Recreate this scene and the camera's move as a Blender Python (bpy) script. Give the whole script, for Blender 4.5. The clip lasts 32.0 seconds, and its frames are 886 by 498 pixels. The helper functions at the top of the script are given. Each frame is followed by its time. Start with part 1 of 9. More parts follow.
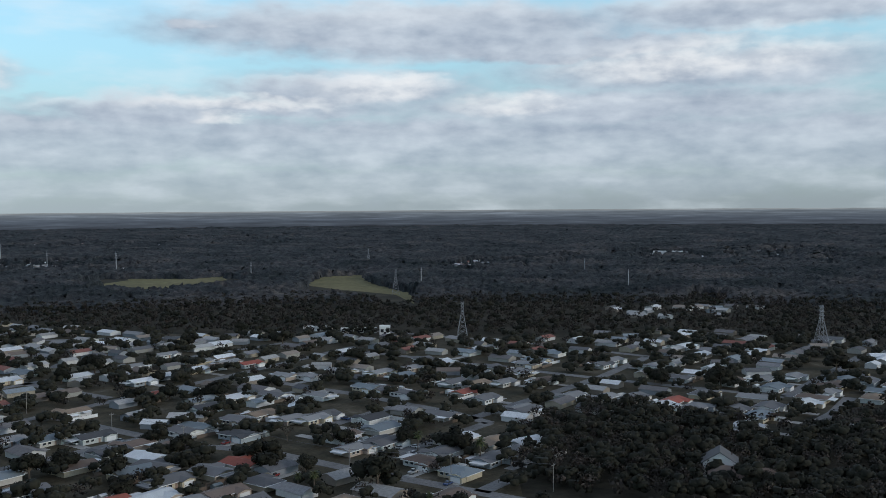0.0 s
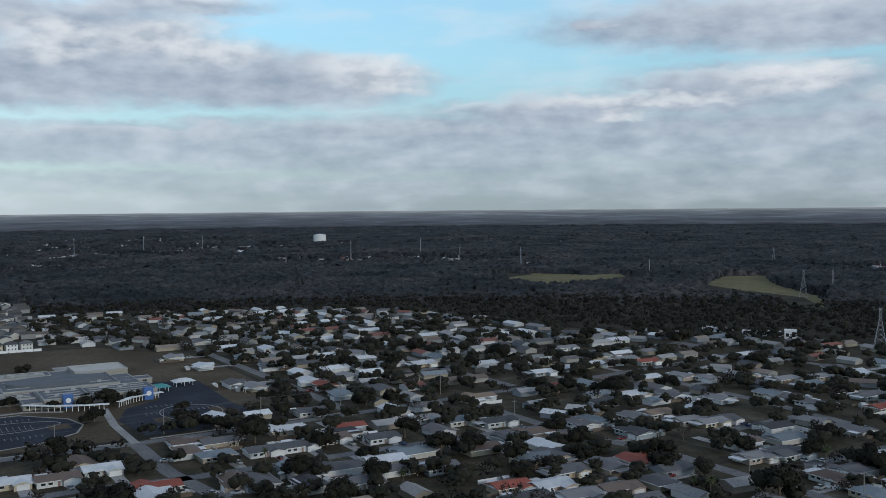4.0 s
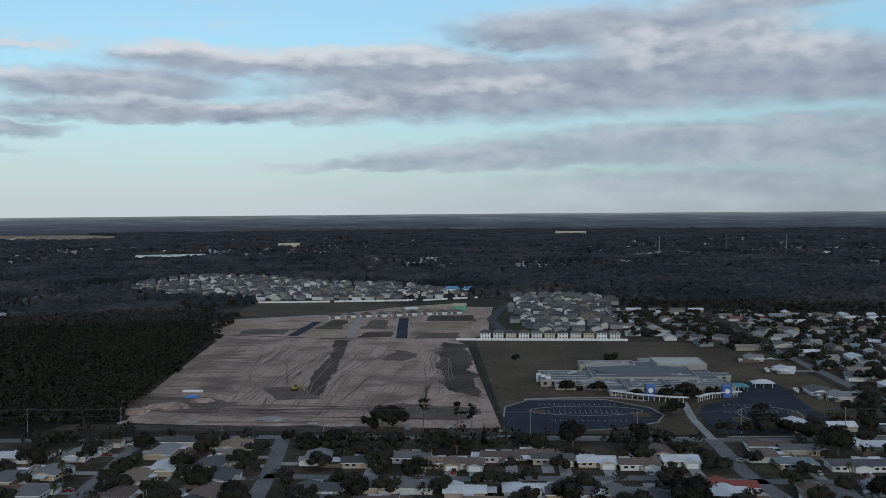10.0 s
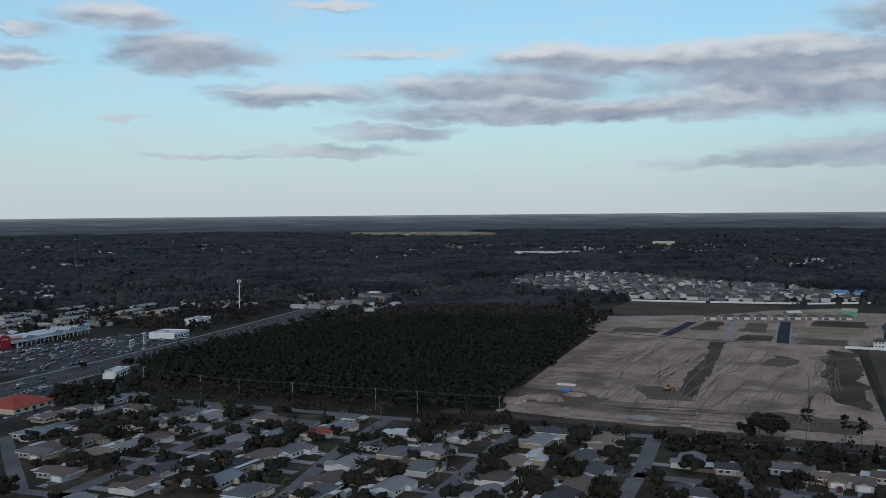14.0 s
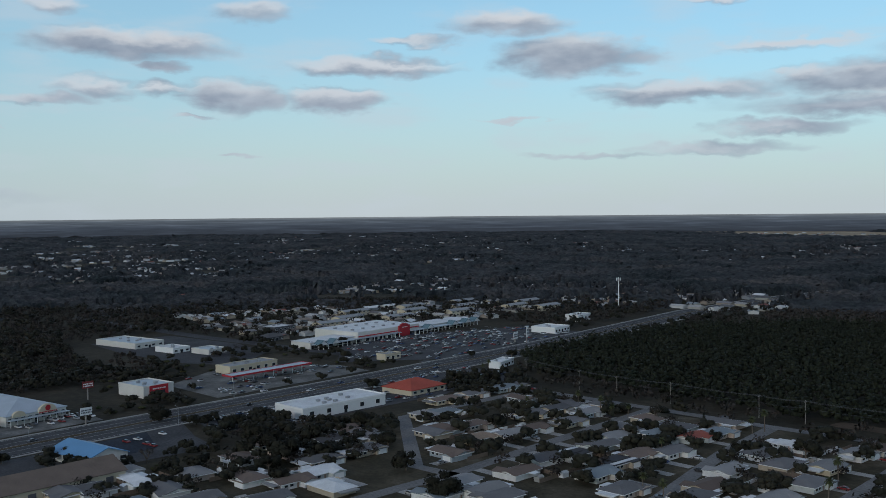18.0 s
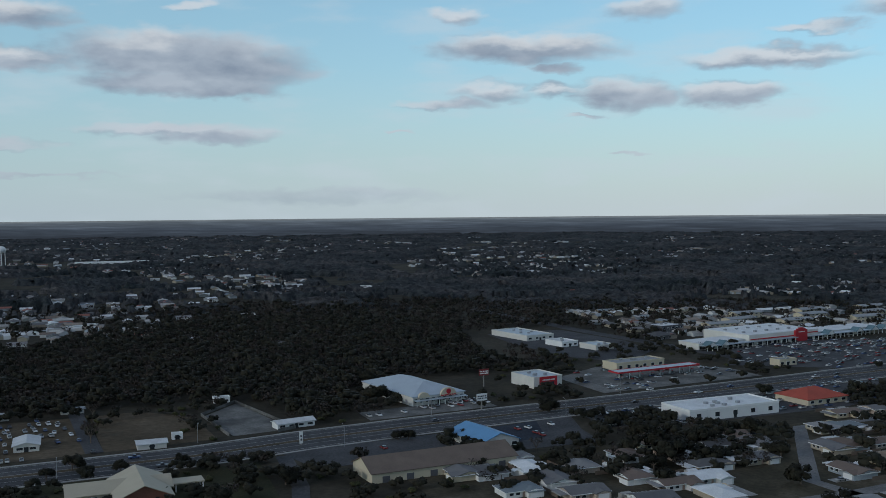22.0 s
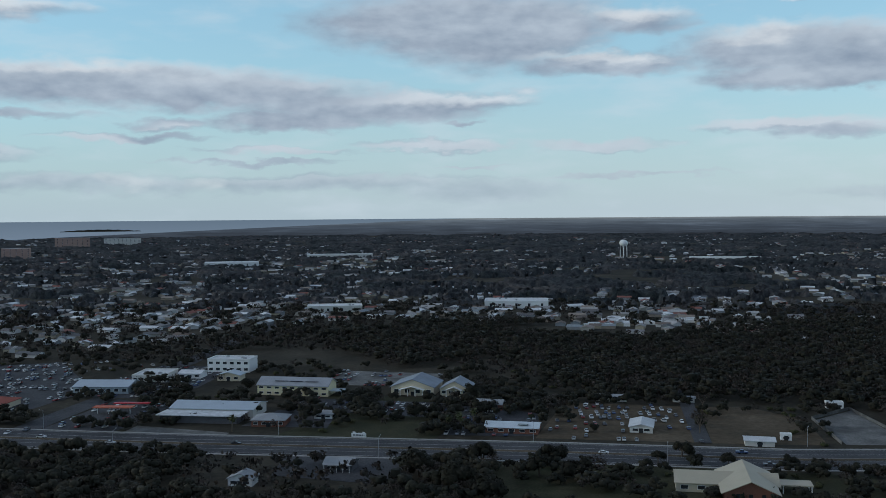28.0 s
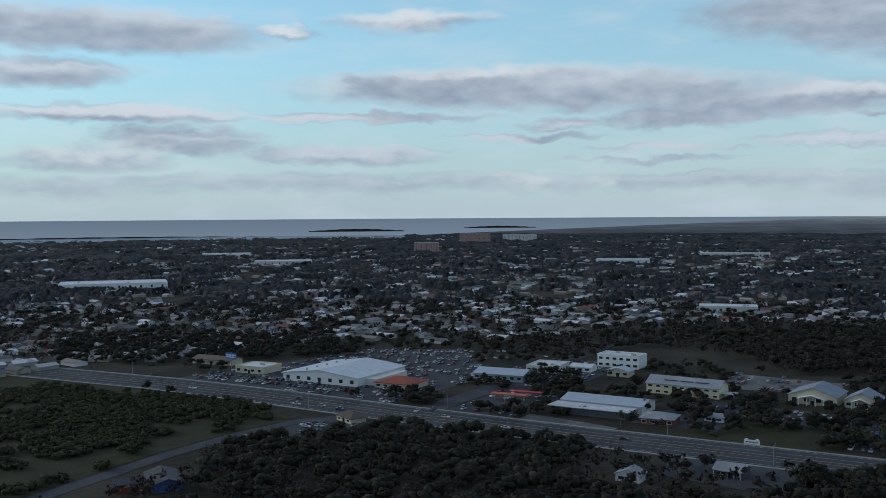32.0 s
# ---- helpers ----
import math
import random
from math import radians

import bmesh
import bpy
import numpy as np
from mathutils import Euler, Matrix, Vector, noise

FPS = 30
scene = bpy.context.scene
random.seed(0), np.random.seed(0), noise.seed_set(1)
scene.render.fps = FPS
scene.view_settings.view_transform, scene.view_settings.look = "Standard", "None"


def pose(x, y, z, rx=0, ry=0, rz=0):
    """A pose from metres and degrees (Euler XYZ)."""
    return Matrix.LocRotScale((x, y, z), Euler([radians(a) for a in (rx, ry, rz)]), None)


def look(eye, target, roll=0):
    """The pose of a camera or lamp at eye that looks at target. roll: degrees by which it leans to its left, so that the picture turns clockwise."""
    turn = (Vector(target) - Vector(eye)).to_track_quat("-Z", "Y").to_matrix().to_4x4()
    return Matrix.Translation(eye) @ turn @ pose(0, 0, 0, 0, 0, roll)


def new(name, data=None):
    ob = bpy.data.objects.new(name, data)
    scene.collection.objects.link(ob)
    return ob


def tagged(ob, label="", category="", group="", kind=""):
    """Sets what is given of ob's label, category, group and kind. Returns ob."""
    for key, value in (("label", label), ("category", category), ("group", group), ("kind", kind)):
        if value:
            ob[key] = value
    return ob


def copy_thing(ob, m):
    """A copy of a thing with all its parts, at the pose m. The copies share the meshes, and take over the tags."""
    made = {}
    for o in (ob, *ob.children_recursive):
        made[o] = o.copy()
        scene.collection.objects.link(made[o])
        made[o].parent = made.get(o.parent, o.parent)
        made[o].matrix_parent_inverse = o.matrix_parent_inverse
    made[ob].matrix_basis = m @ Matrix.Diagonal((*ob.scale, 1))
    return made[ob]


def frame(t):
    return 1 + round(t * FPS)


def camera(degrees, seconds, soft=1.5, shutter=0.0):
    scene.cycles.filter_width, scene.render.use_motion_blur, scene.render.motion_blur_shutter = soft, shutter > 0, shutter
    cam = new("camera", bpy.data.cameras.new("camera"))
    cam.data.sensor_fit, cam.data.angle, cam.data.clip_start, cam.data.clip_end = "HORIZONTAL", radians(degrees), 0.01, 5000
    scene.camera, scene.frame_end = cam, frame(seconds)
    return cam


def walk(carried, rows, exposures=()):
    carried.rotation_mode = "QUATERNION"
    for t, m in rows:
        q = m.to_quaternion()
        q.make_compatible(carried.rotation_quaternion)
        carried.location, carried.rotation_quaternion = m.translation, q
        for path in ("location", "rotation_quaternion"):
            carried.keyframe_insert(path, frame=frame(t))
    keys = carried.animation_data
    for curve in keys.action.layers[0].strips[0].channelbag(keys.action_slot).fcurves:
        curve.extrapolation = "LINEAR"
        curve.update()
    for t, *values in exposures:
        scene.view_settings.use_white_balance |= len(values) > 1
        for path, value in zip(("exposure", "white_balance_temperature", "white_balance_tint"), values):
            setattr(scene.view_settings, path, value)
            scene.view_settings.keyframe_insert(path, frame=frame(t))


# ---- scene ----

# ---- camera ----
cam = camera(48.59, 32.0, soft=0.6)
PATH = [
    (0, pose(0, 0, 108, 87.43, 0.40, -53.49)),
    (0.5, pose(0, 0, 108, 87.44, 0.43, -50.76)),
    (1, pose(0, 0, 108, 87.46, 0.47, -47.92)),
    (1.5, pose(0, 0, 108, 87.47, 0.42, -45.00)),
    (2, pose(0, 0, 108, 87.46, 0.42, -42.06)),
    (2.5, pose(0, 0, 108, 87.46, 0.45, -39.13)),
    (3, pose(0, 0, 108, 87.46, 0.48, -36.21)),
    (3.5, pose(0, 0, 108, 87.46, 0.49, -33.34)),
    (5.5, pose(0, 0, 108, 87.48, 0.49, -22.04)),
    (6, pose(0, 0, 108, 87.51, 0.46, -19.19)),
    (6.5, pose(0, 0, 108, 87.51, 0.48, -16.36)),
    (7, pose(0, 0, 108, 87.52, 0.48, -13.52)),
    (7.5, pose(0, 0, 108, 87.53, 0.46, -10.68)),
    (8, pose(0, 0, 108, 87.56, 0.50, -7.83)),
    (8.5, pose(0, 0, 108, 87.57, 0.52, -5.01)),
    (9, pose(0, 0, 108, 87.61, 0.49, -2.35)),
    (9.5, pose(0, 0, 108, 87.62, 0.47, 0.00)),
    (10, pose(0, 0, 108, 87.66, 0.46, 2.57)),
    (10.5, pose(0, 0, 108, 87.68, 0.47, 5.27)),
    (11, pose(0, 0, 108, 87.71, 0.46, 8.00)),
    (11.5, pose(0, 0, 108, 87.71, 0.46, 10.70)),
    (12, pose(0, 0, 108, 87.71, 0.47, 13.40)),
    (12.5, pose(0, 0, 108, 87.70, 0.49, 16.09)),
    (13, pose(0, 0, 108, 87.70, 0.45, 18.80)),
    (13.5, pose(0, 0, 108, 87.70, 0.46, 21.49)),
    (14, pose(0, 0, 108, 87.71, 0.49, 24.17)),
    (14.5, pose(0, 0, 108, 87.72, 0.47, 26.85)),
    (16.5, pose(0, 0, 108, 87.74, 0.48, 37.72)),
    (17, pose(0, 0, 108, 87.76, 0.46, 40.51)),
    (17.5, pose(0, 0, 108, 87.79, 0.48, 43.29)),
    (18, pose(0, 0, 108, 87.80, 0.49, 46.09)),
    (18.5, pose(0, 0, 108, 87.82, 0.49, 48.89)),
    (19, pose(0, 0, 108, 87.83, 0.47, 51.68)),
    (19.5, pose(0, 0, 108, 87.84, 0.53, 54.49)),
    (20, pose(0, 0, 108, 87.85, 0.52, 57.29)),
    (20.5, pose(0, 0, 108, 87.86, 0.52, 60.09)),
    (21, pose(0, 0, 108, 87.86, 0.52, 62.90)),
    (21.5, pose(0, 0, 108, 87.86, 0.53, 65.69)),
    (22, pose(0, 0, 108, 87.86, 0.53, 68.48)),
    (22.5, pose(0, 0, 108, 87.87, 0.52, 71.32)),
    (23, pose(0, 0, 108, 87.88, 0.53, 74.17)),
    (23.5, pose(0, 0, 108, 87.90, 0.50, 77.03)),
    (24, pose(0, 0, 108, 87.91, 0.53, 79.91)),
    (24.5, pose(0, 0, 108, 87.92, 0.53, 82.80)),
    (25, pose(0, 0, 108, 87.92, 0.50, 85.68)),
    (25.5, pose(0, 0, 108, 87.91, 0.52, 88.57)),
    (27.5, pose(0, 0, 108, 87.92, 0.46, 100.24)),
    (28, pose(0, 0, 108, 87.92, 0.44, 103.17)),
    (28.5, pose(0, 0, 108, 87.92, 0.43, 106.09)),
    (29, pose(0, 0, 108, 87.91, 0.45, 109.00)),
    (29.5, pose(0, 0, 108, 87.92, 0.45, 111.93)),
    (30, pose(0, 0, 108, 87.92, 0.44, 114.85)),
    (30.5, pose(0, 0, 108, 87.94, 0.42, 117.64)),
    (31, pose(0, 0, 108, 87.92, 0.42, 120.32)),
    (31.5, pose(0, 0, 108, 87.91, 0.39, 123.02)),
    (32, pose(0, 0, 108, 87.91, 0.36, 125.73)),
]
# the clip's camera darkens a little as it turns to the brighter west
walk(cam, PATH, exposures=[(0, 0.5, 6750, 11), (3, 0.4, 6650, 11), (7, 0.15, 6580, 11), (11, 0.03, 6540, 12), (14, 0.0, 6520, 12), (19, -0.02, 6480, 11), (24, 0.03, 6400, 9), (28, 0.14, 6380, 9), (32, 0.16, 6420, 10)])

# ---- sky, clouds, sun ----
# each cloud bank: bearing from the y axis, height, half width, half thickness, in degrees, and how dense it is
CLOUDS = []
CLOUDS += [(-51.5, 9.97, 13.7, 1.46, 1.00), (-60.6, 8.90, 10.7, 0.72, 1.00), (-71.4, 10.56, 10.7, 1.14, 0.80), (-68.5, 7.54, 11.4, 1.46, 0.75), (-48.2, 6.63, 8.1, 1.17, 0.75), (-41.8, 5.62, 13.7, 0.72, 0.65), (-63.8, 5.49, 15.6, 1.17, 0.75), (-54.0, 3.54, 29.2, 1.62, 0.95), (-74.4, 3.32, 9.8, 1.79, 1.00), (-33.5, 3.31, 9.8, 1.46, 0.90), (-54.0, 1.25, 32.5, 1.04, 0.60)]
CLOUDS += [(-15.8, 7.41, 10.7, 1.62, 1.00), (-12.1, 9.35, 6.5, 1.62, 0.80), (-24.2, 7.28, 5.9, 1.30, 0.90), (-48.3, 6.61, 8.1, 0.98, 0.80)]
CLOUDS += [(0.6, 7.01, 10.7, 1.62, 1.00), (-10.4, 7.35, 9.1, 1.46, 1.00), (-20.2, 7.13, 7.2, 1.36, 1.00), (-26.0, 7.63, 3.9, 0.98, 0.60), (-15.0, 11.14, 5.9, 0.81, 0.70), (-4.1, 10.07, 6.5, 1.14, 0.80), (4.9, 8.36, 7.2, 0.81, 0.90), (-29.8, 3.57, 13.7, 1.62, 1.00), (-16.9, 3.29, 11.4, 1.04, 0.90), (-4.0, 3.00, 9.8, 0.65, 0.65), (-37.3, 5.19, 5.2, 1.17, 0.90), (-39.8, 10.06, 2.0, 0.49, 0.70), (-23.4, 1.10, 16.2, 0.81, 0.45)]
CLOUDS += [(-2.9, 6.94, 13.7, 1.46, 1.00), (13.3, 8.39, 8.1, 0.78, 0.80), (5.3, 7.83, 8.1, 0.98, 0.80), (14.9, 5.69, 13.0, 0.72, 0.75), (21.0, 6.95, 7.2, 0.91, 0.75), (-12.4, 8.67, 8.1, 1.30, 0.90), (-7.7, 10.10, 8.1, 1.30, 0.75), (-19.8, 7.06, 6.5, 1.30, 1.00), (-11.8, 10.83, 3.2, 0.49, 0.80), (-13.9, 3.64, 11.4, 1.17, 1.00), (-2.9, 3.16, 8.1, 0.58, 0.65), (5.3, 2.65, 6.5, 0.29, 0.45), (-12.4, 1.47, 11.4, 0.72, 0.40)]
CLOUDS += [(38.4, 8.81, 3.6, 1.04, 1.00), (42.5, 10.52, 3.6, 0.65, 0.60), (30.6, 11.56, 2.9, 0.33, 0.60), (26.8, 8.97, 4.5, 0.29, 0.40), (17.6, 8.76, 3.6, 0.65, 0.85), (9.6, 8.69, 3.9, 0.65, 0.70), (2.0, 8.31, 4.2, 0.78, 0.80), (20.3, 7.04, 5.9, 0.91, 0.95), (2.0, 6.35, 8.1, 1.04, 1.00), (32.3, 6.54, 5.5, 0.65, 0.65), (20.9, 5.43, 7.5, 0.52, 0.75), (9.6, 5.70, 6.5, 0.52, 0.75), (26.8, 4.49, 3.9, 0.42, 0.65), (30.7, 3.52, 4.9, 0.39, 0.50)]
CLOUDS += [(37.6, 3.16, 4.2, 0.23, 0.35), (0.5, 3.09, 6.5, 0.72, 0.85), (6.5, 2.46, 8.1, 0.29, 0.45), (41.7, 5.20, 2.0, 0.16, 0.40), (25.8, 7.23, 1.6, 0.58, 0.60)]
CLOUDS += [(63.7, 9.26, 4.9, 0.84, 0.85), (62.0, 8.13, 2.0, 0.33, 0.55), (65.8, 6.93, 2.9, 0.58, 0.45), (57.8, 6.63, 2.6, 0.91, 0.90), (52.5, 6.40, 2.9, 0.65, 0.95), (61.4, 6.94, 2.0, 0.46, 0.40), (50.2, 8.42, 5.2, 0.55, 0.70), (47.6, 9.70, 2.6, 0.36, 0.35), (42.7, 10.79, 3.2, 0.65, 0.65), (57.1, 11.20, 2.6, 0.72, 0.25), (57.9, 3.11, 1.0, 0.16, 0.30), (60.6, 5.27, 1.3, 0.13, 0.30), (28.0, 8.92, 3.9, 0.39, 0.30)]
CLOUDS += [(81.4, 8.40, 4.9, 1.30, 1.00), (81.4, 7.06, 3.6, 0.58, 0.90), (81.8, 4.34, 3.6, 0.46, 0.75), (67.9, 11.20, 2.0, 0.52, 0.45), (57.2, 11.45, 2.6, 0.39, 0.30), (68.3, 6.26, 2.9, 0.39, 0.45), (75.6, 0.97, 8.5, 0.52, 0.30), (70.9, 4.74, 1.3, 0.13, 0.30)]
CLOUDS += [(99.7, 10.45, 6.2, 1.95, 1.00), (91.9, 10.72, 3.6, 0.84, 0.80), (93.5, 8.43, 5.2, 0.65, 0.85), (84.5, 8.87, 4.9, 1.24, 1.00), (83.3, 7.38, 5.2, 0.65, 1.00), (101.3, 6.36, 3.6, 0.58, 0.70), (84.3, 4.80, 4.2, 0.39, 0.75), (102.2, 3.92, 3.6, 0.26, 0.55), (93.9, 3.81, 4.5, 0.33, 0.50), (102.4, 5.21, 2.0, 0.16, 0.40), (92.3, 2.06, 6.5, 0.16, 0.35), (101.6, 2.81, 2.6, 0.13, 0.30), (101.4, 1.35, 6.5, 0.84, 0.30), (82.5, 11.55, 1.3, 0.33, 0.30)]
CLOUDS += [(102.2, 10.77, 7.8, 1.69, 1.00), (107.4, 10.89, 2.9, 0.91, 0.60), (96.4, 10.24, 2.6, 0.91, 0.90), (117.2, 6.94, 9.8, 0.91, 1.00), (121.6, 7.09, 5.9, 1.04, 1.00), (105.6, 6.48, 5.2, 0.58, 0.90), (111.7, 5.32, 4.9, 0.49, 0.80), (118.7, 5.21, 2.6, 0.33, 0.55), (120.5, 4.46, 4.5, 0.23, 0.55), (104.3, 4.02, 3.9, 0.29, 0.55), (112.0, 3.63, 4.5, 0.20, 0.50), (113.9, 3.07, 5.9, 0.16, 0.45), (111.1, 1.80, 13.0, 0.58, 0.40)]
CLOUDS += [(144.1, 10.03, 7.2, 1.10, 0.95), (148.1, 10.09, 4.5, 1.24, 0.90), (148.2, 7.59, 4.9, 0.81, 0.75), (134.2, 10.22, 2.3, 0.42, 0.50), (127.1, 11.07, 4.9, 0.65, 0.50), (121.9, 7.22, 10.7, 1.10, 1.00), (107.7, 6.19, 7.5, 0.88, 1.00), (111.4, 5.38, 5.5, 0.46, 0.80), (130.4, 5.50, 7.5, 0.29, 0.65), (144.2, 5.47, 6.8, 0.49, 0.85), (140.6, 4.14, 4.5, 0.72, 0.90), (131.7, 3.39, 6.2, 0.49, 0.85), (145.7, 3.14, 4.9, 0.72, 0.50), (118.6, 5.08, 2.0, 0.29, 0.55)]
CLOUDS += [(120.9, 4.40, 4.2, 0.23, 0.55), (112.9, 3.68, 4.5, 0.20, 0.50), (113.2, 2.96, 3.9, 0.16, 0.45), (131.8, 1.76, 26.0, 0.65, 0.40), (147.2, 1.59, 6.5, 0.72, 0.40), (103.9, 4.06, 3.6, 0.29, 0.65)]
# where the low sun lights the banks: bearing, height, half width, half thickness
GLEAMS = []
GLEAMS += [(-49.8, 6.95, 2.4, 0.72), (-40.5, 4.97, 1.0, 0.29), (-57.0, 5.78, 2.0, 0.49), (-66.9, 7.91, 4.9, 0.65), (-42.1, 5.94, 3.9, 0.33), (-72.3, 8.86, 3.9, 0.65)]
GLEAMS += [(-17.1, 9.28, 2.3, 0.98), (-27.4, 7.62, 2.0, 0.81)]
GLEAMS += [(3.5, 8.81, 4.9, 0.33), (-26.7, 8.08, 2.6, 0.81), (0.6, 6.86, 2.9, 0.26), (-15.7, 9.26, 3.2, 0.81)]
GLEAMS += [(9.8, 8.82, 4.9, 0.39), (3.6, 9.00, 4.9, 0.26), (15.6, 6.15, 7.2, 0.26), (-0.3, 7.14, 3.2, 0.29), (-8.7, 9.14, 2.0, 0.81), (-16.9, 9.32, 2.6, 0.81)]
GLEAMS += [(9.6, 9.09, 2.0, 0.39), (1.4, 8.88, 3.2, 0.33), (17.6, 9.14, 2.3, 0.26), (8.7, 6.46, 2.6, 0.26)]
GLEAMS += [(63.1, 9.79, 3.6, 0.33), (42.0, 10.97, 2.6, 0.29), (38.4, 9.90, 2.0, 0.26)]
GLEAMS += [(94.1, 8.94, 2.6, 0.26), (85.8, 9.97, 2.0, 0.46), (92.2, 11.20, 2.3, 0.33)]
GLEAMS += [(133.6, 7.72, 2.3, 0.65), (121.2, 1.80, 1.0, 0.36), (116.4, 1.75, 1.0, 0.36), (145.7, 3.60, 3.2, 0.39), (128.4, 11.23, 2.6, 0.49), (123.8, 8.11, 3.2, 0.23)]
world = bpy.data.worlds.new("sky")
scene.world = world
world.use_nodes = True
wt = world.node_tree
wt.nodes.clear()


def wire(tree, kind, **settings):
    """A node with its settings; inputs are given as i0, i1, ... (values or sockets)."""
    n = tree.nodes.new(kind)
    for key, value in settings.items():
        if key[0] == "i" and key[1:].isdigit():
            if isinstance(value, bpy.types.NodeSocket):
                tree.links.new(value, n.inputs[int(key[1:])])
            else:
                n.inputs[int(key[1:])].default_value = value
        elif key == "operation":
            n.operation = value
        elif key == "data_type":
            n.data_type = value
        elif key == "blend_type":
            n.blend_type = value
    return n


def math_node(tree, op, a, b=0.0, c=0.0):
    return wire(tree, "ShaderNodeMath", operation=op, i0=a, i1=b, i2=c).outputs[0]


def ramp(tree, fac, stops, ease=False):
    n = tree.nodes.new("ShaderNodeValToRGB")
    if ease:
        n.color_ramp.interpolation = "EASE"
    while len(n.color_ramp.elements) < len(stops):
        n.color_ramp.elements.new(0.5)
    for e, (p, c) in zip(n.color_ramp.elements, stops):
        e.position = p
        e.color = (*c, 1) if len(c) == 3 else c
    tree.links.new(fac, n.inputs[0])
    return n.outputs[0]


def grey(v):
    return (v, v, v)


def mix_rgb(tree, fac, a, b, how="MIX"):
    n = tree.nodes.new("ShaderNodeMix")
    n.data_type = "RGBA"
    n.blend_type = how
    for sock, v in ((n.inputs[0], fac), (n.inputs[6], a), (n.inputs[7], b)):
        if isinstance(v, bpy.types.NodeSocket):
            tree.links.new(v, sock)
        else:
            sock.default_value = (*v, 1) if isinstance(v, tuple) else v
    return n.outputs[2]


# groups that tell how near a direction (bearing, height) is to the middle of the nearest bank
def bank_group(name, rows):
    grp = bpy.data.node_groups.new(name, "ShaderNodeTree")
    grp.interface.new_socket("Where", in_out="INPUT", socket_type="NodeSocketVector")
    grp.interface.new_socket("Far", in_out="OUTPUT", socket_type="NodeSocketFloat")
    gi, go = grp.nodes.new("NodeGroupInput"), grp.nodes.new("NodeGroupOutput")
    least = None
    for a, e, hw, hh, thin in rows:
        d = wire(grp, "ShaderNodeVectorMath", operation="MULTIPLY_ADD", i0=gi.outputs[0],
                 i1=(1 / hw, 1 / hh, 0), i2=(-a / hw, -e / hh, math.sqrt(thin))).outputs[0]
        q = wire(grp, "ShaderNodeVectorMath", operation="DOT_PRODUCT", i0=d, i1=d).outputs[1]
        least = q if least is None else wire(grp, "ShaderNodeMath", operation="SMOOTH_MIN", i0=least, i1=q, i2=0.3).outputs[0]
    grp.links.new(least, go.inputs[0])
    return grp


BANKS = bank_group("cloud_banks", [(a, e, w * 1.05, h * 1.1, 0.85 * (1 - s)) for a, e, w, h, s in CLOUDS])
LIT = bank_group("cloud_gleams", [(a, e, w, h, 0.0) for a, e, w, h in GLEAMS])
tc = wt.nodes.new("ShaderNodeTexCoord")
sep = wire(wt, "ShaderNodeSeparateXYZ", i0=tc.outputs["Generated"])
bearing = math_node(wt, "MULTIPLY", math_node(wt, "ARCTAN2", math_node(wt, "MULTIPLY", sep.outputs[0], -1.0), sep.outputs[1]), 57.2958)
height = math_node(wt, "MULTIPLY", math_node(wt, "ARCSINE", sep.outputs[2]), 57.2958)
flat = wire(wt, "ShaderNodeCombineXYZ", i0=bearing, i1=height, i2=0.0).outputs[0]
# streaks along the horizon, and finer billows
stretched = wire(wt, "ShaderNodeVectorMath", operation="MULTIPLY", i0=flat, i1=(0.17, 0.6, 1)).outputs[0]
billow = wire(wt, "ShaderNodeTexNoise", i0=stretched, i2=1.0, i3=5.0, i4=0.5)
fine = wire(wt, "ShaderNodeTexNoise", i0=wire(wt, "ShaderNodeVectorMath", operation="MULTIPLY", i0=flat, i1=(0.6, 1.3, 1)).outputs[0], i2=1.0, i3=5.0, i4=0.5)
shift = wire(wt, "ShaderNodeVectorMath", operation="MULTIPLY_ADD", i0=billow.outputs["Color"], i1=(5.0, 1.1, 0), i2=(-2.5, -0.55, 0)).outputs[0]
shift2 = wire(wt, "ShaderNodeVectorMath", operation="MULTIPLY_ADD", i0=fine.outputs["Color"], i1=(2.6, 1.1, 0), i2=(-1.3, -0.55, 0)).outputs[0]
warped = wire(wt, "ShaderNodeVectorMath", operation="ADD", i0=flat, i1=shift).outputs[0]
warped = wire(wt, "ShaderNodeVectorMath", operation="ADD", i0=warped, i1=shift2).outputs[0]


def banks(where, grp):
    n = wt.nodes.new("ShaderNodeGroup")
    n.node_tree = grp
    wt.links.new(where, n.inputs[0])
    return n.outputs[0]


def smooth(value, a, b):
    n = wire(wt, "ShaderNodeMapRange", i0=value, i1=a, i2=b, i3=0.0, i4=1.0)
    n.interpolation_type = "SMOOTHSTEP"
    return n.outputs[0]


here = banks(warped, BANKS)
above = banks(wire(wt, "ShaderNodeVectorMath", operation="ADD", i0=warped, i1=(0.0, 0.65, 0)).outputs[0], BANKS)
gleam = math_node(wt, "MULTIPLY", smooth(banks(warped, LIT), 3.6, 0.0), ramp(wt, fine.outputs[0], [(0.36, grey(0.35)), (0.62, grey(1.0))]))
# thin sheets everywhere
sheet = ramp(wt, billow.outputs[0], [(0.45, grey(0)), (0.75, grey(0.4))], True)
cover = smooth(here, 1.7, 0.3)
lit = smooth(math_node(wt, "SUBTRACT", above, here), 0.1, 1.8)
sky = wt.nodes.new("ShaderNodeTexSky")
sky.sky_type = "NISHITA"
sky.sun_disc = False
sky.sun_elevation = radians(15)
sky.sun_rotation = radians(-195)
sky.air_density, sky.dust_density, sky.ozone_density = 1.0, 0.6, 2.0
clear = mix_rgb(wt, 1.0, sky.outputs[0], (0.80, 1.38, 1.55), "MULTIPLY")
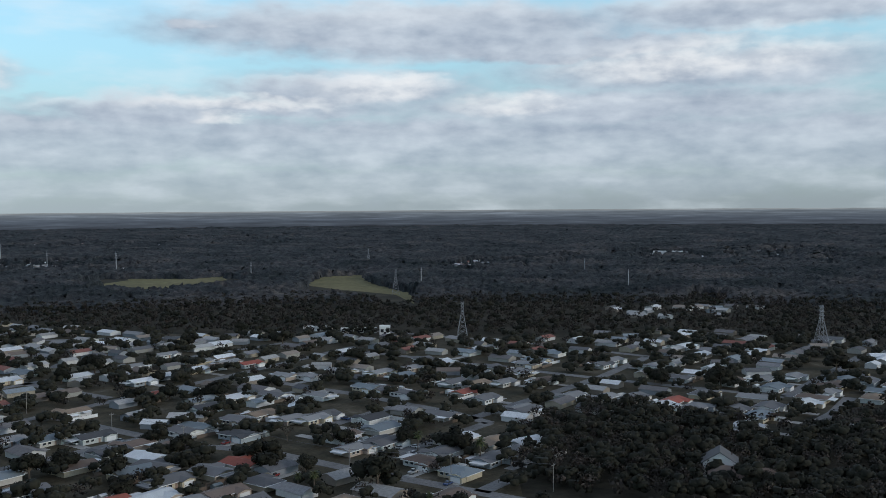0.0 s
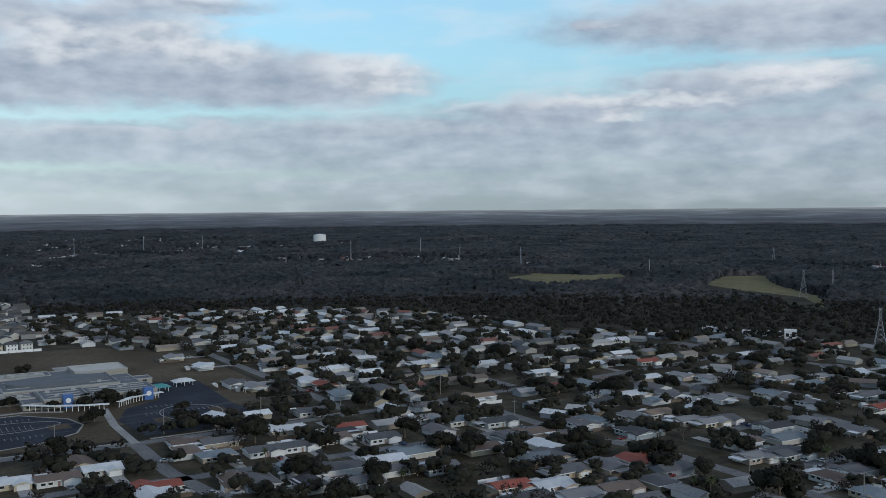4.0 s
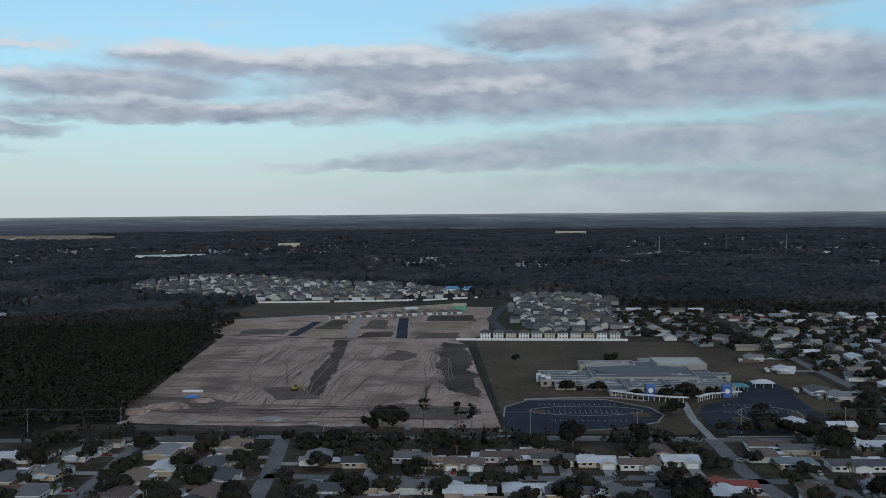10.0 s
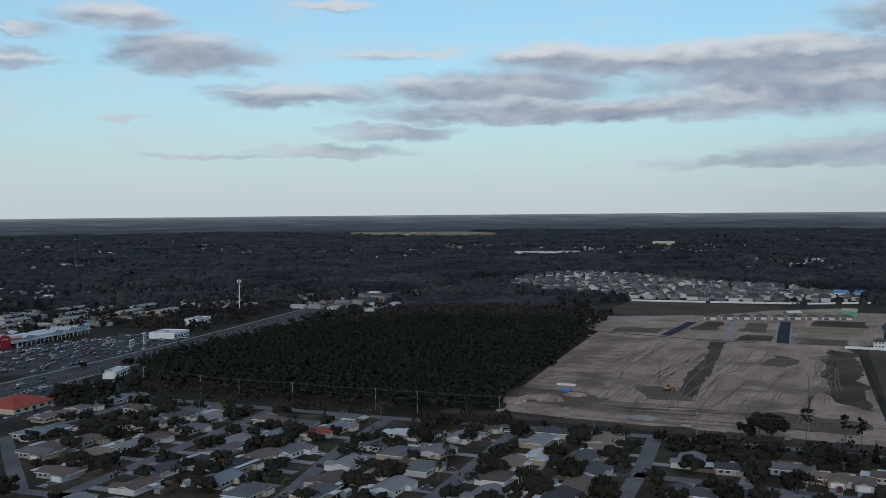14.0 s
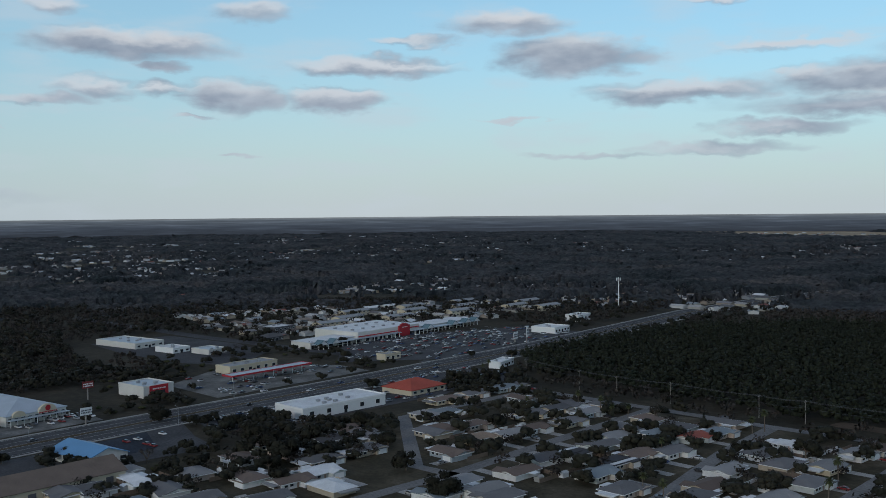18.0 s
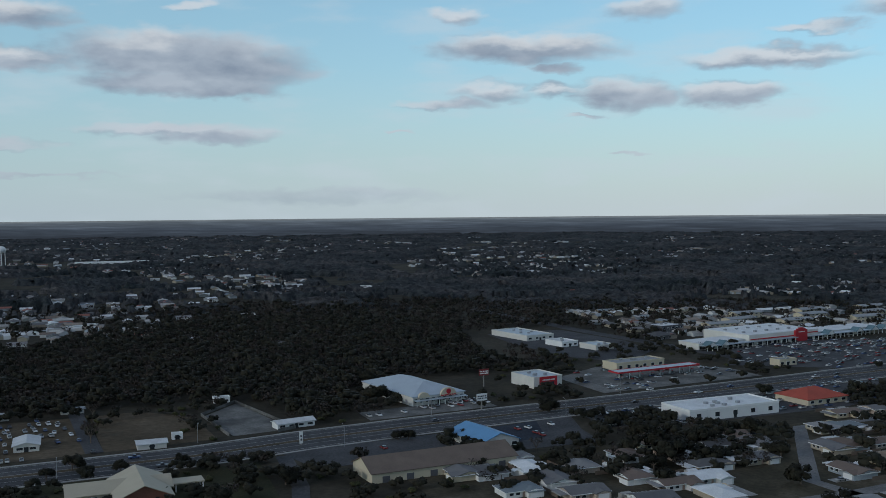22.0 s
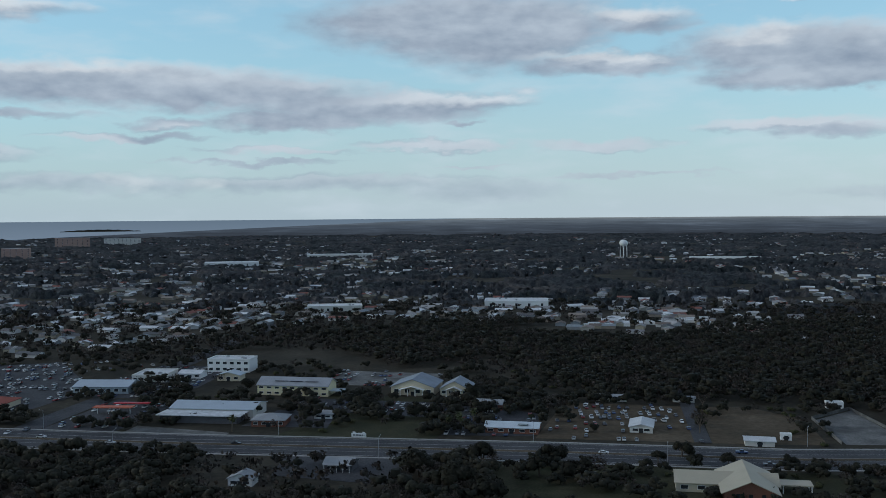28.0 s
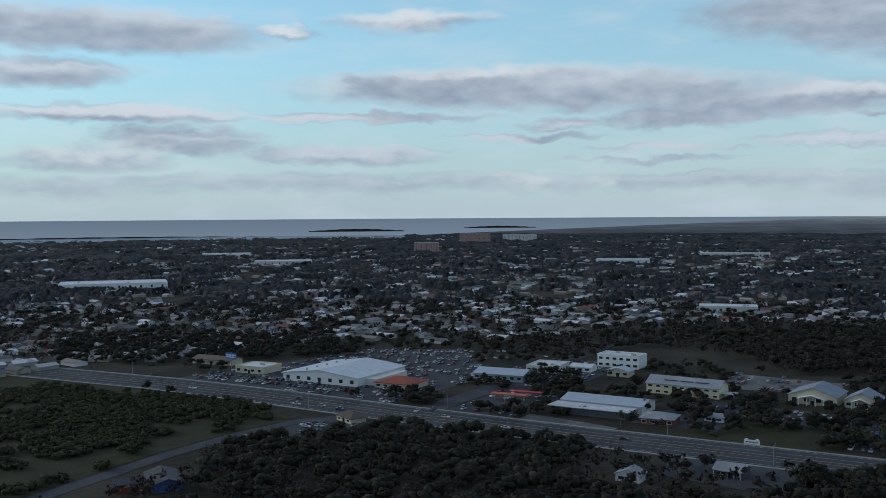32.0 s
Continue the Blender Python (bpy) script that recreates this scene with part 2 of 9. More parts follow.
# pale haze low over the land, duller in the overcast east
low = ramp(wt, math_node(wt, "DIVIDE", height, 14.0), [(0.0, grey(0.9)), (0.25, grey(0.62)), (0.6, grey(0.2)), (1.0, grey(0.0))])
east = ramp(wt, math_node(wt, "DIVIDE", math_node(wt, "ADD", bearing, 70.0), 200.0), [(0.0, (1.9, 2.3, 2.7)), (0.22, (2.5, 3.0, 3.5)), (0.32, (4.0, 4.65, 5.15)), (0.42, (5.2, 5.85, 6.25)), (0.62, (5.3, 5.95, 6.3)), (0.8, (4.5, 5.35, 5.95)), (1.0, (4.0, 4.9, 5.55))])
clear = mix_rgb(wt, 0.36, clear, (5.0, 6.9, 7.6))
clear = mix_rgb(wt, low, clear, east)
clear = mix_rgb(wt, sheet, clear, (5.4, 6.2, 6.9))
tuft = ramp(wt, math_node(wt, "MULTIPLY_ADD", fine.outputs[0], 0.5, math_node(wt, "MULTIPLY", billow.outputs[0], 0.5)), [(0.34, grey(0.0)), (0.66, grey(1.0))])
shade = mix_rgb(wt, tuft, (2.3, 2.85, 3.7), (4.0, 4.65, 5.45))
rim = math_node(wt, "MULTIPLY", lit, ramp(wt, math_node(wt, "DIVIDE", height, 12.0), [(0.1, grey(0.25)), (0.6, grey(0.95))]))
body = mix_rgb(wt, rim, shade, (6.1, 6.6, 7.1))
body = mix_rgb(wt, math_node(wt, "MULTIPLY", gleam, 0.58), body, (6.6, 6.8, 7.0))
veil = ramp(wt, math_node(wt, "DIVIDE", height, 8.0), [(0.0, grey(0.3)), (0.25, grey(0.7)), (0.6, grey(0.97))])
both = mix_rgb(wt, math_node(wt, "MULTIPLY", cover, veil), clear, body)
# overhead the broken cloud goes on, thicker than over the land
overhead = ramp(wt, math_node(wt, "DIVIDE", height, 90.0), [(0.13, grey(0.0)), (0.24, grey(0.85)), (1.0, grey(0.85))])
both = mix_rgb(wt, math_node(wt, "MULTIPLY", overhead, ramp(wt, billow.outputs[0], [(0.25, grey(0.7)), (0.5, grey(1.0))])), both, (2.2, 2.7, 3.75))
back = wire(wt, "ShaderNodeBackground", i0=both, i1=0.1)
wt.links.new(back.outputs[0], wire(wt, "ShaderNodeOutputWorld").inputs[0])

sun = bpy.data.lights.new("sun", "SUN")
sun.energy, sun.angle, sun.color = 0.75, radians(10), (1.0, 0.95, 0.9)
sun_ob = new("sun", sun)
sun_ob.matrix_world = look((250, -960, 420), (0, 0, 100))

# ---- materials ----
def material(name, rough=0.8, metal=0.0, spec=0.3):
    m = bpy.data.materials.new(name)
    m.use_nodes = True
    b = m.node_tree.nodes["Principled BSDF"]
    b.inputs["Roughness"].default_value = rough
    b.inputs["Metallic"].default_value = metal
    b.inputs["Specular IOR Level"].default_value = spec
    return m, m.node_tree, b


def spots(tree, scale, detail=4.0, rough=0.6, vec=None, stretch=None):
    """Noise in metres of the world."""
    if vec is None:
        vec = wire(tree, "ShaderNodeNewGeometry").outputs["Position"]
    if stretch:
        vec = wire(tree, "ShaderNodeVectorMath", operation="MULTIPLY", i0=vec, i1=stretch).outputs[0]
    return wire(tree, "ShaderNodeTexNoise", i0=vec, i2=scale, i3=detail, i4=rough).outputs[0]


def bumped(tree, b, height, strength=0.4, distance=0.05):
    n = wire(tree, "ShaderNodeBump", i0=strength, i1=distance)
    tree.links.new(height, n.inputs["Height"])
    tree.links.new(n.outputs[0], b.inputs["Normal"])


def plain(name, col, rough=0.8, metal=0.0, var=0.25, big=0.15, small=2.5, spec=0.3, per_object=0.0, islands=0.0):
    """One colour with stains at two scales, and a shade of its own for each object or piece."""
    m, t, b = material(name, rough, metal, spec)
    lo, hi = tuple(c * (1 - var) for c in col), tuple(min(1, c * (1 + var)) for c in col)
    mixed = mix_rgb(t, ramp(t, spots(t, big), [(0.3, grey(0)), (0.7, grey(1))]), lo, hi)
    mixed = mix_rgb(t, 0.5, mixed, mix_rgb(t, ramp(t, spots(t, small), [(0.3, grey(0)), (0.7, grey(1))]), lo, hi))
    if per_object:
        r = wire(t, "ShaderNodeObjectInfo").outputs["Random"]
        mixed = mix_rgb(t, 1.0, mixed, ramp(t, r, [(0, grey(1 - per_object)), (1, grey(1 + per_object))]), "MULTIPLY")
    if islands:
        r = wire(t, "ShaderNodeNewGeometry").outputs["Random Per Island"]
        mixed = mix_rgb(t, 1.0, mixed, ramp(t, r, [(0, grey(1 - islands)), (1, grey(1 + islands))]), "MULTIPLY")
    t.links.new(mixed, b.inputs["Base Color"])
    return m


def palette(name, cols, rough=0.85, metal=0.0, island=False, var=0.22, scale=0.8, spec=0.3):
    """One of several colours, picked for each object (or each separate piece), with wear."""
    m, t, b = material(name, rough, metal, spec)
    if island:
        r = wire(t, "ShaderNodeNewGeometry").outputs["Random Per Island"]
    else:
        r = wire(t, "ShaderNodeObjectInfo").outputs["Random"]
    n = t.nodes.new("ShaderNodeValToRGB")
    n.color_ramp.interpolation = "CONSTANT"
    while len(n.color_ramp.elements) < len(cols):
        n.color_ramp.elements.new(0.5)
    for k, (e, c) in enumerate(zip(n.color_ramp.elements, cols)):
        e.position, e.color = k / len(cols), (*c, 1)
    t.links.new(r, n.inputs[0])
    wear = ramp(t, spots(t, scale), [(0.3, grey(1 - var)), (0.7, grey(1 + var * 0.6))])
    wear2 = ramp(t, spots(t, scale * 6), [(0.3, grey(1 - var * 0.6)), (0.7, grey(1 + var * 0.5))])
    t.links.new(mix_rgb(t, 1.0, mix_rgb(t, 1.0, n.outputs[0], wear, "MULTIPLY"), wear2, "MULTIPLY"), b.inputs["Base Color"])
    return m


def foliage(name, cols, island=True):
    m, t, b = material(name, 0.75, 0.0, 0.15)
    r = wire(t, "ShaderNodeNewGeometry").outputs["Random Per Island"]
    o = wire(t, "ShaderNodeObjectInfo").outputs["Random"]
    stops = [(i / max(1, len(cols) - 1), c) for i, c in enumerate(cols)]
    c1 = ramp(t, r, stops)
    c2 = mix_rgb(t, 1.0, c1, ramp(t, o, [(0, grey(0.8)), (1, grey(1.25))]), "MULTIPLY")
    c3 = mix_rgb(t, 1.0, c2, ramp(t, spots(t, 0.03, 3.0), [(0.3, (0.75, 0.8, 0.8)), (0.7, (1.3, 1.2, 1.15))]), "MULTIPLY")
    t.links.new(c3, b.inputs["Base Color"])
    return m


def ground_material(name, stops, big, small, bump=0.3, stretch=None, third=None):
    m, t, b = material(name, 0.95, 0.0, 0.1)
    n1 = spots(t, big, 6.0, 0.62, stretch=stretch)
    c = ramp(t, n1, stops)
    n2 = spots(t, small, 5.0, 0.65)
    c = mix_rgb(t, 1.0, c, ramp(t, n2, [(0.3, grey(0.7)), (0.7, grey(1.3))]), "MULTIPLY")
    if third:
        c = mix_rgb(t, ramp(t, spots(t, third[0], 4.0), [(0.5, grey(0)), (0.66, grey(0.8))]), c, third[1])
    t.links.new(c, b.inputs["Base Color"])
    bumped(t, b, n2, bump, 0.2)
    return m


M_ground = ground_material("winter_grass", [(0.3, (0.022, 0.021, 0.016)), (0.5, (0.042, 0.037, 0.027)), (0.7, (0.07, 0.06, 0.045))], 0.02, 0.25)
M_lawn = ground_material("lawn", [(0.3, (0.030, 0.034, 0.018)), (0.55, (0.046, 0.045, 0.026)), (0.75, (0.068, 0.060, 0.038))], 0.08, 0.9)
M_field = ground_material("dry_field", [(0.3, (0.060, 0.047, 0.031)), (0.5, (0.088, 0.068, 0.046)), (0.7, (0.125, 0.098, 0.069))], 0.02, 0.3)
M_meadow = ground_material("far_meadow", [(0.3, (0.12, 0.108, 0.055)), (0.7, (0.19, 0.165, 0.085))], 0.01, 0.1)
M_dirt = ground_material("bare_dirt", [(0.25, (0.22, 0.155, 0.118)), (0.42, (0.34, 0.245, 0.192)), (0.58, (0.42, 0.31, 0.25)), (0.8, (0.50, 0.385, 0.32))], 0.035, 0.35, stretch=(1.8, 0.4, 1), third=(0.022, (0.15, 0.112, 0.088)))
M_asphalt = ground_material("asphalt", [(0.3, (0.048, 0.049, 0.053)), (0.7, (0.086, 0.087, 0.092))], 0.05, 0.8, 0.1)
M_asphalt_new = ground_material("new_asphalt", [(0.3, (0.024, 0.029, 0.040)), (0.7, (0.042, 0.049, 0.063))], 0.05, 0.8, 0.1)
M_street = ground_material("street", [(0.3, (0.135, 0.134, 0.134)), (0.7, (0.20, 0.197, 0.195))], 0.06, 0.8, 0.1)
M_concrete = ground_material("concrete", [(0.3, (0.25, 0.243, 0.232)), (0.7, (0.37, 0.362, 0.347))], 0.1, 1.2, 0.1)
# sand; on the far fields this pale tone is painted sunlight
M_sand_sunlit = ground_material("sand_and_sunlit_field", [(0.3, (0.20, 0.155, 0.10)), (0.5, (0.32, 0.255, 0.175)), (0.7, (0.42, 0.345, 0.25))], 0.006, 0.03)
M_worn = ground_material("worn_concrete", [(0.3, (0.095, 0.095, 0.092)), (0.55, (0.16, 0.158, 0.15)), (0.75, (0.24, 0.235, 0.225))], 0.07, 0.8, 0.1, third=(0.05, (0.07, 0.07, 0.068)))
M_paint = plain("road_paint", (0.42, 0.42, 0.41), 0.7)
M_water = plain("water", (0.10, 0.16, 0.21), 0.14, spec=0.5)
M_oak = foliage("oak_leaves", [(0.0150, 0.0155, 0.0110), (0.0200, 0.0200, 0.0138), (0.0285, 0.0265, 0.0180)])
M_bush = foliage("bush_leaves", [(0.024, 0.028, 0.013), (0.038, 0.042, 0.018), (0.056, 0.056, 0.027)])
M_pine = foliage("pine_needles", [(0.010, 0.013, 0.008), (0.015, 0.018, 0.011), (0.022, 0.026, 0.015)])
M_bare = foliage("bare_twigs", [(0.034, 0.029, 0.026), (0.048, 0.041, 0.036), (0.066, 0.057, 0.051)])
M_palm = foliage("palm_fronds", [(0.040, 0.050, 0.022), (0.075, 0.08, 0.038)])
M_bark = plain("bark", (0.12, 0.095, 0.075), 0.95)
M_roof = palette("shingles", [(0.30, 0.29, 0.28), (0.13, 0.125, 0.125), (0.22, 0.215, 0.22), (0.20, 0.165, 0.14), (0.36, 0.35, 0.34), (0.16, 0.145, 0.14), (0.27, 0.225, 0.19), (0.24, 0.27, 0.29), (0.10, 0.10, 0.105), (0.42, 0.41, 0.40), (0.33, 0.30, 0.26), (0.18, 0.20, 0.22)])
M_roof_white = plain("white_roofing", (0.57, 0.58, 0.59), 0.7, per_object=0.12)
M_roof_red = plain("terracotta_roof", (0.30, 0.085, 0.06), 0.85, per_object=0.15)
M_roof_tan = plain("tan_roof", (0.25, 0.185, 0.135), 0.9, per_object=0.15)
M_wall = palette("stucco", [(0.52, 0.50, 0.46), (0.66, 0.66, 0.66), (0.42, 0.36, 0.28), (0.52, 0.45, 0.33), (0.34, 0.38, 0.41), (0.70, 0.70, 0.68), (0.45, 0.37, 0.31), (0.48, 0.51, 0.50)], 0.9, var=0.12)
M_white = plain("white_paint", (0.74, 0.74, 0.73), 0.6, var=0.08, per_object=0.06)
M_glass = plain("dark_window", (0.03, 0.035, 0.04), 0.12, spec=0.6, var=0.1)
M_metal = plain("grey_metal", (0.36, 0.37, 0.38), 0.5, 0.6)
M_pole = plain("weathered_pole", (0.26, 0.24, 0.22), 0.9)
M_steel = plain("galvanised_steel", (0.33, 0.34, 0.36), 0.6, 0.3)

# ---- helpers for building ----
def mesh_ob(name, verts, faces, mat, parent=None, mats=None, index=None, smooth=False):
    me = bpy.data.meshes.new(name)
    me.from_pydata([tuple(v) for v in verts] if not isinstance(verts, np.ndarray) else verts.tolist(), [], faces if not isinstance(faces, np.ndarray) else faces.tolist())
    for m in (mats or [mat]):
        me.materials.append(m)
    if index is not None:
        me.polygons.foreach_set("material_index", index)
    if smooth:
        me.polygons.foreach_set("use_smooth", [True] * len(me.polygons))
    ob = new(name, me)
    if parent:
        ob.parent = parent
    return ob


def part(name, bm, mat, parent, label=""):
    me = bpy.data.meshes.new(name)
    bm.to_mesh(me)
    bm.free()
    me.materials.append(mat)
    ob = new(name, me)
    ob.parent = parent
    return tagged(ob, label)


def thing(name, x, y, z=0.0, turn=0.0):
    ob = new(name)
    ob.empty_display_size = 0.5
    ob.matrix_basis = pose(x, y, z, 0, 0, turn)
    return ob


def sheet_ob(name, corners, z, mat, label, category, thick=0.0, parent=None):
    """A level slab through the given corners (x, y), with skirts down into the ground."""
    n = len(corners)
    v = [(x, y, z) for x, y in corners] + [(x, y, z - 0.3 - thick) for x, y in corners]
    f = [list(range(n))] + [[i, n + i, n + (i + 1) % n, (i + 1) % n][::-1] for i in range(n)]
    area = sum(corners[i][0] * corners[(i + 1) % n][1] - corners[(i + 1) % n][0] * corners[i][1] for i in range(n))
    if area < 0:
        f = [q[::-1] for q in f]
    ob = mesh_ob(name, v, f, mat, parent)
    return tagged(ob, label, category, kind="structure") if not parent else ob


def strip(name, points, width, z, mat, label, category="road", kerb=0.0):
    """A road along a line of points."""
    pts = [Vector(p) for p in points]
    left, right = [], []
    for i, p in enumerate(pts):
        d = (pts[min(i + 1, len(pts) - 1)] - pts[max(i - 1, 0)]).normalized()
        nrm = Vector((-d.y, d.x)) * width / 2
        left.append(p + nrm)
        right.append(p - nrm)
    n = len(pts)
    v = [(*p, z) for p in left] + [(*p, z) for p in right] + [(*p, z - 0.4) for p in left] + [(*p, z - 0.4) for p in right]
    f = []
    for i in range(n - 1):
        f += [[i, n + i, n + i + 1, i + 1], [2 * n + i, i, i + 1, 2 * n + i + 1], [n + i, 3 * n + i, 3 * n + i + 1, n + i + 1]]
    return tagged(mesh_ob(name, v, f, mat), label, category, kind="structure")


# ---- ground, far woods, horizon ----
R_LAND = 4880.0
rings = [0, 60, 150, 300, 500, 800, 1300, 2100, 3200, 4200, R_LAND]
seg = 144
gv, gf = [(0, 0, 0)], []
for r in rings[1:]:
    gv += [(r * math.cos(2 * math.pi * k / seg), r * math.sin(2 * math.pi * k / seg), 0) for k in range(seg)]
gf += [[0, 1 + k, 1 + (k + 1) % seg] for k in range(seg)]
for j in range(len(rings) - 2):
    a, b = 1 + j * seg, 1 + (j + 1) * seg
    gf += [[a + k, b + k, b + (k + 1) % seg, a + (k + 1) % seg] for k in range(seg)]
tagged(mesh_ob("ground", gv, gf, M_ground), "flat dark winter grass and soil of the suburb", "ground", kind="structure")
# the land beyond sight: a low glowing band with blue-grey haze painted in
m, t, b = material("painted_far_haze", 1.0)
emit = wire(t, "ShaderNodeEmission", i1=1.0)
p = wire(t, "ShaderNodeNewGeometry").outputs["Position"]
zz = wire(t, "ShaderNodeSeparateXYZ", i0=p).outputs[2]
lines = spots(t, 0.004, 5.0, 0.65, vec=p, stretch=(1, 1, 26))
# haze is put into this ramp: paler and greyer towards the top
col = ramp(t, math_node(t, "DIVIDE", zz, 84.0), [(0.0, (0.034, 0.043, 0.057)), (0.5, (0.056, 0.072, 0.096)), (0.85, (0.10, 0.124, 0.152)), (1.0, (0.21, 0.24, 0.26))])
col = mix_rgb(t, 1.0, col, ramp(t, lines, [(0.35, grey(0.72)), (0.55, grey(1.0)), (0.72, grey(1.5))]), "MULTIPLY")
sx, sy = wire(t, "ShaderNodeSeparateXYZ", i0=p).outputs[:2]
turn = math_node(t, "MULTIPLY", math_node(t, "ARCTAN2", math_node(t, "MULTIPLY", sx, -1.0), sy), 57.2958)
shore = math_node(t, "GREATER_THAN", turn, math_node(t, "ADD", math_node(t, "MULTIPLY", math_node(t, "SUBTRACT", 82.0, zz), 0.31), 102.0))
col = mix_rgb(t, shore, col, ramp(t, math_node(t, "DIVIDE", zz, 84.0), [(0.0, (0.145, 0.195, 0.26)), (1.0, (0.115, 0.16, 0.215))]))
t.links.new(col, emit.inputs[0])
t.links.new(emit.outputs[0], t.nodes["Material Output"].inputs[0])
M_far = m
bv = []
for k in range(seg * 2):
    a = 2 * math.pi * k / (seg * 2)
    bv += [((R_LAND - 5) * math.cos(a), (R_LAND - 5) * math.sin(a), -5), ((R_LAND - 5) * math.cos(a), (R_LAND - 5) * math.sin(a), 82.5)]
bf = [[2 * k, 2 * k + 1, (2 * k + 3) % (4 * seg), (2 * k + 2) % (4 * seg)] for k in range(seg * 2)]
tagged(mesh_ob("backdrop", bv, bf, M_far), "glowing band of distant land and sea with painted blue-grey haze", "backdrop", kind="structure")

# low dark islands off the shore
for a0, a1, z0, z1 in ((128, 133.5, 20, 33), (120.3, 124.5, 34, 44), (136, 154, -2, 5)):
    iv = []
    for k in range(25):
        a = radians(a0 + (a1 - a0) * k / 24)
        taper = math.sin(math.pi * (k + 0.2) / 24.4)
        iv += [(-4862 * math.sin(a), 4862 * math.cos(a), z0), (-4862 * math.sin(a), 4862 * math.cos(a), z0 + (z1 - z0) * (0.25 + 0.75 * taper) + 1.2 * math.sin(k * 2.1))]
    tagged(mesh_ob("far_island", iv, [[2 * k, 2 * k + 1, 2 * k + 3, 2 * k + 2] for k in range(24)], M_ground), "low dark wooded island off the shore", "island", kind="structure")

# ---- streets ----
# (x, y) lines of the residential streets, each with its width
STREETS = [
    [(-385, 446), (-235, 450), (-95, 460), (100, 456), (180, 458), (290, 468), (420, 480), (560, 500)],
    [(-302, 444), (-293, 353), (-286, 282), (-286, 150)], [(-233, 446), (-224, 384), (-206, 310), (-200, 200)],
    [(-163, 450), (-158, 394), (-153, 325), (-150, 200)], [(-97, 456), (-91, 405), (-86, 340), (-84, 200)],
    [(-91, 391), (-19, 388), (71, 391), (105, 386), (215, 386), (285, 384)], [(104, 452), (104, 398), (112, 345), (114, 220)],
    [(217, 460), (218, 556), (216, 690), (214, 840), (212, 980)], [(283, 470), (284, 360), (297, 315), (297, 270), (301, 190), (304, 100)],
    [(420, 480), (418, 370), (414, 340), (410, 300), (400, 268)], [(300, 268), (345, 268), (400, 269)],
    [(352, 330), (410, 333)], [(301, 206), (330, 207)], [(400, 282), (485, 282), (545, 283), (640, 294)],
    [(545, 500), (542, 282), (548, 170)], [(470, 138), (520, 136), (566, 140)], [(548, 170), (622, 170), (720, 172)],
    [(-386, 446), (-384, 340), (-306, 277), (-282, 279)], [(640, 294), (650, 400), (640, 560)],
    [(300, 560), (420, 566), (545, 560)], [(330, 640), (328, 560), (330, 480)], [(212, 840), (300, 842), (420, 760), (540, 640)],
]
for line in STREETS:
    strip("street", line, 7.0, 0.12, M_street, "pale worn asphalt street between ranch houses", "road")
# the wide divided highway
HWY = [(-330, -1000), (-362, -760), (-387, -608), (-403, -511), (-410, -420), (-413, -340), (-421, -223), (-430, -140), (-438, -60), (-442, 0), (-446, 56), (-457, 110), (-465, 170), (-471, 233), (-477, 310), (-486, 400), (-495, 480), (-503, 560), (-515, 640), (-535, 760), (-560, 900), (-570, 1100), (-540, 1400)]


def along(line, side):
    pts = [Vector(p) for p in line]
    out = []
    for i, p in enumerate(pts):
        d = (pts[min(i + 1, len(pts) - 1)] - pts[max(i - 1, 0)]).normalized()
        out.append(p + Vector((-d.y, d.x)) * side)
    return [tuple(p) for p in out]


strip("highway", HWY, 33.0, 0.15, M_asphalt, "wide grey divided highway with painted lanes", "road")
for s, wd in ((-15.6, 0.22), (-8.4, 0.13), (-2.2, 0.2), (2.2, 0.2), (8.4, 0.13), (15.6, 0.22)):
    tagged(strip("lane_marking", along(HWY, s), wd * 0.8, 0.19, M_paint, "white painted line along the highway", "marking"), kind="structure")
for s in (-18.5, 18.5):
    strip("pavement", along(HWY, s), 1.8, 0.22, M_concrete, "pale concrete footway along the highway", "pavement")
strip("road_median", along(HWY, 0), 3.2, 0.28, M_field, "raised dry grass median of the highway", "median")
# side roads of the highway
for line, w, lab in (
        ([(-412, -318), (-470, -324), (-540, -330), (-640, -345), (-900, -380)], 15, "grey cross street meeting the highway"),
        ([(-413, -322), (-392, -345), (-369, -358), (-328, -361), (-282, -357), (-210, -343), (-150, -335)], 9, "narrow grey frontage road"),
        ([(-470, 14), (-560, 8), (-700, 0)], 8, "side road with dashed line off the highway"),
        ([(-540, 465), (-640, 455), (-760, 440), (-1000, 430)], 14, "side street by the shopping plaza"),
        ([(-386, 446), (-440, 470), (-520, 480)], 9, "street joining the highway past the wood"),
        ([(-430, 92), (-380, 88), (-300, 70)], 7, "drive beside the church lawn")):
    strip("side_road", line, w, 0.13, M_asphalt, lab, "road")
# school road and new estate
strip("estate_road", [(-240, 812), (-60, 806), (10, 804)], 6.0, 0.12, M_dirt, "dusty track along the building site", "road")
for line, w, mat, lab in (([(-72, 814), (-77, 880), (-83, 968)], 9.5, M_asphalt_new, "new blue-grey estate street"), ([(-168, 830), (-166, 880), (-164, 938)], 9.0, M_asphalt_new, "new blue-grey estate street"),
                          ([(-116, 822), (-124, 901), (-128, 992)], 5.0, M_concrete, "pale kerbed track between plots"), ([(-258, 888), (-258, 950), (-179, 991), (-100, 1000), (-20, 1012)], 8.0, M_concrete, "pale unfinished estate street"),
                          ([(17, 837), (10, 886), (3, 955), (12, 1034), (19, 1081), (60, 1110), (130, 1120)], 9.0, M_asphalt, "new estate street curving past houses"), ([(16, 860), (60, 852), (112, 856)], 8.0, M_asphalt, "new estate street between houses")):
    strip("estate_street", line, w, 0.14, mat, lab, "road")
